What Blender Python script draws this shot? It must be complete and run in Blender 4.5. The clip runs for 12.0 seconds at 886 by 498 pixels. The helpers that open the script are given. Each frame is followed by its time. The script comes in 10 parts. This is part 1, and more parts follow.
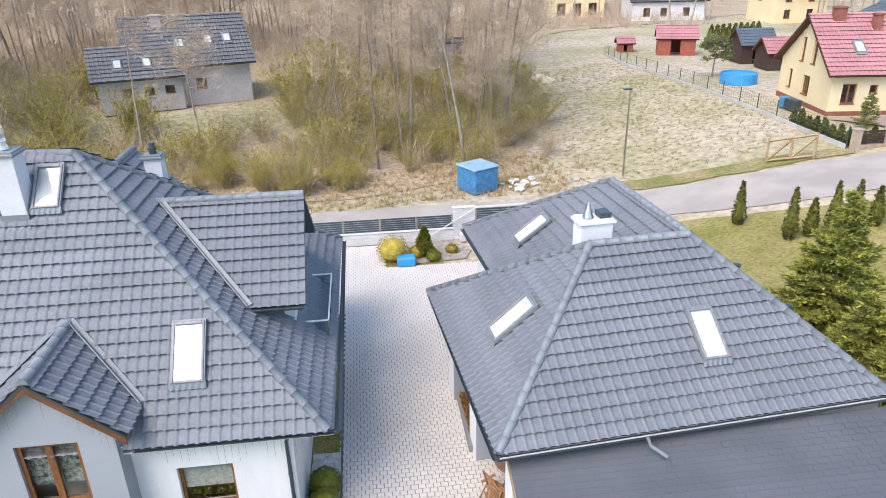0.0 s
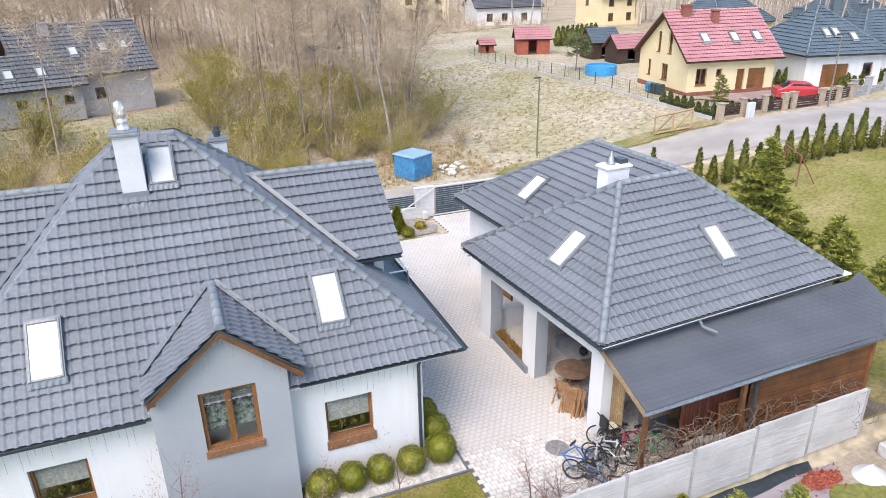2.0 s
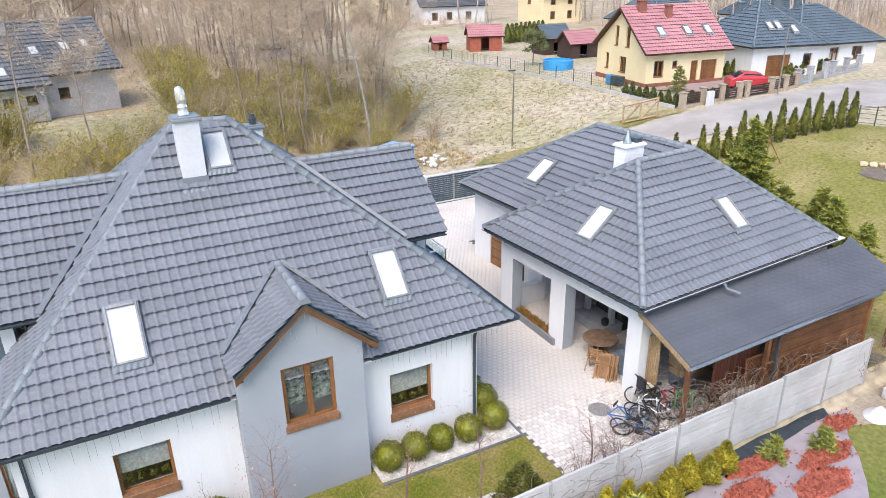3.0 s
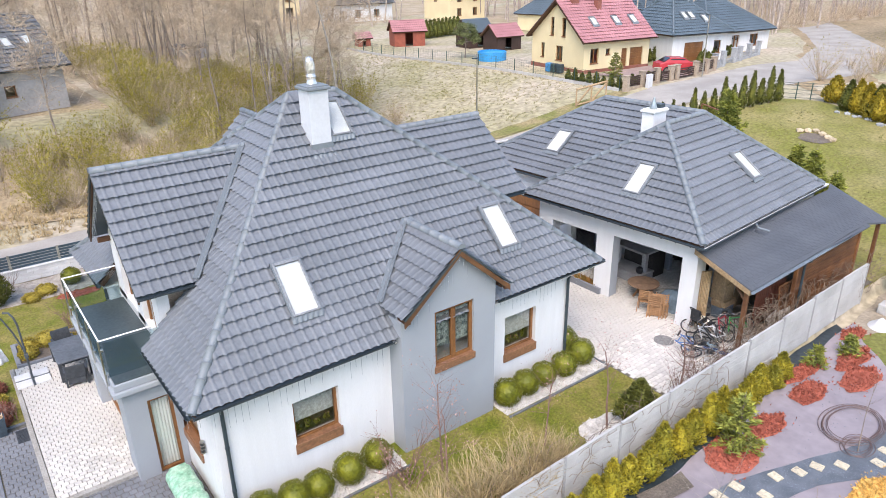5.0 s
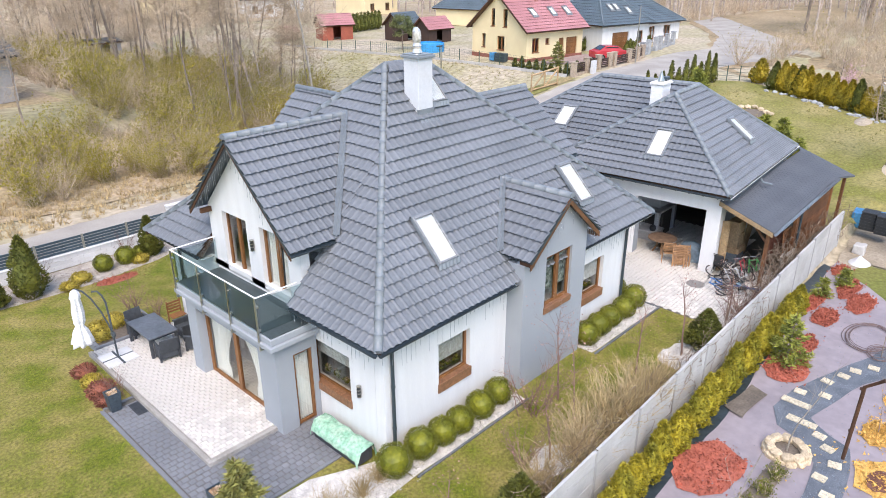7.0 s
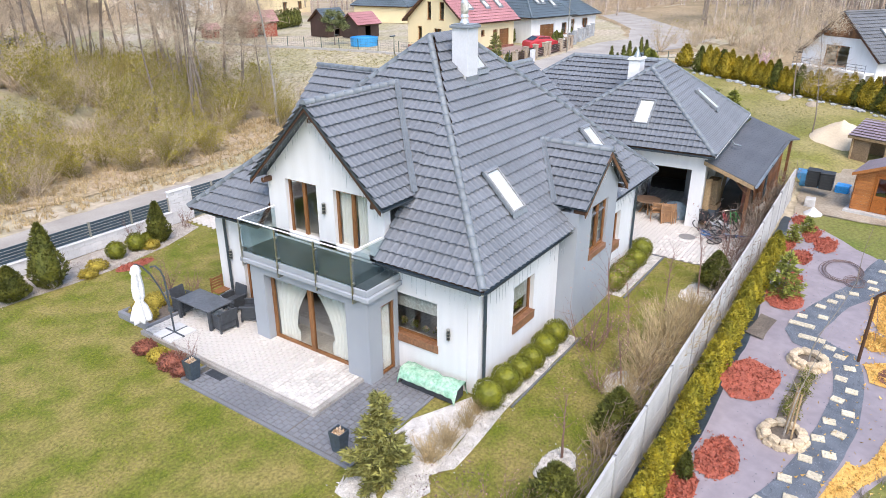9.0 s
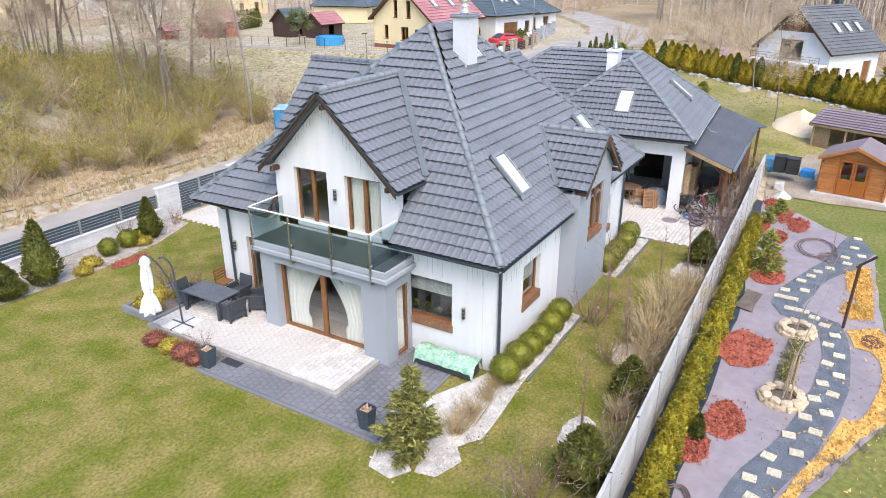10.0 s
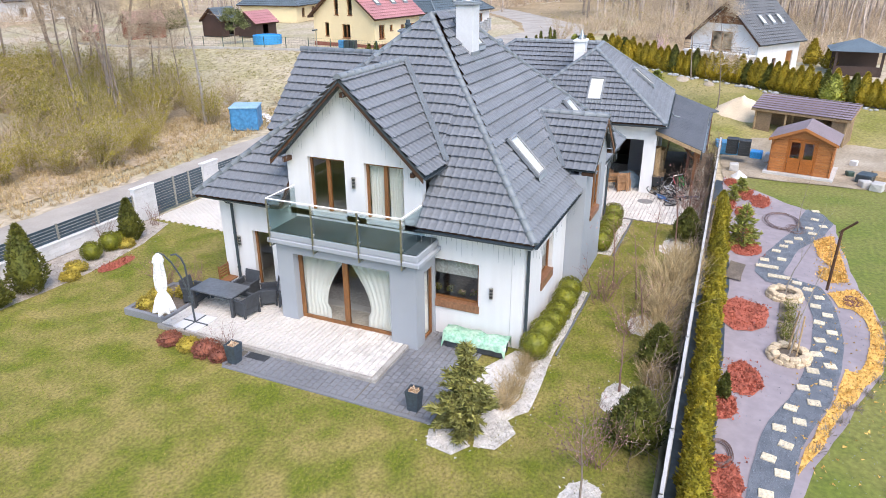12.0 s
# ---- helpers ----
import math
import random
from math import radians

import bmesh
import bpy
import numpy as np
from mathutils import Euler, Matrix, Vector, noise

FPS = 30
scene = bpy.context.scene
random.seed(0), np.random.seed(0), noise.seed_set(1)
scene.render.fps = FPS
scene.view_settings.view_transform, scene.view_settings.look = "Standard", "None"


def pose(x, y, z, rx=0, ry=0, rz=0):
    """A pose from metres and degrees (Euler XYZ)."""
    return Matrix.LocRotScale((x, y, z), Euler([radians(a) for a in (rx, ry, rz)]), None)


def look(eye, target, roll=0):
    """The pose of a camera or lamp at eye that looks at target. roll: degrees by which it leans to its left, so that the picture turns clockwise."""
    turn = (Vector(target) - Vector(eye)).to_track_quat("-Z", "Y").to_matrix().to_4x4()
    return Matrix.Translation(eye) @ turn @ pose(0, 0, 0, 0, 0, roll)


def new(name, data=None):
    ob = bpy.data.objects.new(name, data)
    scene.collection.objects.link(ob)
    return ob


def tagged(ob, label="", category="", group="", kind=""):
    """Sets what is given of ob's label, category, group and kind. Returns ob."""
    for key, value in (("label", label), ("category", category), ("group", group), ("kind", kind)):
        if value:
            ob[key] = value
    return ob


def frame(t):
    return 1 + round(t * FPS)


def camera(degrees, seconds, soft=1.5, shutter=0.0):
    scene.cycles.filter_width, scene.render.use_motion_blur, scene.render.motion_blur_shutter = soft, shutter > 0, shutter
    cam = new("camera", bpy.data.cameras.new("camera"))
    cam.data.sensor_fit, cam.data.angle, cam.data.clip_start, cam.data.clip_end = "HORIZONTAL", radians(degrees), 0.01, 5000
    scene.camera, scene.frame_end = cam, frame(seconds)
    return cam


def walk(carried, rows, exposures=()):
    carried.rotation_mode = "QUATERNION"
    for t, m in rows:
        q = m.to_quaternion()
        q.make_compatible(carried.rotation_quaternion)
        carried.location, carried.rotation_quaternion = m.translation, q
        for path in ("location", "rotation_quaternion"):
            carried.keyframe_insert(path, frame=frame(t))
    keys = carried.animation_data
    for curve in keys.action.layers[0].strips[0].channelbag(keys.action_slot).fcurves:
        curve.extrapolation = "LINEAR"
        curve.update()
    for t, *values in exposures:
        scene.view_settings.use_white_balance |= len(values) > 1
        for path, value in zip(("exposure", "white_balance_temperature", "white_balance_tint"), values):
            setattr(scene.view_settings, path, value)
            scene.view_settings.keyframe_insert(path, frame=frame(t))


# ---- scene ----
cam = camera(65.90, 12.0, soft=0.9, shutter=0.0)
# seconds, eye, yaw, pitch, roll
PATH = [
    (0.0, 0.000, 0.000, 14.025, -6.95, -23.55, 1.17),
    (0.5, -2.163, -1.474, 14.147, -11.18, -22.94, 0.94),
    (1.0, -4.046, -1.750, 14.008, -14.85, -22.98, 0.92),
    (1.5, -5.792, -1.900, 13.859, -18.17, -22.95, 0.96),
    (2.0, -7.616, -1.883, 13.702, -21.59, -22.95, 0.98),
    (2.5, -9.308, -1.746, 13.565, -24.51, -22.95, 1.00),
    (3.0, -11.082, -1.499, 13.405, -27.30, -22.94, 0.96),
    (5.0, -17.753, 0.014, 12.899, -37.17, -22.97, 0.83),
    (5.5, -19.327, 0.561, 12.768, -39.48, -22.96, 0.70),
    (6.0, -20.929, 1.240, 12.643, -41.86, -23.06, 0.56),
    (6.5, -22.377, 1.927, 12.516, -44.15, -23.10, 0.33),
    (7.0, -23.823, 2.605, 12.376, -46.51, -23.12, 0.20),
    (9.0, -28.404, 5.152, 11.636, -55.26, -22.97, 0.09),
    (9.5, -29.211, 5.638, 11.417, -57.16, -22.77, 0.09),
    (10.0, -29.919, 6.120, 11.311, -59.17, -22.82, 0.13),
    (10.5, -30.476, 6.622, 11.210, -61.07, -22.83, 0.16),
    (11.0, -30.984, 7.249, 11.109, -63.01, -22.85, 0.17),
    (11.5, -31.390, 7.890, 11.025, -64.58, -22.83, 0.16),
    (12.0, -31.743, 8.581, 10.945, -66.09, -22.78, 0.17),
]
walk(cam, [(t, pose(x, y, z, 90 + pitch, roll, yaw)) for t, x, y, z, yaw, pitch, roll in PATH])

# ---- light ----
world = bpy.data.worlds.new("overcast")
scene.world = world
world.use_nodes = True
wn = world.node_tree
sky = wn.nodes.new("ShaderNodeTexSky")
sky.sky_type, sky.sun_disc = "NISHITA", False
sky.sun_elevation, sky.sun_rotation = radians(52), radians(226)
sky.air_density, sky.dust_density, sky.ozone_density = 1.0, 1.0, 1.0
wn.nodes["Background"].inputs["Strength"].default_value = 0.15
wn.links.new(sky.outputs["Color"], wn.nodes["Background"].inputs["Color"])
sun = new("sun", bpy.data.lights.new("sun", "SUN"))
sun.data.energy, sun.data.angle, sun.data.color = 1.7, radians(40), (1.0, 0.87, 0.79)
sun.matrix_world = look((-38, -37, 70), (0, 0, 0))
scene.view_settings.exposure = 1.16


# ---- materials ----
def mat(name, c1, c2=None, rough=0.6, s1=0.8, s2=14.0, bump=0.15, bs=40.0, metal=0.0, rnd=0.0, island=0.0, fine=0.25, spec=0.5, stretch=(1, 1, 1)):
    """A surface with patches (c1 to c2), finer grain, a little relief and variation from piece to piece."""
    m = bpy.data.materials.new(name)
    m.use_nodes = True
    nt = m.node_tree
    N, L = nt.nodes, nt.links
    b = N["Principled BSDF"]
    b.inputs["Roughness"].default_value, b.inputs["Metallic"].default_value = rough, metal
    b.inputs["Specular IOR Level"].default_value = spec
    c2 = c2 or tuple(v * 0.75 for v in c1)
    geo = N.new("ShaderNodeNewGeometry")
    mp = N.new("ShaderNodeMapping")
    mp.inputs["Scale"].default_value = stretch
    L.new(geo.outputs["Position"], mp.inputs["Vector"])

    def tex(scale, detail):
        n = N.new("ShaderNodeTexNoise")
        n.inputs["Scale"].default_value, n.inputs["Detail"].default_value = scale, detail
        L.new(mp.outputs["Vector"], n.inputs["Vector"])
        return n

    big, small = tex(s1, 5), tex(s2, 4)
    ramp = N.new("ShaderNodeValToRGB")
    ramp.color_ramp.elements[0].position, ramp.color_ramp.elements[1].position = 0.36, 0.64
    ramp.color_ramp.elements[0].color, ramp.color_ramp.elements[1].color = (*c1, 1), (*c2, 1)
    L.new(big.outputs["Fac"], ramp.inputs["Fac"])
    rng = N.new("ShaderNodeMapRange")
    rng.inputs["From Min"].default_value, rng.inputs["From Max"].default_value = 0.3, 0.7
    rng.inputs["To Min"].default_value, rng.inputs["To Max"].default_value = 1 - fine, 1 + fine
    L.new(small.outputs["Fac"], rng.inputs["Value"])
    last = rng.outputs["Result"]
    for amount, node, out in ((rnd, "ShaderNodeObjectInfo", "Random"), (island, "ShaderNodeNewGeometry", "Random Per Island")):
        if amount:
            r = N.new("ShaderNodeMapRange")
            r.inputs["To Min"].default_value, r.inputs["To Max"].default_value = 1 - amount, 1 + amount
            L.new(N.new(node).outputs[out], r.inputs["Value"])
            mul = N.new("ShaderNodeMath")
            mul.operation = "MULTIPLY"
            L.new(last, mul.inputs[0])
            L.new(r.outputs["Result"], mul.inputs[1])
            last = mul.outputs["Value"]
    sc = N.new("ShaderNodeVectorMath")
    sc.operation = "SCALE"
    L.new(ramp.outputs["Color"], sc.inputs[0])
    L.new(last, sc.inputs["Scale"])
    L.new(sc.outputs["Vector"], b.inputs["Base Color"])
    if bump:
        bn = N.new("ShaderNodeBump")
        bn.inputs["Strength"].default_value, bn.inputs["Distance"].default_value = bump, 0.03
        L.new(tex(bs, 6).outputs["Fac"], bn.inputs["Height"])
        L.new(bn.outputs["Normal"], b.inputs["Normal"])
    return m


def glass_mat(name, tint=(1, 1, 1), ior=1.5):
    m = bpy.data.materials.new(name)
    m.use_nodes = True
    N, L = m.node_tree.nodes, m.node_tree.links
    N.remove(N["Principled BSDF"])
    tr, gl, fr, mx = N.new("ShaderNodeBsdfTransparent"), N.new("ShaderNodeBsdfGlossy"), N.new("ShaderNodeFresnel"), N.new("ShaderNodeMixShader")
    tr.inputs["Color"].default_value, gl.inputs["Roughness"].default_value, fr.inputs["IOR"].default_value = (*tint, 1), 0.01, ior or 1.5
    mx.inputs["Fac"].default_value = 0.06
    if ior:
        L.new(fr.outputs["Fac"], mx.inputs["Fac"])
    L.new(tr.outputs["BSDF"], mx.inputs[1])
    L.new(gl.outputs["BSDF"], mx.inputs[2])
    L.new(mx.outputs["Shader"], N["Material Output"].inputs["Surface"])
    return m


M_ROOF = mat("roof_metal", (0.186, 0.199, 0.219), (0.159, 0.172, 0.189), rough=0.5, s1=0.5, s2=9, bump=0.04, rnd=0.06, fine=0.1, spec=0.3)
M_CAP = mat("ridge_metal", (0.205, 0.23, 0.25), (0.17, 0.192, 0.212), rough=0.45, spec=0.45, s1=0.7, bump=0.03, rnd=0.06, fine=0.08)
M_GUTTER = mat("gutter_metal", (0.045, 0.062, 0.072), (0.035, 0.05, 0.06), rough=0.4, bump=0.02, fine=0.1)
M_WHITE = mat("white_render", (0.735, 0.735, 0.735), (0.695, 0.693, 0.69), rough=0.85, s1=1.6, s2=60, bump=0.12, bs=150, fine=0.04, stretch=(2.2, 2.2, 0.3))
M_GREY = mat("grey_render", (0.34, 0.365, 0.395), (0.315, 0.338, 0.366), rough=0.85, s1=0.6, s2=60, bump=0.12, bs=150, fine=0.05)
M_BROWN = mat("brown_wood", (0.25, 0.11, 0.036), (0.18, 0.078, 0.027), rough=0.5, s1=2, s2=25, bump=0.1, stretch=(1, 1, 0.25))
M_SILL = mat("sill_wood", (0.27, 0.135, 0.07), (0.21, 0.105, 0.056), rough=0.45, s1=2, bump=0.05)
M_BARGE = mat("barge_wood", (0.16, 0.072, 0.028), (0.11, 0.05, 0.02), rough=0.6, s1=2, bump=0.1)
M_SOFFIT = mat("soffit_wood", (0.09, 0.04, 0.018), (0.06, 0.028, 0.014), rough=0.7, bump=0.1)
M_GLASS = glass_mat("window_glass", (0.9, 0.95, 0.94), 2.15)
M_TINT = glass_mat("tinted_glass", (0.76, 0.83, 0.84), 0)
M_SKYFRAME = mat("skylight_frame", (0.23, 0.24, 0.255), (0.18, 0.19, 0.2), rough=0.4, bump=0.02)
M_BLIND = mat("white_blind", (0.74, 0.765, 0.79), (0.71, 0.735, 0.77), rough=0.6, bump=0.0, fine=0.02)
M_STEEL = mat("stainless_steel", (0.55, 0.54, 0.5), (0.45, 0.44, 0.4), rough=0.3, metal=1.0, bump=0.02)
M_DARKROOM = mat("room_wall", (0.62, 0.62, 0.6), (0.54, 0.54, 0.52), rough=0.9)
M_CURTAIN = mat("curtain_cloth", (0.92, 0.935, 0.94), (0.88, 0.90, 0.90), rough=0.9, bump=0.05, fine=0.04)
M_CONCRETE = mat("fence_concrete", (0.52, 0.51, 0.495), (0.43, 0.42, 0.405), rough=0.9, s1=1.2, s2=30, bump=0.3, bs=60, rnd=0.06, fine=0.1)
M_FELT = mat("roofing_felt", (0.088, 0.095, 0.108), (0.105, 0.112, 0.126), rough=0.7, s1=0.6, s2=120, bump=0.2, bs=200, rnd=0.06, fine=0.2)
M_PLANK = mat("shed_plank", (0.22, 0.095, 0.035), (0.13, 0.055, 0.022), rough=0.65, s1=1.5, s2=20, bump=0.2, rnd=0.25)
M_RAWWOOD = mat("raw_wood", (0.42, 0.30, 0.17), (0.34, 0.23, 0.12), rough=0.75, s1=2, bump=0.15, rnd=0.15)
M_PAVER = mat("pale_paver", (0.70, 0.665, 0.615), (0.60, 0.57, 0.525), rough=0.85, s1=0.35, s2=30, bump=0.3, bs=80, rnd=0.13, fine=0.12)
M_DARKPAVER = mat("grey_paver", (0.22, 0.228, 0.245), (0.175, 0.182, 0.198), rough=0.85, s1=0.4, s2=30, bump=0.3, bs=80, rnd=0.12, fine=0.12)
M_JOINT = mat("joint_sand", (0.17, 0.155, 0.13), (0.12, 0.11, 0.09), rough=0.95, s1=1, bump=0.3)
M_LAWN = mat("lawn_grass", (0.145, 0.172, 0.0088), (0.308, 0.251, 0.0748), rough=0.9, s1=0.9, s2=11, bump=1.0, bs=60, fine=0.38)
M_THATCH = mat("dry_thatch", (0.36, 0.288, 0.09), (0.279, 0.234, 0.054), rough=0.9, s1=2, s2=5, bump=0, island=0.35)
M_BLADE = mat("grass_blade", (0.132, 0.189, 0.00704), (0.22, 0.22, 0.0176), rough=0.8, s1=0.33, s2=3, bump=0.0, island=0.5)
M_FIELD = mat("dry_field", (0.47, 0.40, 0.30), (0.35, 0.315, 0.175), rough=0.95, s1=0.12, s2=2.2, bump=0.6, bs=12, fine=0.3)
M_LITTER = mat("forest_litter", (0.45, 0.355, 0.25), (0.35, 0.28, 0.165), rough=0.95, s1=0.25, s2=4, bump=0.8, bs=16, fine=0.35)
M_ASPHALT = mat("grey_road", (0.43, 0.395, 0.35), (0.33, 0.30, 0.265), rough=0.9, s1=0.4, s2=20, bump=0.25, fine=0.1)
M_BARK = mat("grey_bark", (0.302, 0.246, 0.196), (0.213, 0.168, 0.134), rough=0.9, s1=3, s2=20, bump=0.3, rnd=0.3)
# M_BARK lightened for the distant woods, with the haze mixed into the colour
M_HAZEBARK = mat("hazed_bark", (0.483, 0.408, 0.345), (0.368, 0.305, 0.259), rough=0.9, s1=0.3, s2=3, bump=0, fine=0.3)
M_PALEBARK = mat("pale_bark", (0.42, 0.38, 0.33), (0.30, 0.27, 0.23), rough=0.9, s1=3, s2=20, bump=0.3, rnd=0.2)
M_BUDS = mat("spring_buds", (0.33, 0.28, 0.025), (0.24, 0.21, 0.025), rough=0.8, s1=0.2, s2=2, bump=0, island=0.4)
M_TWIG = mat("dry_twig", (0.56, 0.454, 0.33), (0.426, 0.336, 0.241), rough=0.9, s1=2, bump=0, island=0.35)
M_BOX = mat("boxwood_leaf", (0.17, 0.175, 0.010), (0.10, 0.112, 0.008), rough=0.6, s1=3, s2=10, bump=0, island=0.45)
M_THUJA = mat("thuja_leaf", (0.125, 0.125, 0.016), (0.07, 0.08, 0.012), rough=0.7, s1=2, s2=9, bump=0, island=0.45)
M_GOLDTHUJA = mat("gold_thuja_leaf", (0.36, 0.265, 0.015), (0.24, 0.19, 0.015), rough=0.7, s1=1.2, s2=9, bump=0, island=0.4)
M_DARKTHUJA = mat("dark_thuja_leaf", (0.12, 0.125, 0.018), (0.08, 0.09, 0.016), rough=0.7, s1=2, s2=9, bump=0, island=0.4)
M_SPRUCE = mat("spruce_needle", (0.30, 0.31, 0.05), (0.19, 0.21, 0.04), rough=0.7, s1=3, s2=10, bump=0, island=0.45)


# ---- mesh helpers ----
def thing(name, loc, label, category, group="", kind=""):
    e = new(name)
    e.empty_display_size = 0.2
    e.location = loc
    return tagged(e, label, category, group, kind)


def base_of(ob):
    p = Vector((0, 0, 0))
    while ob:
        p += ob.location
        ob = ob.parent
    return p


def finish(name, me, material, parent=None, label=""):
    me.materials.append(material)
    ob = new(name, me)
    if parent:
        ob.parent = parent
    if label:
        ob["label"] = label
    return ob


def part(name, bm, material, parent=None, label="", smooth=False):
    """Links a bmesh, drawn in world places, as one mesh object under a thing or part."""
    me = bpy.data.meshes.new(name)
    if parent:
        bmesh.ops.translate(bm, verts=bm.verts, vec=-base_of(parent))
    bm.normal_update()
    if smooth:
        for f in bm.faces:
            f.smooth = True
    bm.to_mesh(me)
    bm.free()
    return finish(name, me, material, parent, label)


def solo(name, bm, material, label, category, group="", kind="", smooth=False):
    return tagged(part(name, bm, material, None, "", smooth), label, category, group, kind)


def box(bm, lo, hi, m=None, bevel=0.0):
    r = bmesh.ops.create_cube(bm, size=1.0)["verts"]
    lo, hi = Vector(lo), Vector(hi)
    for v in r:
        v.co = Vector((lo[i] + (v.co[i] + 0.5) * (hi[i] - lo[i]) for i in range(3)))
    if bevel:
        es = list({e for v in r for e in v.link_edges})
        r = list({v for f in bmesh.ops.bevel(bm, geom=es, offset=bevel, segments=1, affect="EDGES")["faces"] for v in f.verts} | {v for v in r if v.is_valid})
    if m is not None:
        bmesh.ops.transform(bm, matrix=m, verts=r)
    return bm


def cyl(bm, p, q, r1, r2=None, n=10, caps=True):
    p, q = Vector(p), Vector(q)
    r2 = r1 if r2 is None else r2
    d = q - p
    rot = d.to_track_quat("Z", "Y").to_matrix()
    rings = []
    for c, r in ((p, r1), (q, r2)):
        rings.append([bm.verts.new(c + rot @ Vector((r * math.cos(2 * math.pi * i / n), r * math.sin(2 * math.pi * i / n), 0))) for i in range(n)])
    for i in range(n):
        bm.faces.new((rings[0][i], rings[0][(i + 1) % n], rings[1][(i + 1) % n], rings[1][i]))
    if caps:
        bm.faces.new(rings[0][::-1])
        bm.faces.new(rings[1])
    return bm


def tube(bm, pts, r, n=6):
    pts = [Vector(p) for p in pts]
    rings = []
    for i, p in enumerate(pts):
        d = (pts[min(i + 1, len(pts) - 1)] - pts[max(i - 1, 0)]).normalized()
        rot = d.to_track_quat("Z", "Y").to_matrix()
        rr = r[i] if isinstance(r, (list, tuple)) else r
        rings.append([bm.verts.new(p + rot @ Vector((rr * math.cos(2 * math.pi * k / n), rr * math.sin(2 * math.pi * k / n), 0))) for k in range(n)])
    for a, b in zip(rings, rings[1:]):
        k = min(range(n), key=lambda s: (a[0].co - b[s].co).length)
        for i in range(n):
            bm.faces.new((a[i], a[(i + 1) % n], b[(i + 1 + k) % n], b[(i + k) % n]))
    bm.faces.new(rings[0][::-1])
    bm.faces.new(rings[-1])
    return bm


def prism(bm, poly, vec):
    a = [bm.verts.new(Vector(p)) for p in poly]
    b = [bm.verts.new(Vector(p) + Vector(vec)) for p in poly]
    n = len(a)
    bm.faces.new(a)
    bm.faces.new(b[::-1])
    for i in range(n):
        bm.faces.new((a[i], b[i], b[(i + 1) % n], a[(i + 1) % n]))
    bmesh.ops.recalc_face_normals(bm, faces=bm.faces)
    return bm


def lathe(bm, centre, profile, n=16):
    c = Vector(centre)
    rings = [[bm.verts.new(c + Vector((r * math.cos(2 * math.pi * i / n), r * math.sin(2 * math.pi * i / n), z))) for i in range(n)] for r, z in profile]
    for a, b in zip(rings, rings[1:]):
        for i in range(n):
            bm.faces.new((a[i], a[(i + 1) % n], b[(i + 1) % n], b[i]))
    bm.faces.new(rings[0][::-1])
    bm.faces.new(rings[-1])
    return bm


def cards(name, pts, nrm, size, material, parent=None, label="", aspect=1.6, seed=0, spread=0.6):
    """Many small leaf blades, each a bent pair of triangles at its own point and turn."""
    rs = np.random.RandomState(seed)
    pts, nrm = np.asarray(pts, float), np.asarray(nrm, float)
    n = len(pts)
    d = nrm + rs.normal(0, spread, (n, 3))
    d /= np.linalg.norm(d, axis=1, keepdims=True) + 1e-9
    a = np.cross(d, rs.normal(0, 1, (n, 3)))
    a /= np.linalg.norm(a, axis=1, keepdims=True) + 1e-9
    sz = size * rs.uniform(0.6, 1.3, (n, 1))
    w = a * sz / aspect
    v = np.stack([pts - w * 0.5, pts + w * 0.5, pts + d * sz + a * sz * 0.08], 1).reshape(-1, 3)
    if parent:
        v = v - np.array(base_of(parent))
    me = bpy.data.meshes.new(name)
    me.vertices.add(3 * n), me.loops.add(3 * n), me.polygons.add(n)
    me.vertices.foreach_set("co", v.ravel())
    me.loops.foreach_set("vertex_index", np.arange(3 * n, dtype=np.int32))
    me.polygons.foreach_set("loop_start", np.arange(0, 3 * n, 3, dtype=np.int32))
    me.polygons.foreach_set("loop_total", np.full(n, 3, dtype=np.int32))
    me.update()
    return finish(name, me, material, parent, label)


def smooth_step(a, b, x):
    u = min(1.0, max(0.0, (x - a) / (b - a)))
    return u * u * (3 - 2 * u)


def fence_y(x):
    """The line of the concrete fence between the two plots."""
    return 9.44 + 0.024 * x


def ground_z(x, y):
    z = 2.7 * smooth_step(12, 33, x) * (1 - 0.35 * smooth_step(45, 85, y)) * (0.55 + 0.45 * smooth_step(10, 26, y))
    c = fence_y(max(-30, min(14, x)))
    z += 2.95 * smooth_step(45.5, 54.5, y) * (1 - smooth_step(-6.5, 4, x))
    return z - 0.5 * (1 - smooth_step(c - 0.05, c + 0.2, y)) * (1 - smooth_step(14, 24, x))

# ---- ground, road, lawns, pavements ----
def lines(spans):
    out = []
    for a, b, n in spans:
        out += [a + (b - a) * i / n for i in range(n)]
    return out + [spans[-1][1]]


def ground_sheet():
    xs = lines([(-600, -60, 8), (-60, 60, 80), (60, 160, 12), (160, 700, 6)])
    ys = lines([(-600, -30, 8), (-30, 8.5, 26), (8.5, 10.1, 20), (10.1, 100, 60), (100, 200, 10), (200, 700, 6)])
    vs = [(x, y, ground_z(x, y) + (0.06 * noise.noise((x * 0.25, y * 0.25, 0)) if y > 40 or x > 40 else 0) - 0.03) for y in ys for x in xs]
    w = len(xs)
    fs = [(j * w + i, j * w + i + 1, (j + 1) * w + i + 1, (j + 1) * w + i) for j in range(len(ys) - 1) for i in range(w - 1)]
    me = bpy.data.meshes.new("ground")
    me.from_pydata(vs, [], fs)
    for p in me.polygons:
        p.use_smooth = True
    return tagged(finish("ground", me, M_FIELD), "dry pale spring meadow with bare earth patches", "ground", kind="structure")


ground_sheet()


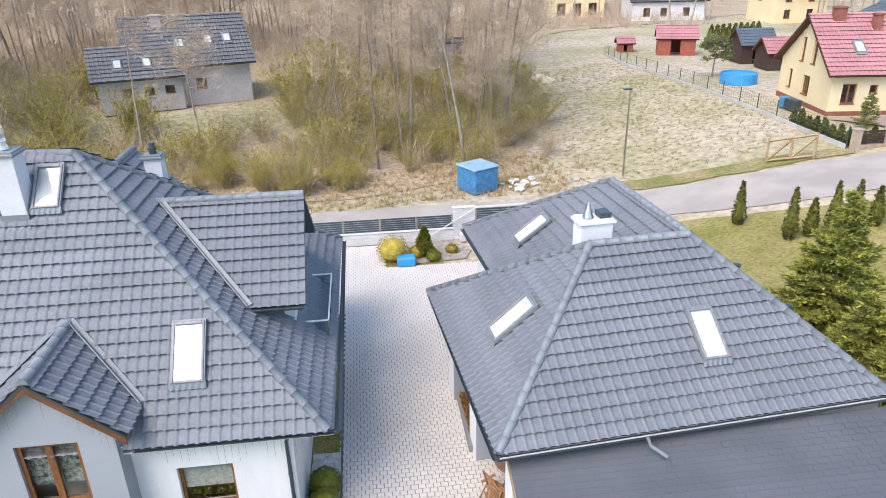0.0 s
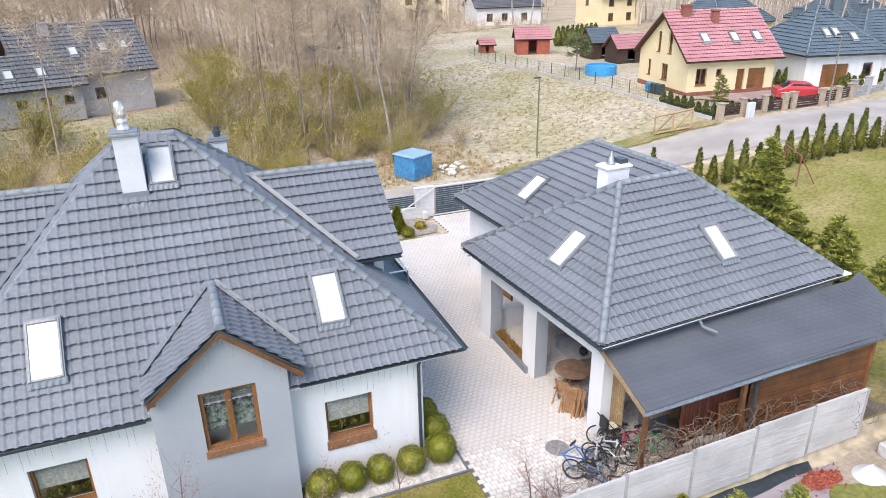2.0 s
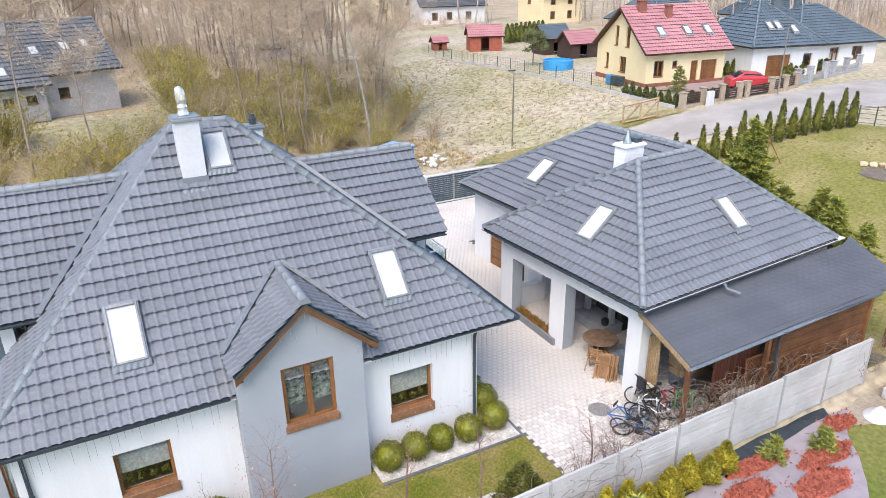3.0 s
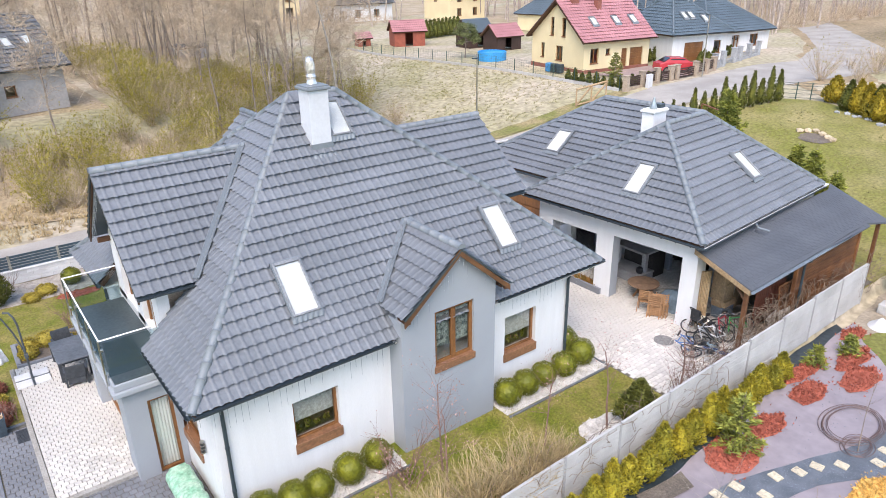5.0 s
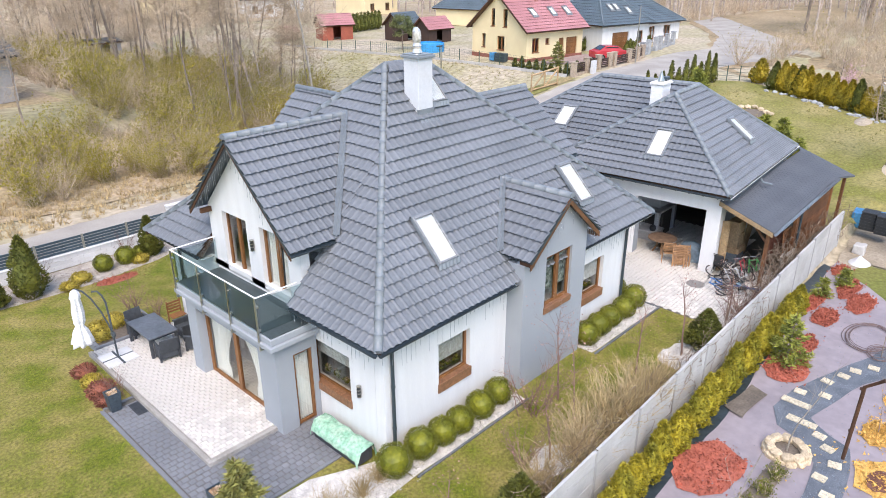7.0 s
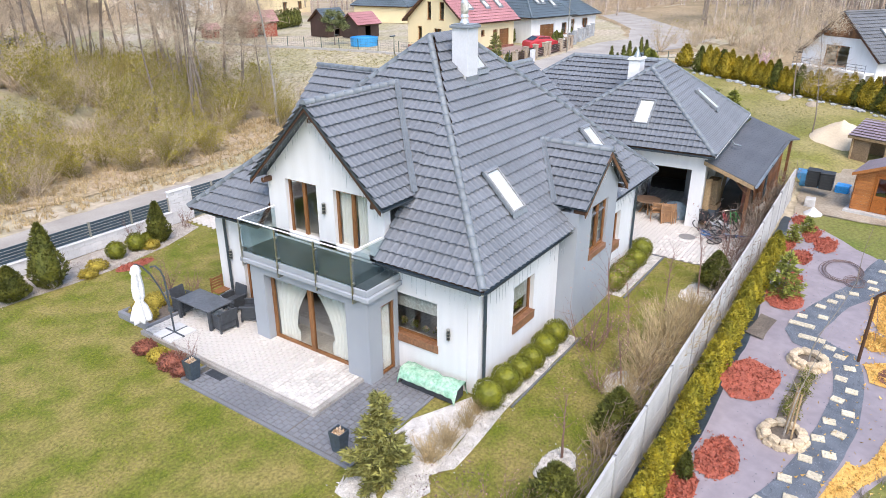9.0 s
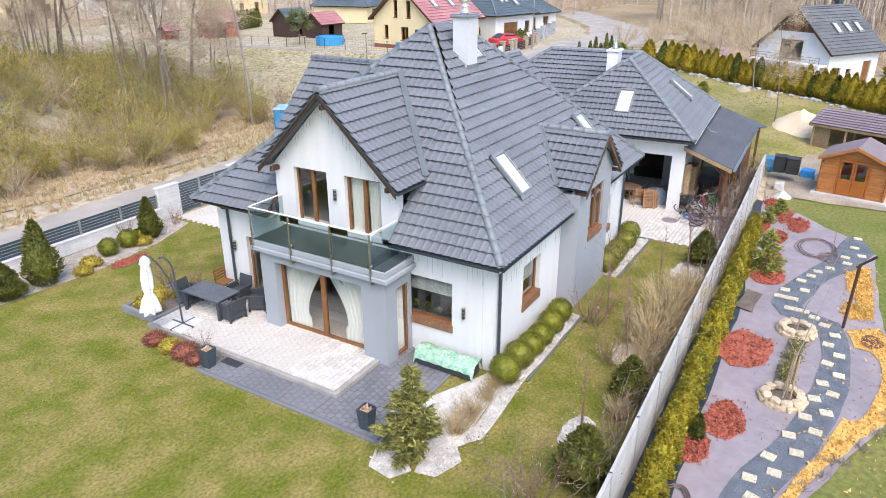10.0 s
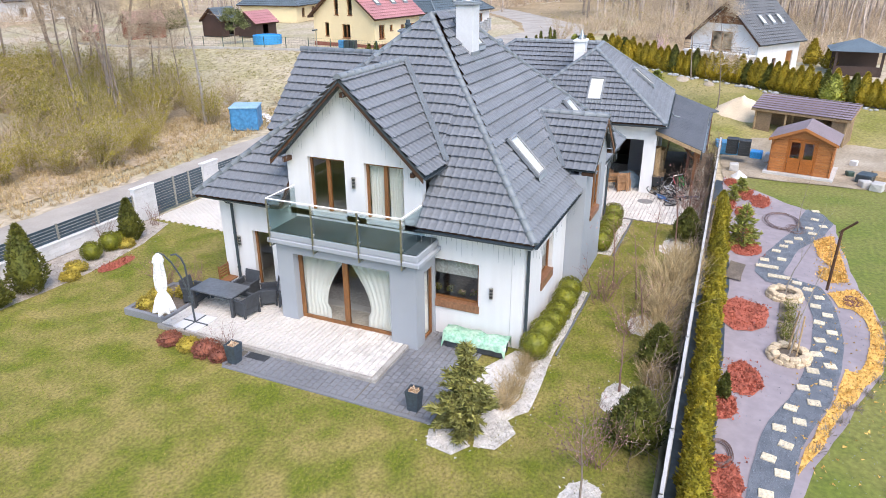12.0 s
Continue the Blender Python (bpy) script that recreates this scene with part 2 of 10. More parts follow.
def wobble(poly, step=0.5, amp=0.12, seed=0):
    """The outline of a patch, with an uneven edge."""
    out = []
    for i, p in enumerate(poly):
        q = poly[(i + 1) % len(poly)]
        n = max(1, int(math.dist(p, q) / step))
        for k in range(n):
            x, y = p[0] + (q[0] - p[0]) * k / n, p[1] + (q[1] - p[1]) * k / n
            out.append((x + amp * noise.noise((x * 0.9, y * 0.9, seed)), y + amp * noise.noise((x * 0.9, y * 0.9, seed + 7.3))))
    return out


def patch(name, poly, dz, material, label, category, step=0.0, kind="structure", skirt=0.0, parent=None):
    """A sheet that lies on the ground within an outline."""
    bm = bmesh.new()
    f = bm.faces.new([bm.verts.new((x, y, 0)) for x, y in poly])
    if f.normal.z < 0 or sum(a[0] * b[1] - b[0] * a[1] for a, b in zip(poly, poly[1:] + poly[:1])) < 0:
        f.normal_flip()
    if step:
        for k in (0, 1):
            lo, hi = min(p[k] for p in poly), max(p[k] for p in poly)
            v = lo + step
            while v < hi:
                co, no = [0, 0, 0], [0, 0, 0]
                co[k], no[k] = v, 1
                bmesh.ops.bisect_plane(bm, geom=bm.verts[:] + bm.edges[:] + bm.faces[:], plane_co=co, plane_no=no)
                v += step
    bmesh.ops.triangulate(bm, faces=bm.faces[:])
    if skirt:
        r = bmesh.ops.extrude_face_region(bm, geom=bm.faces[:])
        down = [v for v in r["geom"] if isinstance(v, bmesh.types.BMVert)]
        for v in down:
            v.co.z -= skirt
        bmesh.ops.recalc_face_normals(bm, faces=bm.faces[:])
    for v in bm.verts:
        v.co.z += ground_z(v.co.x, v.co.y) + dz
    if parent:
        return part(name, bm, material, parent, label)
    return solo(name, bm, material, label, category, kind=kind)


patch("forest_floor", wobble([(-90, 40.5), (-14, 40.8), (2, 41.5), (6, 43), (10.5, 44), (13, 50), (16, 62), (15, 80), (22, 104), (34, 112), (120, 150), (170, 420), (-300, 420), (-300, 40)], 3.0, 1.6), 0.03, M_LITTER, "brown leaf litter and dry grass on the forest floor", "forest floor", step=6)
M_WASTE = mat("waste_ground", (0.38, 0.285, 0.17), (0.27, 0.205, 0.11), rough=0.95, s1=0.15, s2=2.5, bump=0.6, bs=10, fine=0.35)
patch("waste_ground", wobble([(42, 29.2), (53, 29.4), (56, 36.5), (68, 41.5), (80, 48.5), (122, 76), (300, 90), (300, -80), (60, -80), (50, -10), (47, 12), (40, 20), (38, 25)], 3.0, 1.2), 0.01, M_WASTE, "dry brown waste ground with old grass", "ground", step=8)
patch("forest_floor", wobble([(70, 54), (120, 54), (300, 66), (300, 170), (125, 150), (70, 116)], 3.0, 1.2), 0.03, M_LITTER, "brown leaf litter of the far wood", "forest floor", step=8)
patch("road", wobble([(-90, 33.7), (-20, 34.3), (0, 34.4), (9.6, 34.3), (16, 34.0), (22, 32.2), (27, 31.2), (33, 30.0), (43.6, 29), (46.1, 28.6), (49.5, 27.8), (59, 27), (61.6, 29.5), (66.4, 29.5), (73, 35), (84, 42.5), (101, 54), (150, 84), (150, 92), (101, 61.2), (80.6, 47.8), (68.6, 40.5), (55.1, 35.9), (49.5, 37.2), (46, 37), (37, 36.2), (29.5, 36.0), (22, 37.0), (14, 38.4), (4, 38.6), (-20, 38.0), (-90, 37.4)], 1.0, 0.25), 0.02, M_ASPHALT, "pale grey gravel lane with worn asphalt and dusty edges", "road", step=3)
M_VERGE = mat("verge_grass", (0.19, 0.19, 0.05), (0.33, 0.26, 0.13), rough=0.95, s1=0.5, s2=5, bump=0.6, bs=30, fine=0.3)
patch("verge", wobble([(12, 38.9), (22, 37.4), (29, 36.5), (30, 37.3), (24, 38.8), (14, 40.4)], 0.6, 0.3), 0.03, M_VERGE, "thin green grass verge beside the lane", "verge", step=2)
patch("lawn", wobble([(-60, 8.9), (-30, 8.95), (13.5, 9.95), (13.5, 12), (2, 33.0), (-60, 32.6)], 1.0, 0.03), 0.0, M_LAWN, "yellow-green spring lawn with dry patches", "lawn")
M_EASTLAWN = mat("east_lawn", (0.20, 0.195, 0.04), (0.32, 0.27, 0.11), rough=0.95, s1=0.3, s2=6, bump=0.6, bs=40, fine=0.3)
patch("garden_lawn", wobble([(12.6, 10.0), (17, 9.2), (18, 5), (18, -8), (24.5, -8), (26.3, 1.5), (28.2, 5.6), (30.9, 9.2), (32.2, 12.4), (33, 15.2), (33.9, 18.6), (36, 24), (33, 29.3), (26, 29.8), (21.5, 31.5), (14, 33.4), (9.5, 33.2), (9.5, 26)], 1.0, 0.2), 0.02, M_EASTLAWN, "thin yellow-green grass of a large garden", "lawn", step=2)
M_SOUTHLAWN = mat("south_lawn", (0.13, 0.165, 0.02), (0.19, 0.19, 0.045), rough=0.9, s1=0.4, s2=6, bump=0.6, bs=45, fine=0.3)
patch("neighbour_lawn", wobble([(-60, -20), (9.5, -20), (9.8, 0.5), (9.6, 8.0), (8.3, 8.7), (-22, 7.6), (-24, 8.4), (-60, 8.4)], 1.0, 0.15), 0.015, M_SOUTHLAWN, "mown green lawn of the neighbouring garden", "lawn", step=2)
M_YARD = mat("trodden_earth", (0.42, 0.36, 0.28), (0.30, 0.25, 0.18), rough=0.95, s1=0.5, s2=8, bump=0.5, fine=0.2)
patch("yard_earth", wobble([(7.2, 9.2), (9.7, 8.0), (9.9, -4), (17.6, -6), (18.4, 6), (17.6, 9.2), (14, 9.5)], 0.8, 0.3), 0.03, M_YARD, "trodden pale earth round the garden shed", "earth", step=2)


def pavers(name, x0, x1, y0, y1, w, h, top, material, parent, inside=lambda x, y: True, near=None, gap=0.018, depth=0.05, angle=0.0, limit=300):
    """Blocks in half bond. Those in the stretch near() are parts of their own, the rest one mesh."""
    b, e = 0.012, gap / 2
    shape = [(-w / 2 + e, -h / 2 + e, -depth), (w / 2 - e, -h / 2 + e, -depth), (w / 2 - e, h / 2 - e, -depth), (-w / 2 + e, h / 2 - e, -depth),
             (-w / 2 + e, -h / 2 + e, -b), (w / 2 - e, -h / 2 + e, -b), (w / 2 - e, h / 2 - e, -b), (-w / 2 + e, h / 2 - e, -b),
             (-w / 2 + e + b, -h / 2 + e + b, 0), (w / 2 - e - b, -h / 2 + e + b, 0), (w / 2 - e - b, h / 2 - e - b, 0), (-w / 2 + e + b, h / 2 - e - b, 0)]
    quads = [(8, 9, 10, 11)] + [(i + 4, (i + 1) % 4 + 4, (i + 1) % 4 + 8, i + 8) for i in range(4)] + [(i, (i + 1) % 4, (i + 1) % 4 + 4, i + 4) for i in range(4)]
    one = bpy.data.meshes.new("paver")
    one.from_pydata(shape, [], quads)
    one.materials.append(material)
    vs, fs, made = [], [], 0
    rs = random.Random(5)
    off = base_of(parent)
    for j in range(int((y1 - y0) / h)):
        for i in range(int((x1 - x0) / w) + 1):
            x, y = x0 + (i + (0.5 if j % 2 else 0)) * w, y0 + (j + 0.5) * h
            if x < x0 - 0.01 or x > x1 + 0.01 or not inside(x, y):
                continue
            half = 1.0
            if x < x0 + w * 0.3:
                x, half = x + w * 0.25, 0.5
            elif x > x1 - w * 0.3:
                x, half = x - w * 0.25, 0.5
            z = top + rs.uniform(-0.005, 0.005)
            if half == 1.0 and near and made < limit and near(x, y):
                o = new("paver", one)
                o.parent = parent
                o.location = Vector((x, y, z)) - off
                o.rotation_euler = (rs.gauss(0, 0.008), rs.gauss(0, 0.008), rs.gauss(0, 0.01))
                made += 1
            else:
                k = len(vs)
                vs += [(x + p[0] * half - off.x, y + p[1] - off.y, z + p[2] - off.z) for p in shape]
                fs += [tuple(q + k for q in f) for f in quads]
    me = bpy.data.meshes.new(name)
    me.from_pydata(vs, [], fs)
    return tagged(finish(name, me, material, parent), kind="stuff")


def on_drive(x, y):
    if y < 13.2:
        return x > -1.25 + max(0, 0.9 * (10.3 - y))
    if y < 25.8:
        return x > -1.3 or y > 21.8
    if 29.8 < y and 0.6 < x < 5.2 and y > 30.2:
        return False
    return x > -9.9 or y < 28


def pavement(name, poly, dz, label):
    bm = bmesh.new()
    prism(bm, [(x, y, dz) for x, y in poly], (0, 0, -0.1))
    return solo(name, bm, M_JOINT, label, "pavement", kind="structure")


drive = pavement("driveway", [(-1.3, 13.2), (-1.3, 9.8), (2.5, 9.8), (13.0, 10.0), (13.0, 12.5), (12.0, 26), (5.2, 26), (9.4, 33.1), (5.2, 33.1), (5.2, 30.2), (0.6, 30.2), (0.6, 33.0), (-9.9, 33.0), (-9.9, 28), (-5, 28), (-5, 24), (-1.3, 22)], 0.008, "pale block-paved driveway with sandy joints")
pavers("paver_field", -10, 9.3, 9.85, 33.0, 0.215, 0.175, 0.035, M_PAVER, drive, lambda x, y: on_drive(x, y) and (x < 4.9 or y > 27 or 12.5 < y < 26 and x < 8) and not (x < -1.3 and y < 25.8), near=lambda x, y: -1.2 < x < 2.4 and 10.2 < y < 14.0)
path = pavement("garden_pavement", [(-18.6, 14.85), (-14.25, 14.85), (-14.25, 17.1), (-17.6, 17.1), (-17.6, 21.5), (-18.6, 21.5)], 0.008, "dark grey block pavement round the terrace")
pavers("paver_field", -18.58, -14.27, 14.87, 17.1, 0.2, 0.2, 0.035, M_DARKPAVER, path, near=lambda x, y: x < -15.5)
pavers("paver_field", -18.58, -17.62, 17.1, 21.45, 0.2, 0.2, 0.035, M_DARKPAVER, path)
terrace = pavement("terrace", [(-17.55, 17.1), (-14.25, 17.1), (-14.25, 25.0), (-17.55, 25.0)], 0.11, "raised terrace of pale weathered cobbles")
pavers("paver_field", -17.55, -14.3, 17.1, 25.0, 0.19, 0.16, 0.15, M_PAVER, terrace, near=lambda x, y: y < 19 and x < -15)
bm = bmesh.new()
for lo, hi in (((-17.7, 17.085, -0.05), (-17.56, 25.0, 0.15)), ((-17.7, 16.93, -0.05), (-14.3, 17.08, 0.15))):
    box(bm, lo, hi, bevel=0.015)
part("edging", bm, mat("worn_kerb", (0.40, 0.38, 0.35), (0.30, 0.28, 0.25), rough=0.9, s1=1.5, s2=20, bump=0.4, fine=0.2), terrace, "weathered pale kerb stones")
bm = bmesh.new()
for lo, hi in (((-18.72, 14.75, -0.05), (-18.61, 21.5, 0.05)), ((-18.6, 14.75, -0.05), (-14.3, 14.85, 0.05)), ((-18.6, 21.5, -0.05), (-17.6, 21.6, 0.05))):
    box(bm, lo, hi, bevel=0.01)
part("edging", bm, M_DARKPAVER, path, "dark grey kerb stones")


def lawn_blades():
    """Short blades in clumps, green ones and dry ones."""
    rs = np.random.RandomState(3)
    for name, material, part_, n0, size, label in (("lawn_grass", M_BLADE, 1, 1.3, 0.05, "short uneven green blades of the lawn"), ("dry_thatch", M_THATCH, -1, 1.2, 0.034, "dry straw-coloured thatch in the lawn")):
        pts = []
        for x0, x1, y0, y1, n in ((-36, -18.8, 9.3, 31.5, 70000), (-18.8, -1.4, 9.5, 13.2, 24000), (-18.5, -10, 25.5, 31, 10000)):
            p = np.stack([rs.uniform(x0, x1, int(n * 2 * n0)), rs.uniform(y0, y1, int(n * 2 * n0))], 1)
            x, y = p[:, 0], p[:, 1]
            f = np.sin(x * 0.9 + 1.3 * np.sin(y * 0.7)) + np.sin(y * 1.1 - 1.1 * np.sin(x * 0.8)) + 0.9 * np.sin(x * 3.1 + 2 * np.sin(y * 2.3)) * np.sin(y * 3.7) + 0.8 * np.sin(x * 9 + 3 * np.sin(y * 5)) * np.sin(y * 8)
            p = p[part_ * f + rs.normal(0, 0.9, len(f)) > 0.1]
            pts.append(np.concatenate([p, np.zeros((len(p), 1))], 1))
        p = np.concatenate(pts)
        tagged(cards(name, p, np.tile((0, 0, 1.0), (len(p), 1)), size, material, aspect=3.2, seed=4, spread=0.7), label, "grass", kind="stuff")


lawn_blades()

# ---- parts of houses ----
WAVE, COURSE = 0.245, 0.36
RIB = ((0.0, 0.0), (0.5, 0.0), (0.62, 0.75), (0.72, 1.0), (0.82, 0.75))


def slope(parent, pts, material, wave=WAVE, course=COURSE, deck=M_SOFFIT, lift=0.078, name="roof_slope", thick=0.14):
    """One face of a tiled roof; pts[0] to pts[1] is the eave. Each course is a piece of its own, with waves and a nosing."""
    pts = [Vector(p) for p in pts]
    o, u = pts[0], (pts[1] - pts[0]).normalized()
    n = u.cross(pts[2] - pts[0]).normalized()
    v = n.cross(u)
    q = [((p - o).dot(u), (p - o).dot(v)) for p in pts]
    bm = bmesh.new()
    prism(bm, [p - n * 0.02 for p in pts], -n * thick)
    top = part(name, bm, deck, parent)
    m = len(pts)
    planes = [(pts[i], (pts[(i + 1) % m] - pts[i]).cross(n).normalized()) for i in range(1, m)]

    def span(a, b):
        us = []
        for i in range(m):
            (u0, v0), (u1, v1) = q[i], q[(i + 1) % m]
            for w in (a, b):
                if abs(v1 - v0) > 1e-6 and min(v0, v1) - 1e-6 <= w <= max(v0, v1) + 1e-6:
                    us.append(u0 + (u1 - u0) * (w - v0) / (v1 - v0))
            us += [p[0] for p in (q[i], q[(i + 1) % m]) if a <= p[1] <= b]
        return min(us), max(us)

    vmax = max(p[1] for p in q)
    k, off = 0, base_of(top)
    while k * course < vmax - 0.05:
        a, b = k * course, min((k + 1) * course + 0.03, vmax)
        ua, ub = span(max(a, 0.0), b)
        i0, i1 = math.floor((ua - 0.05) / wave), math.ceil((ub + 0.05) / wave)
        rows = [[], [], [], []]
        bm = bmesh.new()
        for i in range(i0, i1):
            for fx, c in RIB:
                h = 0.026 * c
                for r, (vv, hh) in enumerate(((a + 0.2, lift - 0.03), (a - 0.008 - 0.03 * c, lift + h - 0.012), (a - 0.014 - 0.03 * c, lift + h), (b, h))):
                    rows[r].append(bm.verts.new(o + u * ((i + fx) * wave) + v * vv + n * hh))
        for r in (0, 1, 2):
            for i in range(len(rows[0]) - 1):
                bm.faces.new((rows[r][i], rows[r][i + 1], rows[r + 1][i + 1], rows[r + 1][i]))
        for co, no in planes:
            bmesh.ops.bisect_plane(bm, geom=bm.verts[:] + bm.edges[:] + bm.faces[:], plane_co=co, plane_no=no, clear_outer=True)
        if len(bm.faces):
            part("tile_course", bm, material, top)
        else:
            bm.free()
        k += 1
    return top


_cap = {}


def caps(parent, a, b, r=0.115, seg=0.4, material=None):
    """Half-round ridge caps, lapped end to end."""
    a, b = Vector(a), Vector(b)
    d = b - a
    n = max(1, round(d.length / seg))
    step = d.length / n
    key = (round(step, 3), r)
    if key not in _cap:
        bm = bmesh.new()
        rings = []
        for y, rr in ((-0.012, r * 1.025), (0.01, r * 1.025), (0.01, r), (step, r)):
            rings.append([bm.verts.new((rr * math.cos(t), y, rr * 0.95 * math.sin(t) - 0.02)) for t in [math.pi * (-0.1 + 1.2 * i / 10) for i in range(11)]])
        for p, q in (rings[:2], rings[2:]):
            for i in range(10):
                bm.faces.new((p[i], p[i + 1], q[i + 1], q[i])).smooth = True
        bm.faces.new(rings[0])
        bm.faces.new(rings[-1][::-1])
        for sx in (-1, 1):
            box(bm, (sx * r * 0.72 - 0.012, 0.04, r * 0.58), (sx * r * 0.72 + 0.012, 0.064, r * 0.66))
        me = bpy.data.meshes.new("ridge_cap")
        bm.to_mesh(me)
        bm.free()
        me.materials.append(material or M_CAP)
        _cap[key] = me
    side = d.normalized().cross(Vector((0, 0, 1))).normalized()
    up = side.cross(d.normalized())
    rot = Matrix((side, d.normalized(), up)).transposed().to_4x4()
    off = base_of(parent)
    for i in range(n):
        ob = new("ridge_cap", _cap[key])
        ob.parent = parent
        ob.matrix_local = Matrix.Translation(a + d * (i / n) + Vector((0, 0, 0.05)) - off) @ rot


def gutter(parent, a, b, r=0.075, material=None):
    a, b = Vector(a), Vector(b)
    d = (b - a).normalized()
    side = d.cross(Vector((0, 0, 1))).normalized()
    bm = bmesh.new()
    rings = []
    prof = [math.pi * (1 + i / 7) for i in range(8)]
    for p in (a, b):
        rings.append([bm.verts.new(p + side * r * math.cos(t) + Vector((0, 0, r * math.sin(t)))) for t in prof] + [bm.verts.new(p + side * (r - 0.012) * math.cos(t) + Vector((0, 0, (r - 0.012) * math.sin(t)))) for t in prof[::-1]])
    m = len(rings[0])
    for i in range(m):
        bm.faces.new((rings[0][i], rings[0][(i + 1) % m], rings[1][(i + 1) % m], rings[1][i]))
    for ring in rings:
        bm.faces.new(ring)
    bmesh.ops.recalc_face_normals(bm, faces=bm.faces[:])
    return part("gutter", bm, material or M_GUTTER, parent, "dark grey half-round gutter")


def downpipe(parent, pts, r=0.05, material=None):
    bm = bmesh.new()
    tube(bm, pts, r, 8)
    for z in (0.9, 2.2):
        x, y = pts[-1][0], pts[-1][1]
        cyl(bm, (x, y, pts[-1][2] + z), (x, y, pts[-1][2] + z + 0.04), r * 1.25, n=8)
    return part("downpipe", bm, material or M_GUTTER, parent, "dark grey downpipe")


def wall(parent, p, q, z0, z1, thick, holes, material, name="wall", label="", clip=()):
    """An upright wall from p to q (outer face, outside to the right of the way), with openings (from, to, bottom, top) along it."""
    p, q = Vector((*p, 0)), Vector((*q, 0))
    d = (q - p).normalized()
    n = d.cross(Vector((0, 0, 1)))
    ln = (q - p).length
    us = sorted({0.0, ln, *[h[0] for h in holes], *[h[1] for h in holes]})
    zs = sorted({z0, z1, *[h[2] for h in holes], *[h[3] for h in holes]})
    bm = bmesh.new()
    grid = {}

    def vert(u, z):
        if (u, z) not in grid:
            grid[u, z] = bm.verts.new(p + d * u + Vector((0, 0, z)))
        return grid[u, z]

    for a, b in zip(us, us[1:]):
        for c, e in zip(zs, zs[1:]):
            if not any(h[0] < (a + b) / 2 < h[1] and h[2] < (c + e) / 2 < h[3] for h in holes):
                bm.faces.new((vert(a, c), vert(b, c), vert(b, e), vert(a, e)))
    for co, no in clip:
        bmesh.ops.bisect_plane(bm, geom=bm.verts[:] + bm.edges[:] + bm.faces[:], plane_co=co, plane_no=no, clear_outer=True)
    r = bmesh.ops.extrude_face_region(bm, geom=bm.faces[:])
    bmesh.ops.translate(bm, verts=[v for v in r["geom"] if isinstance(v, bmesh.types.BMVert)], vec=-n * thick)
    bmesh.ops.recalc_face_normals(bm, faces=bm.faces[:])
    return part(name, bm, material, parent, label)


def pane_face(bm, pts, n):
    f = bm.faces.new([bm.verts.new(p) for p in pts])
    f.normal_update()
    if f.normal.dot(n) < 0:
        f.normal_flip()


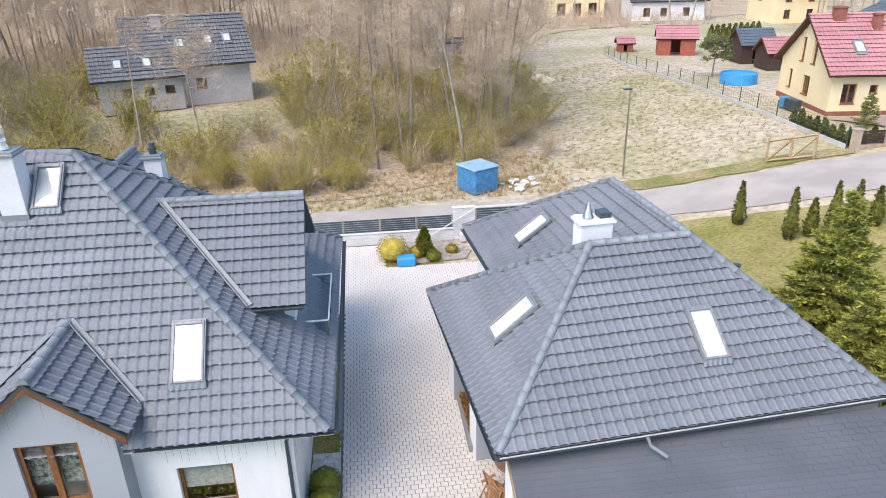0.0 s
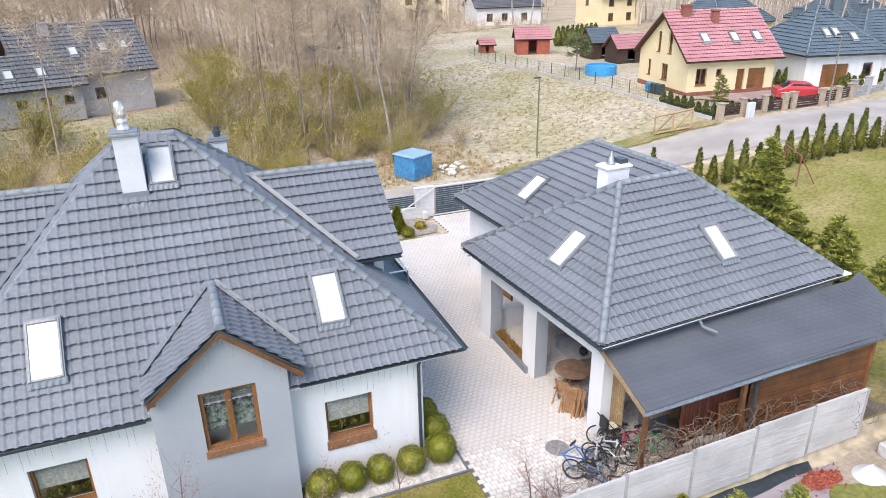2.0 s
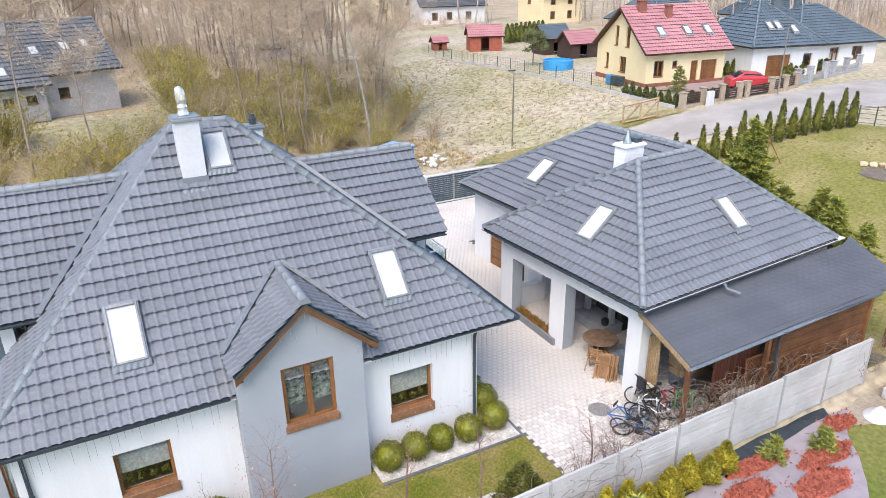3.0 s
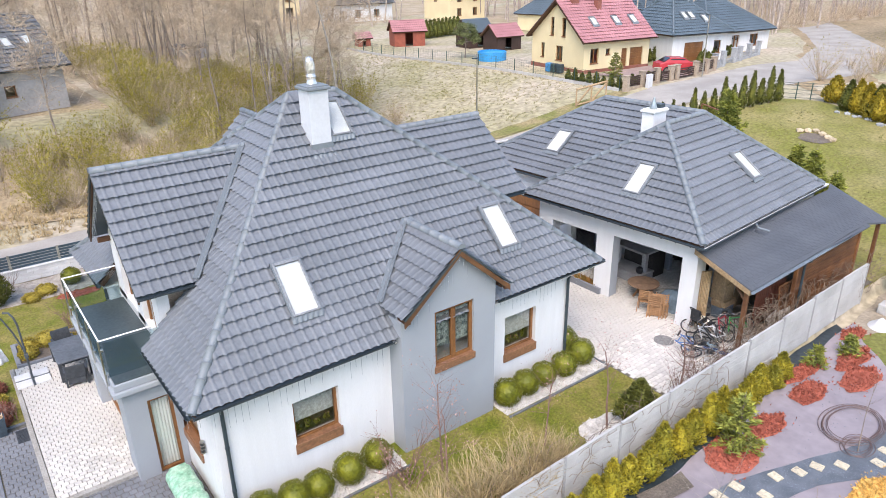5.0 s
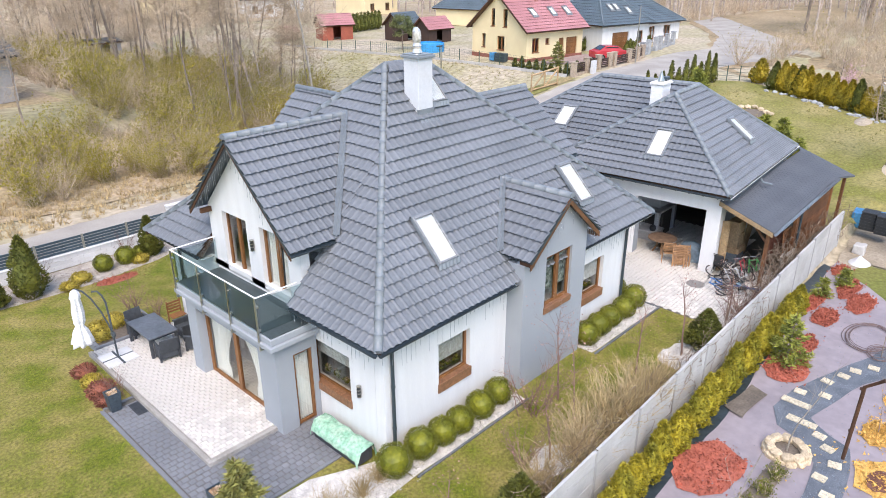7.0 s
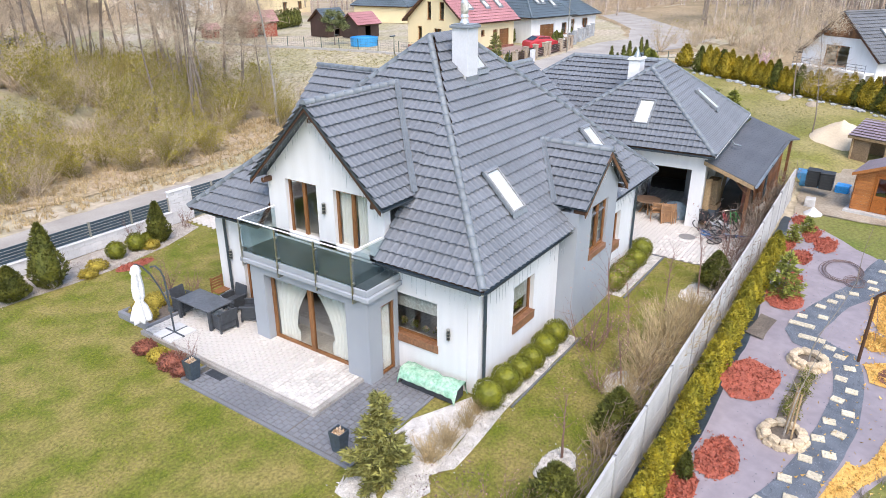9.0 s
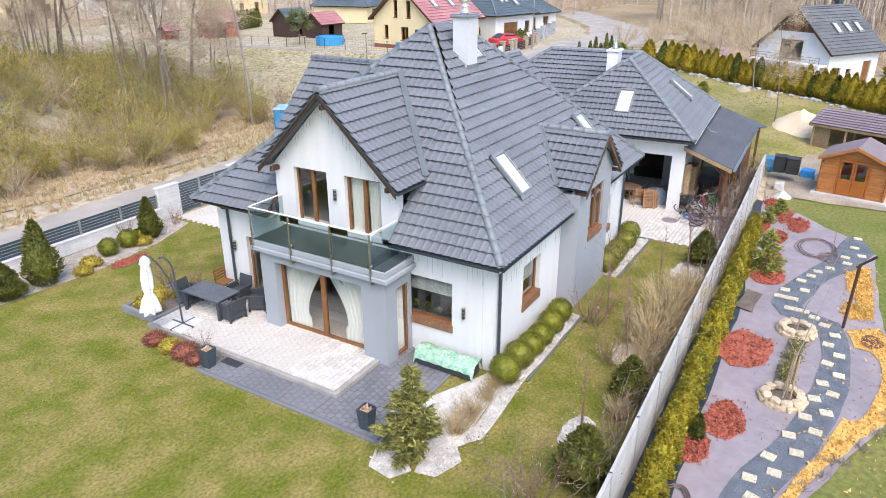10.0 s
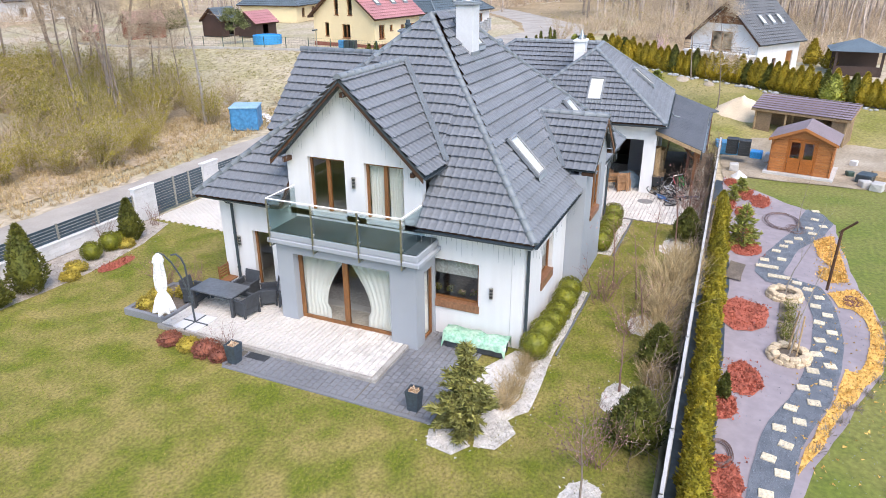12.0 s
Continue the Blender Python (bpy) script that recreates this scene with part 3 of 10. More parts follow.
def window(parent, foot, along, w, h, sashes=1, depth=0.14, sill=0.0, frame_mat=None, bar=0.08, name="window", blind=0.0, curtain="", glass=None):
    """A framed window set back in its opening. foot: lower corner on the wall's face, along: the way across, outside to its right."""
    d = Vector(along).normalized()
    n = d.cross(Vector((0, 0, 1)))
    m = Matrix((d, -n, Vector((0, 0, 1)))).transposed().to_4x4()
    m.translation = Vector(foot)
    fm = frame_mat or M_BROWN
    bm = bmesh.new()
    y0, y1 = depth, depth + 0.07
    box(bm, (0, y0, 0), (bar, y1, h), m), box(bm, (w - bar, y0, 0), (w, y1, h), m)
    box(bm, (bar, y0 + 0.002, 0), (w - bar, y1, bar), m), box(bm, (bar, y0 + 0.002, h - bar), (w - bar, y1, h), m)
    for i in range(1, sashes):
        c = w * i / sashes
        box(bm, (c - bar * 0.75, y0 - 0.012, bar), (c + bar * 0.75, y1, h - bar), m)
    win = part(name, bm, fm, parent)
    for i in range(sashes):
        bm = bmesh.new()
        a, b = w * i / sashes + bar * 0.7, w * (i + 1) / sashes - bar * 0.7
        pane_face(bm, [m @ Vector(c) for c in ((a, y0 + 0.03, bar * 0.8), (b, y0 + 0.03, bar * 0.8), (b, y0 + 0.03, h - bar * 0.8), (a, y0 + 0.03, h - bar * 0.8))], n)
        pane = part("pane", bm, glass or M_GLASS, win, "clear reflecting glass")
        pane.visible_shadow = False
        if curtain:
            bm = bmesh.new()
            rows = []
            flip = (i % 2 == 0) if curtain == "swag" else None
            for j in range(13):
                f = j / 12
                zz = h - bar - f * (h - 1.6 * bar)
                lo, hi = a, b
                if flip is not None:
                    pull = (b - a) * 0.45 * math.sin(min(f, 0.75) / 0.75 * math.pi / 2) if f < 0.8 else (b - a) * 0.38
                    lo, hi = (a, b - pull) if flip else (a + pull, b)
                rows.append([bm.verts.new(m @ Vector((lo + (hi - lo) * k / 24, y1 + 0.06 + (0.006 if curtain == "lace" else 0.035) * math.sin(k * 1.7 + f), zz if curtain != "lace" else h - bar - f * (h - 1.6 * bar) * 0.74))) for k in range(25)])
            for r0, r1 in zip(rows, rows[1:]):
                for k in range(24):
                    bm.faces.new((r0[k], r0[k + 1], r1[k + 1], r1[k])).smooth = True
            part("curtain", bm, M_LACE if curtain == "lace" else M_CURTAIN, win, "dark teal lace with pale leaves" if curtain == "lace" else "white gathered net curtain")
    if blind:
        bm = bmesh.new()
        for k in range(max(1, int(blind / 0.06))):
            box(bm, (bar, y1 + 0.012, h - bar - (k + 1) * 0.06 + 0.004), (w - bar, y1 + 0.025, h - bar - k * 0.06), m)
        part("blind", bm, M_BLINDGREY, win, "grey pleated blind half drawn")
        rs_ = np.random.RandomState(int(abs(foot[0] * 31 + foot[1] * 17)))
        nf = int(w * 130)
        for nm, lf, k, z0, z1 in (("pot_plant", M_BOX, nf, 0.06, 0.34), ("flower", M_FLOWER, nf // 5, 0.12, 0.36)):
            q = [tuple(m @ Vector((bar + (w - 2 * bar) * (int(a * 4) + 0.25 + 0.5 * b) / 4, y1 + 0.12 + 0.1 * c, bar + z0 + (z1 - z0) * e * (0.6 + 0.4 * math.sin(int(a * 4) * 2.1))))) for a, b, c, e in rs_.random_sample((k, 4))]
            cards(nm, q, np.tile((0, 0, 0.4), (k, 1)), 0.09 if nm == "pot_plant" else 0.06, lf, win, "pot plants on the inner sill" if nm == "pot_plant" else "small pale blossoms", seed=3)
    if sill:
        bm = bmesh.new()
        box(bm, (-0.04, -0.05, -sill), (w + 0.04, -0.003, 0.012), m, bevel=0.008)
        box(bm, (0.002, -0.004, 0.001), (w - 0.002, y0 - 0.002, 0.026), m)
        part("sill", bm, M_SILL, win, "brown window sill")
    return win


M_BLINDGREY = mat("grey_blind", (0.66, 0.69, 0.7), (0.58, 0.61, 0.62), rough=0.8, bump=0.05)
M_LACE = mat("leaf_lace", (0.05, 0.085, 0.09), (0.46, 0.54, 0.53), rough=0.9, s1=11, s2=40, bump=0)
M_FLOWER = mat("window_flower", (0.65, 0.3, 0.25), (0.75, 0.62, 0.5), rough=0.8, s1=8, bump=0)


def skylight(parent, corner, u, v, w=0.8, h=1.45):
    """A roof window lying on a slope: u across, v up the slope, corner its lower left."""
    u, v = Vector(u).normalized(), Vector(v).normalized()
    n = u.cross(v)
    m = Matrix((u, v, n)).transposed().to_4x4()
    m.translation = Vector(corner) + n * 0.1
    bm = bmesh.new()
    t, b = 0.12, 0.055
    box(bm, (0, 0, -0.02), (b, h, t), m, 0.01), box(bm, (w - b, 0, -0.02), (w, h, t), m, 0.01)
    box(bm, (b, 0, -0.02), (w - b, b, t - 0.004), m, 0.01), box(bm, (b, h - b * 1.6, -0.02), (w - b, h, t + 0.02), m, 0.01)
    win = part("skylight", bm, M_SKYFRAME, parent, "grey roof window with a white blind")
    bm = bmesh.new()
    pane_face(bm, [m @ Vector(c) for c in ((b, b, t - 0.03), (w - b, b, t - 0.03), (w - b, h - b * 1.6, t - 0.03), (b, h - b * 1.6, t - 0.03))], n)
    pane = part("pane", bm, M_GLASS, win)
    pane.visible_shadow = False
    bm = bmesh.new()
    box(bm, (b, b, t - 0.06), (w - b, h - b * 1.6, t - 0.05), m)
    part("blind", bm, M_BLIND, win, "white blind behind the glass")
    bm = bmesh.new()
    k = 12
    lo = [bm.verts.new(m @ Vector((-0.06 + (w + 0.12) * i / k, -0.14 - 0.02 * (i % 2), 0.0 + 0.02 * (i % 2)))) for i in range(k + 1)]
    hi = [bm.verts.new(m @ Vector((-0.06 + (w + 0.12) * i / k, 0.02, 0.08))) for i in range(k + 1)]
    for i in range(k):
        bm.faces.new((lo[i], lo[i + 1], hi[i + 1], hi[i]))
    box(bm, (-0.03, -0.02, 0.0), (0.0, h + 0.03, 0.085), m), box(bm, (w, -0.02, 0.0), (w + 0.03, h + 0.03, 0.085), m), box(bm, (-0.03, h, 0.0), (w + 0.03, h + 0.05, 0.09), m)
    part("flashing", bm, M_CAP, win, "grey lead apron")
    return win


def slab_strip(bm, foot, half):
    """A dressed lead skirt lying on the south slope below a stack."""
    x, y, z = foot
    k = 10
    lo = [bm.verts.new((x - half - 0.03 + (2 * half + 0.06) * i / k, y - 0.2 - 0.02 * (i % 2), z - 0.2 + 0.02 * (i % 2))) for i in range(k + 1)]
    hi = [bm.verts.new((x - half + 2 * half * i / k, y, z)) for i in range(k + 1)]
    for i in range(k):
        bm.faces.new((lo[i], lo[i + 1], hi[i + 1], hi[i]))


def valley(parent, a, b, w=0.1):
    """A folded metal strip in the valley between two slopes, from a down to b."""
    a, b = Vector(a), Vector(b)
    d = (b - a).normalized()
    side = d.cross(Vector((0, 0, 1))).normalized()
    up = side.cross(d)
    bm = bmesh.new()
    n = 6
    prev = None
    for i in range(n + 1):
        p = a + (b - a) * i / n
        row = [bm.verts.new(p + side * x + up * z) for x, z in ((-w, 0.165), (-w * 0.8, 0.185), (0, 0.11), (w * 0.8, 0.185), (w, 0.165))]
        if prev:
            for k in range(4):
                bm.faces.new((prev[k], row[k], row[k + 1], prev[k + 1])).smooth = False
        prev = row
    return part("valley_flashing", bm, M_CAP, parent, "blue-grey metal valley strip")


def chimney(parent, x, y, z0, z1, wx, wy, material, cap_mat, pots=()):
    bm = bmesh.new()
    box(bm, (x - wx / 2, y - wy / 2, z0), (x + wx / 2, y + wy / 2, z1), bevel=0.01)
    ch = part("chimney", bm, material, parent, "smooth pale grey chimney stack")
    bm = bmesh.new()
    box(bm, (x - wx / 2 - 0.07, y - wy / 2 - 0.07, z1), (x + wx / 2 + 0.07, y + wy / 2 + 0.07, z1 + 0.08), bevel=0.015)
    box(bm, (x - wx / 2 - 0.02, y - wy / 2 - 0.02, z1 + 0.08), (x + wx / 2 + 0.02, y + wy / 2 + 0.02, z1 + 0.12))
    part("chimney_cap", bm, cap_mat, ch)
    return ch


# ---- the house ----
EZ = 3.7
SW, SE, NE, NW = (-14.77, 13.36, EZ), (-1.32, 13.34, EZ), (-1.2, 25.2, EZ), (-14.95, 25.3, EZ)
RW, RE = (-9.12, 19.08, 9.24), (-7.72, 18.8, 9.26)
house = thing("detached_house", (-8, 19, 0), "white and grey rendered house with a dark metal-tiled hip roof", "house")
roof_s = slope(house, [SW, SE, RE, RW], M_ROOF)


def on_west(y, z):
    return (-14.8 + (z - EZ) * 5.7 / 5.62, y, z)


# the west face, open where the balcony stands
YA, YB = 17.0, 21.9
roof_w = slope(house, [NW, on_west(YB, EZ), on_west(YB, 6.757)], M_ROOF)
slope(house, [on_west(YA, EZ), SW, on_west(YA, 7.28)], M_ROOF)
slope(house, [on_west(YB, 5.5), on_west(YA, 5.5), on_west(YA, 7.28), RW, on_west(YB, 6.757)], M_ROOF)
roof_e = slope(house, [SE, NE, RE], M_ROOF)
roof_n = slope(house, [NE, NW, RW, RE], M_ROOF)
for a, b in ((SW, RW), (SE, RE), (NW, RW), (NE, RE), (RW, RE)):
    caps(house, a, b)
# gable over the balcony
GW = [(-14.78, 19.42, 7.88), (-10.3, 19.42, 7.88)]
slope(house, [(-14.78, 16.72, 5.28), (-12.4, 16.72, 5.28), GW[1], GW[0]], M_ROOF, deck=M_GUTTER, thick=0.05)
slope(house, [(-12.4, 22.1, 5.28), (-14.78, 22.1, 5.28), GW[0], GW[1]], M_ROOF, deck=M_GUTTER, thick=0.05)
caps(house, GW[0], GW[1])
gutter(house, (-14.75, 16.68, 5.24), (-12.9, 16.68, 5.24))
# gable over the entrance
GE = [(-1.85, 19.05, 7.68), (-6.2, 19.05, 7.68)]
slope(house, [(-4.2, 16.4, 5.5), (-1.85, 16.4, 5.5), GE[0], GE[1]], M_ROOF, deck=M_GUTTER, thick=0.05)
slope(house, [(-1.85, 21.7, 5.5), (-4.2, 21.7, 5.5), GE[1], GE[0]], M_ROOF, deck=M_GUTTER, thick=0.05)
caps(house, GE[1], GE[0])
gutter(house, (-3.6, 16.36, 5.46), (-1.9, 16.36, 5.46))
# north wing
GN = [(-8.28, 25.15, 7.75), (-8.28, 20.2, 7.75)]
slope(house, [(-10.9, 25.15, 5.1), (-10.9, 22.3, 5.1), GN[1], GN[0]], M_ROOF)
slope(house, [(-5.66, 22.3, 5.1), (-5.66, 25.15, 5.1), GN[0], GN[1]], M_ROOF)
caps(house, GN[0], GN[1])
# dormer above the bay
GD = [(-7.45, 12.95, 5.9), (-7.45, 15.6, 5.9)]
slope(house, [(-9.36, 14.35, 4.4), (-9.36, 12.92, 4.4), GD[0], GD[1]], M_ROOF, deck=M_GUTTER, thick=0.05)
slope(house, [(-5.64, 12.92, 4.4), (-5.64, 14.35, 4.4), GD[1], GD[0]], M_ROOF, deck=M_GUTTER, thick=0.05)
caps(house, GD[0], GD[1], seg=0.45)
bm = bmesh.new()
for sx in (-1, 1):
    a, b = Vector((-7.5, 12.95, 5.86)), Vector((-7.5 + sx * 1.82, 12.95, 4.3))
    prism(bm, [a, b, b + Vector((0, 0, -0.17)), a + Vector((0, 0, -0.17))], (0, 0.04, 0))
part("barge_board", bm, M_BARGE, house, "brown timber barge boards")
bm = bmesh.new()
for sy in (-1, 1):
    a, b = Vector((-14.74, 19.45, 7.87)), Vector((-14.74, 19.45 + sy * 2.68, 5.25))
    prism(bm, [a, b, b + Vector((0, 0, -0.2)), a + Vector((0, 0, -0.2))], (0.04, 0, 0))
part("barge_board", bm, M_SOFFIT, house, "brown timber barge boards")
bm = bmesh.new()
for y, z in ((21.7, 5.28), (17.2, 5.28), (19.45, 7.45)):
    box(bm, (-14.6, y - 0.06, z - 0.15), (-14.0, y + 0.06, z), bevel=0.01)
for x, z in ((-9.2, 4.32), (-5.8, 4.32)):
    box(bm, (x - 0.07, 12.96, z - 0.12), (x + 0.07, 13.4, z), bevel=0.01)
part("purlin_end", bm, M_SOFFIT, house, "dark stained rafter ends")
# gutters at the eaves
for a, b in (((-14.75, 13.32, EZ - 0.05), (-9.45, 13.34, EZ - 0.05)), ((-5.75, 13.36, EZ - 0.05), (-1.1, 13.37, EZ - 0.05)), ((-14.83, 25.2, EZ - 0.05), (-14.83, 21.9, EZ - 0.05)), ((-14.83, 17.0, EZ - 0.05), (-14.83, 13.4, EZ - 0.05)), ((-1.07, 13.4, EZ - 0.05), (-1.07, 25.2, EZ - 0.05))):
    gutter(house, a, b)
downpipe(house, [(-13.9, 13.36, 3.6), (-13.9, 13.5, 3.5), (-14.02, 13.72, 3.38), (-14.02, 13.72, 0.0)])
downpipe(house, [(-1.75, 13.36, 3.6), (-1.75, 13.5, 3.5), (-2.3, 13.7, 3.4), (-2.38, 13.72, 3.2), (-2.38, 13.72, 0.0)])
downpipe(house, [(-14.75, 24.2, 3.6), (-14.6, 24.25, 3.45), (-14.33, 24.3, 3.3), (-14.33, 24.3, 0.0)])
# soffit
for lo, hi in (((-14.7, 13.42), (-1.2, 13.85)), ((-14.7, 13.86), (-14.2, 16.95)), ((-14.7, 21.95), (-14.2, 25.1)), ((-2.4, 13.86), (-1.2, 25.1))):
    bm = bmesh.new()
    box(bm, (*lo, EZ - 0.2), (*hi, EZ - 0.16))
    part("soffit", bm, M_WHITE, house)
# walls
WX, EX, SY, NY = -14.25, -2.25, 13.8, 24.9
wall(house, (WX, SY), (EX, SY), 0, 3.5, 0.35, [(2.0, 3.3, 1.38, 2.66), (9.17, 10.51, 1.33, 2.64)], M_WHITE, label="white rendered wall, streaked under the eave")
bal_doors = [(3.85, 5.2, 3.3, 5.3), (5.9, 7.25, 3.3, 5.3)]
wall(house, (WX, NY - 0.36), (WX, SY + 0.36), 0, 3.5, 0.35, [(0.94, 1.74, 0.15, 2.4), (7.58, 9.35, 1.18, 2.57), (3.14, 7.04, 0.15, 2.55)], M_WHITE, label="white rendered wall, streaked under the eave")
wall(house, (WX, 21.85), (WX, 17.05), 3.3, 7.9, 0.3, [(0.8, 2.15, 3.33, 5.3), (2.85, 4.2, 3.33, 5.3)], M_WHITE, clip=[((WX, 19.45, 7.75), (0, 1, 1)), ((WX, 19.45, 7.75), (0, -1, 1))], label="white rendered gable")
wall(house, (EX, SY + 0.36), (EX, NY - 0.36), 0, 3.5, 0.35, [(4.0, 5.2, 0.1, 2.2)], M_WHITE)
wall(house, (EX, NY), (WX, NY), 0, 3.5, 0.35, [], M_WHITE)
wall(house, (EX, 17.2), (EX, 21.0), 3.5, 7.6, 0.3, [(1.2, 2.6, 3.55, 5.6)], M_WHITE, clip=[((EX, 19.05, 7.5), (0, 1, 1)), ((EX, 19.05, 7.5), (0, -1, 1))])
wall(house, (-6.2, 24.6), (-10.4, 24.6), 3.3, 7.6, 0.3, [], M_WHITE, clip=[((-8.28, 24.6, 7.55), (1, 0, 1)), ((-8.28, 24.6, 7.55), (-1, 0, 1))])
# grey bay
BY = 13.2
wall(house, (-9.3, BY), (-6.03, BY), 0, 6.2, 0.3, [(1.1, 2.47, 2.42, 4.13)], M_GREY, clip=[((-7.45, BY, 5.74), (0.66, 0, 0.78)), ((-7.45, BY, 5.74), (-0.66, 0, 0.78))], label="grey rendered bay with faint streaks")
bm = bmesh.new()
box(bm, (-9.298, BY + 0.3, 0), (-9.0, SY - 0.002, 4.2))
part("bay_side", bm, M_GREY, house)
bm = bmesh.new()
box(bm, (-6.33, BY + 0.3, 0), (-6.032, SY - 0.002, 4.2))
part("bay_side", bm, M_GREY, house)
window(house, (-8.2, BY, 2.42), (1, 0, 0), 1.37, 1.71, 2, sill=0.2, curtain="lace", depth=0.08, bar=0.1)
window(house, (-12.25, SY, 1.38), (1, 0, 0), 1.3, 1.28, 1, sill=0.28, blind=0.66)
window(house, (-5.08, SY, 1.33), (1, 0, 0), 1.34, 1.31, 1, sill=0.28, blind=0.72)
# the west window's blind is added, standing in for pale reflections in its glass
window(house, (WX, 16.96, 1.18), (0, -1, 0), 1.77, 1.39, 1, sill=0.24, blind=0.5)
window(house, (WX, 23.6, 0.15), (0, -1, 0), 0.8, 2.25, 1)
for y in (21.05, 19.0):
    window(house, (WX, y, 3.33), (0, -1, 0), 1.35, 1.97, 2, curtain="net" if y < 20 else "", name="balcony_door")
window(house, (EX, 18.16, 0.1), (0, 1, 0), 1.2, 2.1, 1, name="front_door")
window(house, (EX, 18.4, 3.55), (0, 1, 0), 1.4, 2.05, 2, name="balcony_door")
# garden room below the balcony
for nm, lo, hi in (("pillar", (-15.6, 20.95, 0.1), (-14.26, 21.55, 2.85)), ("pillar", (-15.6, 16.62, 0.0), (-15.05, 17.5, 2.85)), ("lintel", (-15.6, 17.5, 2.5), (-15.1, 20.95, 2.85)), ("lintel", (-15.05, 16.62, 2.4), (-14.26, 17.2, 2.85)), ("door_jamb", (-14.42, 16.62, 0.0), (-14.26, 17.2, 2.4))):
    bm = bmesh.new()
    box(bm, lo, hi)
    part(nm, bm, M_GREY, house, "smooth grey render")
window(house, (-15.6, 20.95, 0.13), (0, -1, 0), 3.45, 2.37, 2, depth=0.28, bar=0.12, curtain="swag", name="terrace_door")
bm = bmesh.new()
box(bm, (-15.25, 17.52, 0.1), (-13.9, 20.93, 0.135))
part("room_floor", bm, M_PAVER, house, "pale tiled floor of the garden room")
window(house, (-15.05, 16.62, 0.05), (1, 0, 0), 0.63, 2.35, 1, depth=0.06, curtain="net", name="side_door")
bm = bmesh.new()
box(bm, (-15.82, 16.42, 2.85), (-14.26, 21.72, 3.0), bevel=0.02), box(bm, (-15.75, 16.5, 3.0), (-14.26, 21.65, 3.2), bevel=0.02)
bal = part("balcony", bm, M_GREY, house, "grey moulded balcony slab")
bm = bmesh.new()
box(bm, (-15.7, 16.55, 3.2), (-14.26, 21.6, 3.23))
part("balcony_floor", bm, mat("slate_floor", (0.06, 0.08, 0.085), (0.05, 0.066, 0.07), rough=0.35, s1=1.5, bump=0.03), bal, "dark green-grey tiled floor")
for a, b in (((-15.74, 21.6), (-15.74, 20.0)), ((-15.74, 19.96), (-15.74, 18.4)), ((-15.74, 18.36), (-15.74, 17.0)), ((-15.7, 21.62), (-14.3, 21.62)), ((-15.7, 16.96), (-14.3, 16.96))):
    bm = bmesh.new()
    box(bm, (min(a[0], b[0]) - 0.005, min(a[1], b[1]) - 0.005, 3.1), (max(a[0], b[0]) + 0.005, max(a[1], b[1]) + 0.005, 4.22))
    g = part("railing_pane", bm, M_TINT, bal, "smoky glass railing pane")
    g.visible_shadow = False
for x, y in ((-15.8, 21.6), (-15.8, 20.0), (-15.8, 18.4), (-15.8, 16.98)):
    bm = bmesh.new()
    box(bm, (x - 0.02, y - 0.025, 2.75), (x + 0.02, y + 0.025, 4.3), bevel=0.006), box(bm, (x - 0.02, y - 0.025, 2.72), (x + 0.22, y + 0.025, 2.76))
    for z in (3.3, 4.0):
        box(bm, (x, y - 0.05, z), (x + 0.08, y + 0.05, z + 0.06), bevel=0.008)
    part("railing_post", bm, M_STEEL, bal, "brushed steel railing post")
bm = bmesh.new()
for a, b in (((-15.78, 21.62), (-15.78, 16.96)), ((-15.78, 21.62), (-14.3, 21.62)), ((-15.78, 16.96), (-14.5, 16.96))):
    tube(bm, [(*a, 4.3), (*b, 4.3)], 0.021, 8)
part("handrail", bm, M_CURTAIN, bal, "pale metal handrail")
# small balcony over the entrance
bm = bmesh.new()
box(bm, (-2.24, 17.4, 3.34), (-1.42, 20.6, 3.5), bevel=0.015)
eb = part("balcony", bm, M_GREY, house, "small grey balcony slab over the entrance")
for lo, hi in (((-1.41, 17.45, 3.42), (-1.40, 19.0, 4.34)), ((-1.41, 19.04, 3.42), (-1.40, 20.55, 4.34)), ((-2.2, 17.44, 3.42), (-1.45, 17.45, 4.34)), ((-2.2, 20.56, 3.42), (-1.45, 20.57, 4.34))):
    bm = bmesh.new()
    box(bm, lo, hi)
    g = part("railing_pane", bm, M_TINT, eb, "smoky glass railing pane")
    g.visible_shadow = False
for y in (17.45, 19.02, 20.56):
    bm = bmesh.new()
    box(bm, (-1.4, y - 0.025, 3.3), (-1.36, y + 0.025, 4.4), bevel=0.005)
    part("railing_post", bm, M_STEEL, eb, "brushed steel railing post")
bm = bmesh.new()
tube(bm, [(-2.2, 17.45, 4.4), (-1.38, 17.45, 4.4), (-1.38, 20.56, 4.4), (-2.2, 20.56, 4.4)], 0.026, 8)
part("handrail", bm, M_CURTAIN, eb, "pale metal handrail")
# skylights on the south and east faces
cs, ss_ = math.cos(math.atan2(5.6, 5.6)), math.sin(math.atan2(5.6, 5.6))


def on_south(x, z):
    return (x, SW[1] + (z - EZ) * (RE[1] - SW[1]) / (RE[2] - EZ), z)


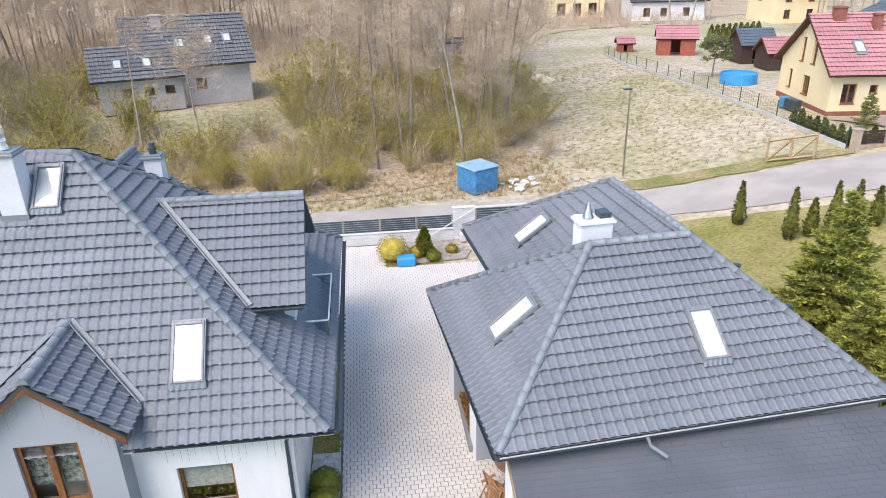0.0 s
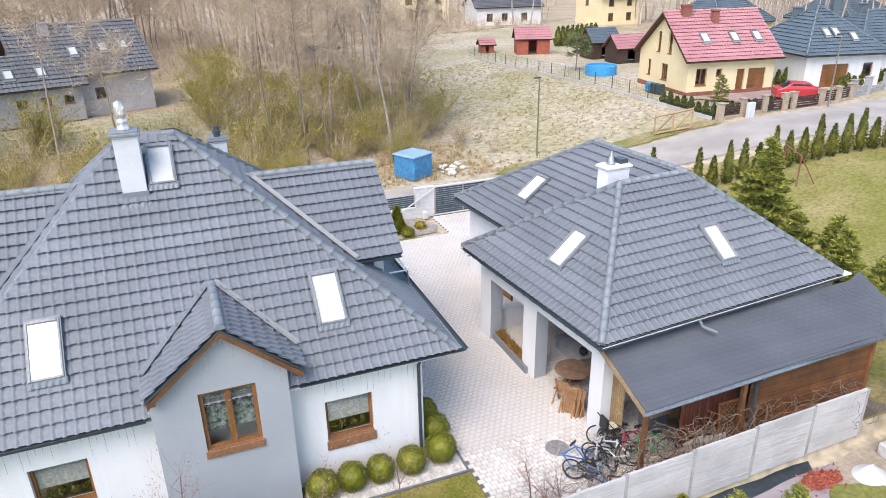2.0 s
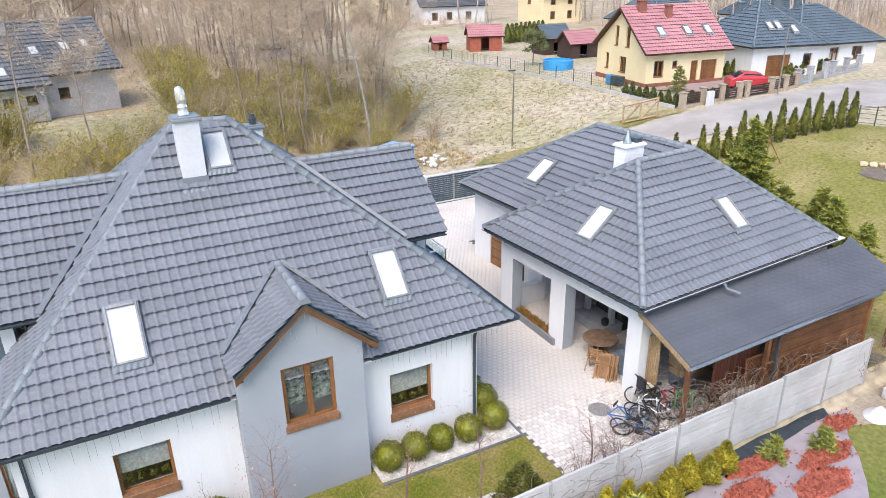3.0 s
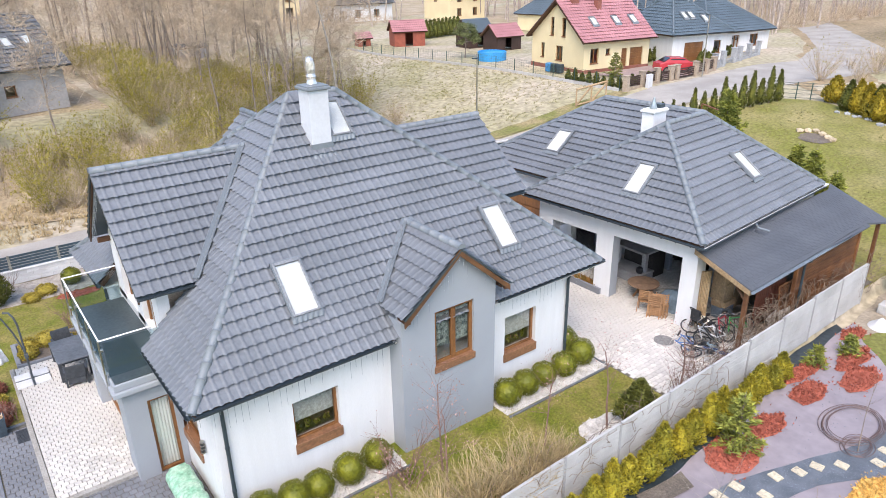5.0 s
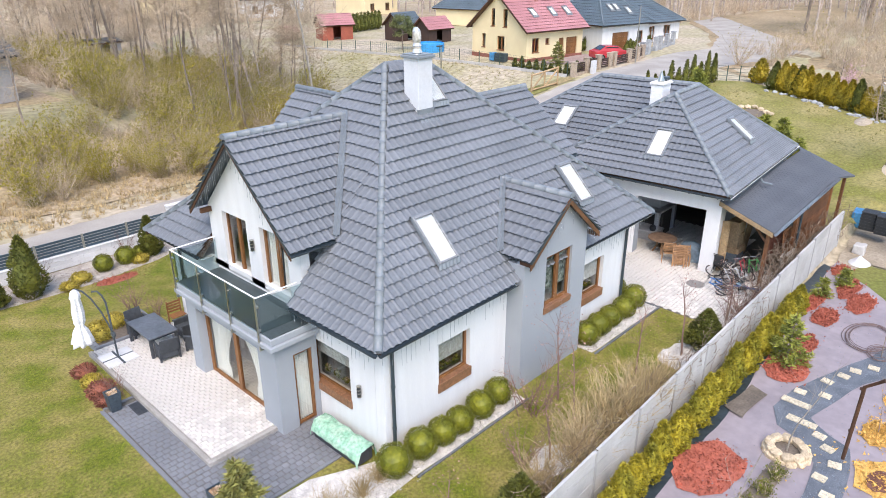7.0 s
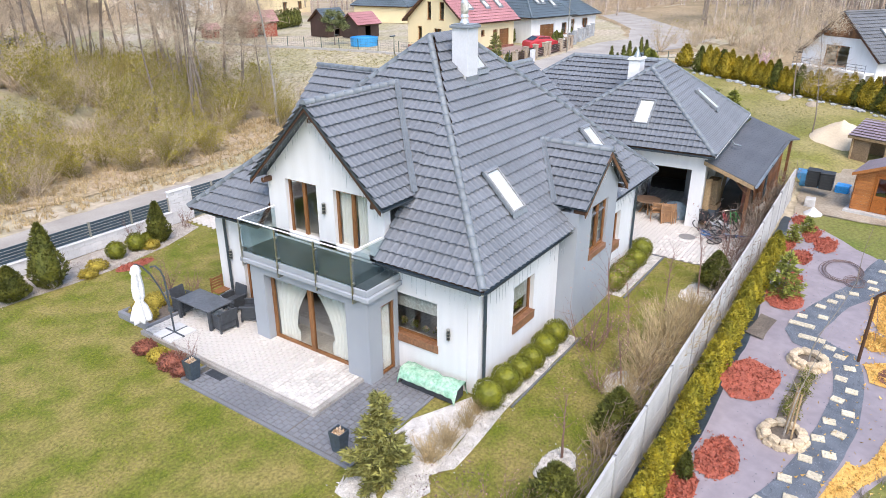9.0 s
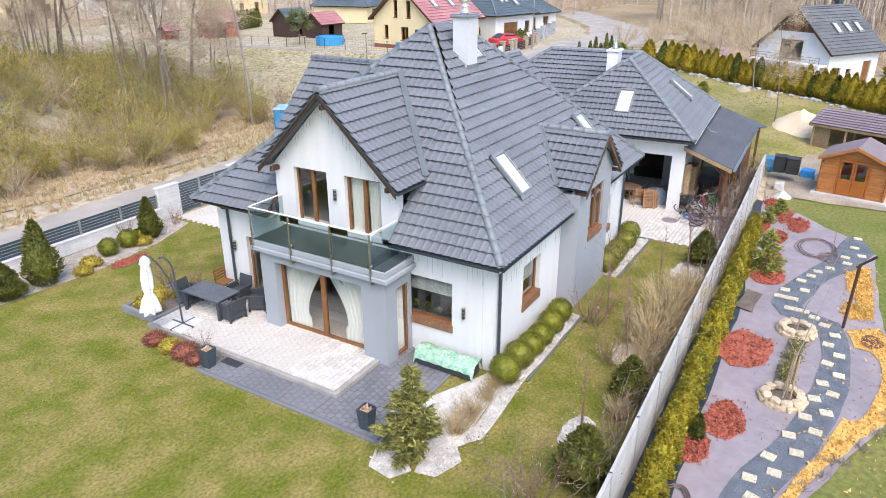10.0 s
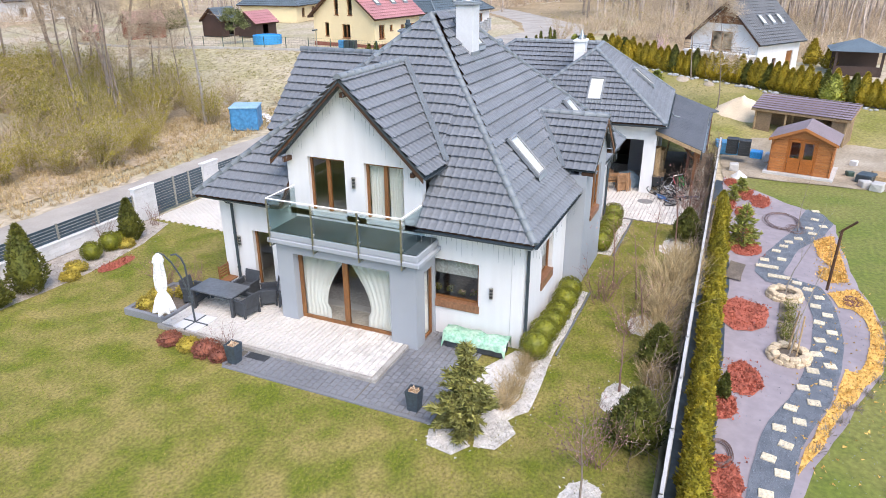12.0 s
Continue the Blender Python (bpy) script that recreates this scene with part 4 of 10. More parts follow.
for x, z in ((-11.78, 4.67), (-4.93, 4.68), (-8.55, 8.1)):
    skylight(house, on_south(x, z), (1, 0, 0), (0, RE[1] - SW[1], RE[2] - EZ), 0.75 if z < 6 else 0.66, 1.5 if z < 6 else 1.24)
ch = chimney(house, -8.95, 17.77, 7.3, 9.6, 0.62, 0.62, mat("chimney_render", (0.62, 0.63, 0.65), (0.56, 0.57, 0.59), rough=0.85, bump=0.05, fine=0.04), M_CAP)
bm = bmesh.new()
lathe(bm, (-8.96, 17.79, 9.72), [(0.14, 0), (0.16, 0.02), (0.12, 0.14), (0.12, 0.2), (0.14, 0.22), (0.11, 0.3)])
tube(bm, [(-8.96, 17.79, 9.98), (-8.96, 17.79, 10.13), (-8.965, 17.79, 10.26), (-8.985, 17.785, 10.38), (-9.01, 17.78, 10.46)], [0.1, 0.135, 0.135, 0.12, 0.07], 12)
part("cowl", bm, mat("bright_cowl", (0.75, 0.74, 0.72), (0.66, 0.65, 0.63), rough=0.25, metal=0.6, bump=0), ch, "shiny steel rotating cowl")
bm = bmesh.new()
box(bm, (-9.29, 17.435, 7.6), (-8.61, 17.5, 8.1)), slab_strip(bm, (-8.95, 17.45, 7.92), 0.36)
part("flashing", bm, M_CAP, ch, "grey metal apron at the stack's foot")
for a, b in (((-10.53, 19.42, 7.88), (-13.22, 16.72, 5.28)), ((-10.53, 19.42, 7.88), (-13.22, 22.1, 5.28)), ((-5.88, 19.05, 7.68), (-3.34, 16.4, 5.5)), ((-7.45, 15.56, 5.9), (-9.36, 14.06, 4.4)), ((-7.45, 15.56, 5.9), (-5.64, 14.06, 4.4)), ((-8.28, 20.65, 7.75), (-5.66, 23.66, 5.1))):
    valley(house, a, b)
ch2 = chimney(house, -6.47, 21.3, 6.0, 8.4, 0.5, 0.5, mat("chimney_render_pale", (0.6, 0.62, 0.64), (0.52, 0.54, 0.56), rough=0.85, bump=0.05, fine=0.04), M_CAP)
bm = bmesh.new()
lathe(bm, (-6.47, 21.3, 8.52), [(0.11, 0), (0.11, 0.12), (0.13, 0.13), (0.13, 0.2), (0.09, 0.22), (0.08, 0.34)])
part("vent_pot", bm, M_GUTTER, ch2, "dark vent pot")
# upper floor and rooms, so that the windows look into closed dark rooms
bm = bmesh.new()
box(bm, (-13.88, 14.17, 0.02), (-2.62, 24.5, 0.12)), box(bm, (-13.88, 14.17, 3.1), (-2.62, 24.5, 3.28)), box(bm, (-9.0, 14.2, 0.12), (-8.85, 24.5, 3.1)), box(bm, (-13.8, 18.0, 0.12), (-9.0, 18.12, 3.1)), box(bm, (-11.5, 17.0, 3.3), (-11.4, 21.4, 5.9)), box(bm, (-5.2, 17.2, 3.3), (-5.1, 21.0, 6.0)), box(bm, (-9.0, 14.9, 3.3), (-6.1, 15.0, 4.5))
part("inner_wall", bm, M_DARKROOM, house)


# strings of icicle lights along the eaves
def icicles(points, seed):
    rs_ = random.Random(seed)
    e = thing("icicle_lights", points[0], "string of icicle lights hanging from the eave", "string lights", "icicle lights at the eaves")
    s, P = Shape0(), []
    for a, b in zip(points, points[1:]):
        a, b = Vector(a), Vector(b)
        n = max(2, int((b - a).length / 0.16))
        for k in range(n):
            p, q = a + (b - a) * k / n, a + (b - a) * (k + 1) / n
            s.limb(p, q, 0.006, 0.006, 3)
            d = rs_.choice((0.12, 0.25, 0.4, 0.55))
            s.limb(p, p - Vector((0, 0, d)), 0.005, 0.004, 3)
            P += [tuple(p - Vector((0, 0, d * (j + 0.5) / 4))) for j in range(4)]
    me = bpy.data.meshes.new("wire")
    me.from_pydata([tuple(Vector(v) - Vector(points[0])) for v in s.v], [], s.f)
    finish("wire", me, M_CAP, e, "thin grey wire strands")
    bulbs = cards("bulb", P, np.tile((0, 0, -1.0), (len(P), 1)), 0.02, M_CURTAIN, e, "tiny white bulbs, unlit", aspect=1.2, seed=seed)
    tagged(bulbs, kind="stuff")


class Shape0:
    def __init__(self):
        self.v, self.f = [], []

    def limb(self, p, q, r1, r2, n=3):
        d = (q - p)
        rot = d.to_track_quat("Z", "Y").to_matrix()
        k = len(self.v)
        for c, r in ((p, r1), (q, r2)):
            for i in range(n):
                a = 2 * math.pi * i / n
                self.v.append(tuple(c + rot @ Vector((r * math.cos(a), r * math.sin(a), 0))))
        for i in range(n):
            self.f.append((k + i, k + (i + 1) % n, k + n + (i + 1) % n, k + n + i))


icicles([(-14.6, 13.42, 3.52), (-9.6, 13.42, 3.52)], 1)
icicles([(-5.6, 13.44, 3.52), (-1.3, 13.45, 3.52)], 2)
icicles([(-9.3, 12.98, 4.3), (-7.5, 12.98, 5.72), (-5.7, 12.98, 4.3)], 3)
icicles([(-14.7, 16.9, 5.2), (-14.7, 19.45, 7.55), (-14.7, 22.0, 5.2)], 4)
icicles([(-14.75, 17.0, 3.55), (-14.75, 13.6, 3.55)], 5)

# ---- the garage with its carport and lean-to ----
garage = thing("garage_building", (7, 18, 0), "white carport and garage with a dark metal-tiled hip roof", "garage")
GZ = 3.62
gSW, gSE, gNE, gNW = (2.03, 12.2, GZ), (12.2, 12.2, GZ), (12.2, 25.9, GZ), (4.4, 25.9, GZ)
gW, gWi = (1.95, 20.5, GZ), (4.4, 20.5, GZ)
T1, T2, T3 = (5.68, 16.25, 6.68), (8.6, 16.25, 6.68), (8.6, 21.3, 6.68)
slope(garage, [gSW, gSE, T2, T1], M_ROOF)
slope(garage, [gW, gSW, T1], M_ROOF)
slope(garage, [(5.4, 20.5, GZ), gW, T1, T2], M_ROOF)
slope(garage, [gNW, (4.4, 19.6, GZ), T2, T3], M_ROOF)
slope(garage, [gSE, gNE, T3, T2], M_ROOF)
slope(garage, [gNE, gNW, T3], M_ROOF)
for a, b in ((gSW, T1), (gW, T1), (gSE, T2), (T1, T2), (T2, T3), (gNE, T3), (gNW, T3)):
    caps(garage, a, b)
for a, b in (((1.98, 12.12, GZ - 0.05), (12.25, 12.12, GZ - 0.05)), ((1.95, 20.5, GZ - 0.05), (1.95, 12.15, GZ - 0.05)), ((4.32, 25.9, GZ - 0.05), (4.32, 20.5, GZ - 0.05))):
    gutter(garage, a, b)
bm = bmesh.new()
box(bm, (2.06, 12.15, 3.5), (2.5, 20.45, 3.54)), box(bm, (2.5, 12.15, 3.5), (12.7, 12.6, 3.54)), box(bm, (4.5, 20.5, 3.5), (4.9, 25.8, 3.54))
part("soffit", bm, M_WHITE, garage)
# carport front: openings between pillars, then the solid part
wall(garage, (2.5, 20.0), (2.5, 12.55), 0, 3.5, 0.5, [(0.75, 3.05, 0.0, 2.6), (3.85, 6.85, 0.0, 2.75)], M_WHITE, label="white rendered front with openings between square pillars")
wall(garage, (3.0, 12.55), (12.35, 12.55), 0, 3.5, 0.3, [(0.15, 2.6, 0.0, 2.6)], M_WHITE)
wall(garage, (12.35, 12.86), (12.35, 25.4), 0, 3.5, 0.3, [], M_WHITE)
wall(garage, (12.05, 25.4), (4.9, 25.4), 0, 3.5, 0.3, [], M_WHITE)
wall(garage, (4.9, 25.1), (4.9, 20.0), 0, 3.5, 0.3, [(1.0, 3.6, 0.0, 2.2)], M_WHITE)
wall(garage, (4.6, 20.0), (3.004, 20.0), 0, 3.5, 0.3, [(0.2, 1.3, 0.9, 1.9)], M_WHITE)
wall(garage, (6.6, 19.98), (6.6, 12.9), 0, 3.45, 0.2, [(0.5, 2.2, 1.2, 2.1), (4.1, 5.9, 0.0, 2.5)], M_GREY, name="inner_wall", label="blue-grey inner carport wall with a dark opening")
window(garage, (6.6, 19.4, 1.2), (0, -1, 0), 1.7, 0.9, 2, name="wooden_hatch")
bm = bmesh.new()
box(bm, (4.92, 21.6, 0.02), (4.98, 24.0, 2.2))
for k in range(5):
    box(bm, (4.87, 21.6, 0.05 + k * 0.43), (4.93, 24.0, 0.44 + k * 0.43), bevel=0.01)
part("garage_door", bm, M_BROWN, garage, "brown panelled garage door")
for z0, corner, u, v, w, h in ((0, (2.96, 16.2, 4.4), (0, -1, 0), (3.65, 0, 3.06), 0.74, 1.46), (0, (7.62, 13.36, 4.49), (1, 0, 0), (0, 4.05, 3.06), 0.68, 1.4), (0, (5.5, 22.3, 4.42), (0, -1, 0), (4.2, 0, 3.06), 0.78, 1.36)):
    skylight(garage, corner, u, v, w, h)
gch = chimney(garage, 6.15, 17.15, 5.8, 7.0, 0.95, 0.55, mat("chimney_white", (0.78, 0.78, 0.78), (0.7, 0.7, 0.7), rough=0.85, bump=0.05, fine=0.04), M_WHITE)
bm = bmesh.new()
lathe(bm, (5.95, 17.1, 7.12), [(0.16, 0), (0.16, 0.05), (0.09, 0.25), (0.03, 0.48)], 10)
part("chimney_hood", bm, M_STEEL, gch, "pointed steel hood")
bm = bmesh.new()
box(bm, (6.25, 16.95, 7.1), (6.6, 17.35, 7.28), bevel=0.02)
part("vent_box", bm, M_GUTTER, gch, "dark vent hood")
for x, y in ((9.6, 15.2), (10.6, 14.2)):
    bm = bmesh.new()
    z = 6.68 - (x - 8.6) / 3.6 * 3.06
    lathe(bm, (x, 16.3 - (x - 8.65) * 1.0, z + 0.05), [(0.07, 0), (0.07, 0.12), (0.1, 0.13), (0.1, 0.2), (0.04, 0.22)], 10)
    part("roof_vent", bm, M_GUTTER, garage)
# grey reveals on the pillars' south sides, brackets below the west gutter
for y, z in ((16.15, 2.75), (19.25, 2.6)):
    bm = bmesh.new()
    box(bm, (2.506, y - 0.006, 0.02), (2.99, y - 0.001, z - 0.004))
    part("reveal", bm, M_GREY, garage, "blue-grey painted reveal")
for k in range(14):
    bm = bmesh.new()
    box(bm, (1.9, 12.6 + k * 0.58, GZ - 0.14), (2.06, 12.63 + k * 0.58, GZ - 0.11))
    part("gutter_bracket", bm, M_GUTTER, garage)
garage.location, garage.rotation_euler = (7, 18.2, 0), (0, 0, radians(4.5))
# lean-to roof of felt shingles on timber
lean = thing("lean_to", (7, 11, 0), "lean-to store with a dark felt-shingle roof and brown boards", "lean-to")
LY0, LZ0, LY1, LZ1 = 10.22, 2.5, 12.5, 3.3


def lean_z(y):
    return LZ0 + (y - LY0) * (LZ1 - LZ0) / (LY1 - LY0)


bm = bmesh.new()
prism(bm, [(2.8, LY0, LZ0), (12.0, LY0 + 0.35, lean_z(LY0 + 0.35)), (13.3, LY0 - 0.1, 2.5), (13.9, LY1 + 0.6, 3.35), (12.9, LY1 + 0.2, 3.35), (2.8, LY1, LZ1)], (0, 0, -0.08))
deck = part("roof_deck", bm, M_FELT, lean)
rows = 15
for k in range(rows):
    a, b = LY0 + (LY1 - LY0) * k / rows, LY0 + (LY1 - LY0) * (k + 1) / rows
    bm = bmesh.new()
    x = 2.8 - (k % 2) * 0.17
    while x < 13.2:
        x0, x1 = max(x, 2.8), min(x + 0.33, 13.2)
        if x1 > x0 + 0.02 and (a > LY0 + 0.37 or x1 < 12.0 or x1 > 12.7) and x1 < 13.25:
            lo = a + (0.035 * (x - 2.8) if a < LY0 + 0.3 else 0)
            prism(bm, [(x0 + 0.006, lo, lean_z(lo) + 0.012), (x1 - 0.006, lo, lean_z(lo) + 0.012), (x1 - 0.006, b, lean_z(b) + 0.006), (x0 + 0.006, b, lean_z(b) + 0.006)], (0, 0, -0.008))
        x += 0.34
    tagged(part("shingle_course", bm, M_FELT, deck), kind="stuff")
gutter(lean, (2.75, LY0 - 0.06, LZ0 - 0.03), (12.1, LY0 + 0.27, LZ0 + 0.02), 0.07, mat("lean_gutter", (0.2, 0.24, 0.27), (0.16, 0.19, 0.22), rough=0.35, bump=0))
downpipe(lean, [(6.9, LY0 + 0.02, 2.45), (6.9, 10.45, 2.3), (6.9, 10.45, 0.0)])
bm = bmesh.new()
tube(bm, [(6.05, 12.15, 3.6), (6.1, 12.05, 3.42), (6.4, 11.75, 3.3)], 0.045, 8)
part("spout", bm, M_CAP, lean, "short grey drain spout")
bm = bmesh.new()
prism(bm, [(2.78, LY0 + 0.05, LZ0 - 0.02), (2.78, LY1, LZ1 - 0.02), (2.78, LY1, LZ1 - 0.2), (2.78, LY0 + 0.05, LZ0 - 0.2)], (0.05, 0, 0))
part("barge_board", bm, M_RAWWOOD, lean, "pale timber edge board")
for x, y in ((3.05, 10.5), (6.55, 10.55), (11.9, 10.7), (13.1, 10.5)):
    bm = bmesh.new()
    box(bm, (x - 0.07, y - 0.07, 0), (x + 0.07, y + 0.07, 2.52), bevel=0.01)
    part("post", bm, M_PLANK, lean, "brown timber post")
bm = bmesh.new()
tube(bm, [(3.05, 10.5, 1.9), (3.05, 11.1, 2.55)], 0.05, 4)
part("brace", bm, M_PLANK, lean)
for k in range(18):
    bm = bmesh.new()
    box(bm, (6.98, 10.7, 0.05 + k * 0.135), (11.85, 10.73, 0.175 + k * 0.135), bevel=0.006)
    part("plank", bm, M_PLANK, lean)
for k in range(14):
    bm = bmesh.new()
    box(bm, (4.75 + k * 0.15, 11.0, 0.05), (4.89 + k * 0.15, 11.03, 2.35), bevel=0.006)
    part("board", bm, mat("red_brown_board", (0.13, 0.04, 0.02), (0.09, 0.03, 0.016), rough=0.6, rnd=0.2) if k == 0 else bpy.data.materials["red_brown_board"], lean, "dark red-brown upright board")
for k in range(6):
    bm = bmesh.new()
    box(bm, (3.3 + k * 0.05, 12.35 - k * 0.03, 0.05), (3.38 + k * 0.05, 12.42 - k * 0.03, 2.3), bevel=0.005)
    part("leaning_batten", bm, M_RAWWOOD, lean)

# ---- fences ----
def slab_mesh(seed, w=2.12, h=0.435):
    """A cast concrete fence slab whose two faces carry a relief of thin ledge stones."""
    rs = random.Random(seed)
    nx, nz, e = 12, 10, 0.005
    xs = [v for i in range(nx) for v in (-w / 2 + i * w / nx + e, -w / 2 + (i + 1) * w / nx - e)]
    zs = [v for j in range(nz) for v in (j * h / nz + e, (j + 1) * h / nz - e)]
    bm = bmesh.new()
    sheets = []
    for s in (-1, 1):
        deep = []
        for j in range(nz):
            row = []
            while len(row) < nx:
                row += [0.03 + rs.uniform(0.001, 0.011)] * rs.randint(1, 3)
            deep.append(row)
        g = [[bm.verts.new((x, s * deep[j // 2][i // 2], z)) for i, x in enumerate(xs)] for j, z in enumerate(zs)]
        for j in range(2 * nz - 1):
            for i in range(2 * nx - 1):
                q = (g[j][i], g[j][i + 1], g[j + 1][i + 1], g[j + 1][i])
                bm.faces.new(q if s < 0 else q[::-1])
        sheets.append(g)
    p, q = sheets
    for i in range(2 * nx - 1):
        bm.faces.new((p[-1][i], p[-1][i + 1], q[-1][i + 1], q[-1][i]))
        bm.faces.new((p[0][i + 1], p[0][i], q[0][i], q[0][i + 1]))
    me = bpy.data.meshes.new("fence_slab")
    bm.to_mesh(me)
    bm.free()
    me.materials.append(M_CONCRETE)
    return me


slabs = [slab_mesh(s) for s in range(4)]
bm = bmesh.new()
box(bm, (-0.05, -0.055, 0), (0.05, 0.055, 1.8), bevel=0.012)
post_me = bpy.data.meshes.new("fence_post")
bm.to_mesh(post_me), bm.free()
post_me.materials.append(mat("post_concrete", (0.40, 0.395, 0.385), (0.31, 0.305, 0.295), rough=0.9, s1=1.5, s2=30, bump=0.3, rnd=0.08))
cfence = thing("concrete_fence", (0, 9.44, -0.5), "pale precast concrete fence with ledge-stone relief", "fence")
cfence.rotation_euler = (0, 0, math.atan(0.024))
for i in range(17):
    x = -24.86 + i * 2.22
    rise = 0.22 * smooth_step(-2, 9, x)
    o = new("fence_post", post_me)
    o.parent, o.location = cfence, (x, 0, rise - 0.05)
    if i < 16:
        for j in range(4):
            o = new("fence_slab", slabs[(i * 3 + j) % 4])
            o.parent, o.location = cfence, (x + 1.11, 0, rise + j * 0.44 + 0.02)

# street fence: white block base and pillars, dark steel slats
M_STEELBLUE = mat("slat_steel", (0.055, 0.085, 0.105), (0.045, 0.07, 0.09), rough=0.4, bump=0.02)
M_BLOCK = mat("white_block", (0.68, 0.68, 0.68), (0.6, 0.6, 0.6), rough=0.9, s1=1, s2=30, bump=0.25, rnd=0.05, fine=0.08)
sf = thing("street_fence", (-12, 33.2, 0), "white block wall with dark blue-grey steel slat panels", "fence")


def block_wall(x0, x1, top, y=33.2, t=0.24):
    k = 0
    z = 0.0
    while z < top - 0.05:
        h = min(0.2, top - z)
        x = x0 - (0.25 if k % 2 else 0)
        while x < x1:
            a, b = max(x, x0), min(x + 0.5, x1)
            if b - a > 0.03:
                bm = bmesh.new()
                box(bm, (a + 0.003, y - t / 2, z + 0.003), (b - 0.003, y + t / 2, z + h - 0.003), bevel=0.008)
                part("block", bm, M_BLOCK, sf)
            x += 0.5
        z += 0.2
        k += 1


def coping(x0, x1, z, y=33.2, t=0.3):
    bm = bmesh.new()
    box(bm, (x0 - 0.03, y - t / 2, z), (x1 + 0.03, y + t / 2, z + 0.06), bevel=0.015)
    part("coping", bm, M_BLOCK, sf, "white coping stone")


def slat_panel(x0, x1, z0, z1, y=33.2, parent=None):
    n = round((z1 - z0) / 0.125)
    for k in range(n):
        bm = bmesh.new()
        box(bm, (x0 + 0.03, y - 0.012, z0 + k * (z1 - z0) / n + 0.006), (x1 - 0.03, y + 0.012, z0 + (k + 1) * (z1 - z0) / n - 0.014), bevel=0.004)
        part("slat", bm, M_STEELBLUE, parent or sf)
    for x in (x0, x1):
        bm = bmesh.new()
        box(bm, (x - 0.03, y - 0.03, z0 - 0.05), (x + 0.03, y + 0.03, z1 + 0.03), bevel=0.005)
        part("panel_post", bm, M_RAIL, parent or sf, "pale olive panel post")


M_RAIL = mat("rail_paint", (0.33, 0.32, 0.27), (0.28, 0.27, 0.23), rough=0.5, bump=0.02)
block_wall(-32.0, -10.7, 0.58)
coping(-32.0, -10.7, 0.58)
for k in range(11):
    x = -32.0 + k * 1.935
    slat_panel(x, x + 1.9, 0.66, 1.3)
block_wall(-10.7, -9.5, 1.55)
coping(-10.7, -9.5, 1.55)
block_wall(-6.3, -5.2, 1.6)
coping(-6.3, -5.2, 1.6)
block_wall(-5.2, 4.3, 0.62)
coping(-5.2, 4.3, 0.62)
for k in range(5):
    x = -5.2 + k * 1.9
    slat_panel(x, x + 1.86, 0.7, 1.4)
block_wall(4.3, 5.45, 1.75)
coping(4.3, 5.45, 1.75)
wicket = thing("steel_gate", (-7.9, 33.2, 0), "dark steel slat gate between white block pillars", "gate")
for x in (-9.45, -8.2, -7.2):
    slat_panel(x, x + (1.2 if x < -9 else 0.95), 0.12, 1.52, parent=wicket)
slide = thing("sliding_gate", (7.5, 33.2, 0), "dark blue-grey slatted sliding gate in a pale frame", "gate")
for x in (5.5, 7.25, 9.0, 10.75):
    slat_panel(x, x + 1.72, 0.12, 1.72, y=33.05, parent=slide)
bm = bmesh.new()
box(bm, (5.47, 33.0, 1.75), (12.5, 33.1, 1.83), bevel=0.01), box(bm, (5.47, 33.0, 0.06), (12.5, 33.1, 0.12))
tube(bm, [(3.0, 32.9, 0.35), (5.5, 32.95, 1.8)], 0.03, 6), tube(bm, [(4.2, 32.93, 1.2), (5.3, 32.95, 0.35)], 0.025, 6)
part("gate_frame", bm, M_BLOCK, slide, "white gate frame")
bm = bmesh.new()
box(bm, (4.6, 32.6, 0.05), (4.9, 32.9, 0.5), bevel=0.04)
part("gate_motor", bm, M_BLOCK, slide, "white gate motor housing")

# ---- plants ----
class Shape:
    """Collects tapered limbs as plain lists."""

    def __init__(self):
        self.v, self.f = [], []

    def limb(self, p, q, r1, r2, n=4):
        d = (q - p)
        if d.length < 1e-5:
            return
        rot = d.to_track_quat("Z", "Y").to_matrix()
        k = len(self.v)
        for c, r in ((p, r1), (q, r2)):
            for i in range(n):
                a = 2 * math.pi * i / n
                self.v.append(tuple(c + rot @ Vector((r * math.cos(a), r * math.sin(a), 0))))
        for i in range(n):
            self.f.append((k + i, k + (i + 1) % n, k + n + (i + 1) % n, k + n + i))

    def mesh(self, name, material):
        me = bpy.data.meshes.new(name)
        me.from_pydata(self.v, [], self.f)
        me.materials.append(material)
        return me


def grow(s, rs, p, d, ln, r, depth, tips, bend=0.18, up=0.1, kids=(3, 5), n=5):
    segs = 4 if depth > 1 else 3
    for k in range(segs):
        d = (d + Vector((rs.gauss(0, bend), rs.gauss(0, bend), rs.gauss(0, bend * 0.6) + up))).normalized()
        q = p + d * (ln / segs)
        r2 = r * (0.84 if depth > 1 else 0.7)
        s.limb(p, q, r, r2, n if depth > 1 else 3)
        if depth > 0 and k > 0:
            for _ in range(rs.randint(*kids) if k == segs - 1 else rs.randint(1, 2)):
                a = rs.uniform(0, 2 * math.pi)
                side = d.orthogonal().normalized()
                side.rotate(Matrix.Rotation(a, 3, d))
                grow(s, rs, q, (d * rs.uniform(0.35, 0.9) + side * rs.uniform(0.5, 0.9)).normalized(), ln * rs.uniform(0.42, 0.68), r2 * rs.uniform(0.4, 0.6), depth - 1, tips, bend * 1.2, up, kids, max(3, n - 1))
        p, r = q, r2
    tips.append(p)


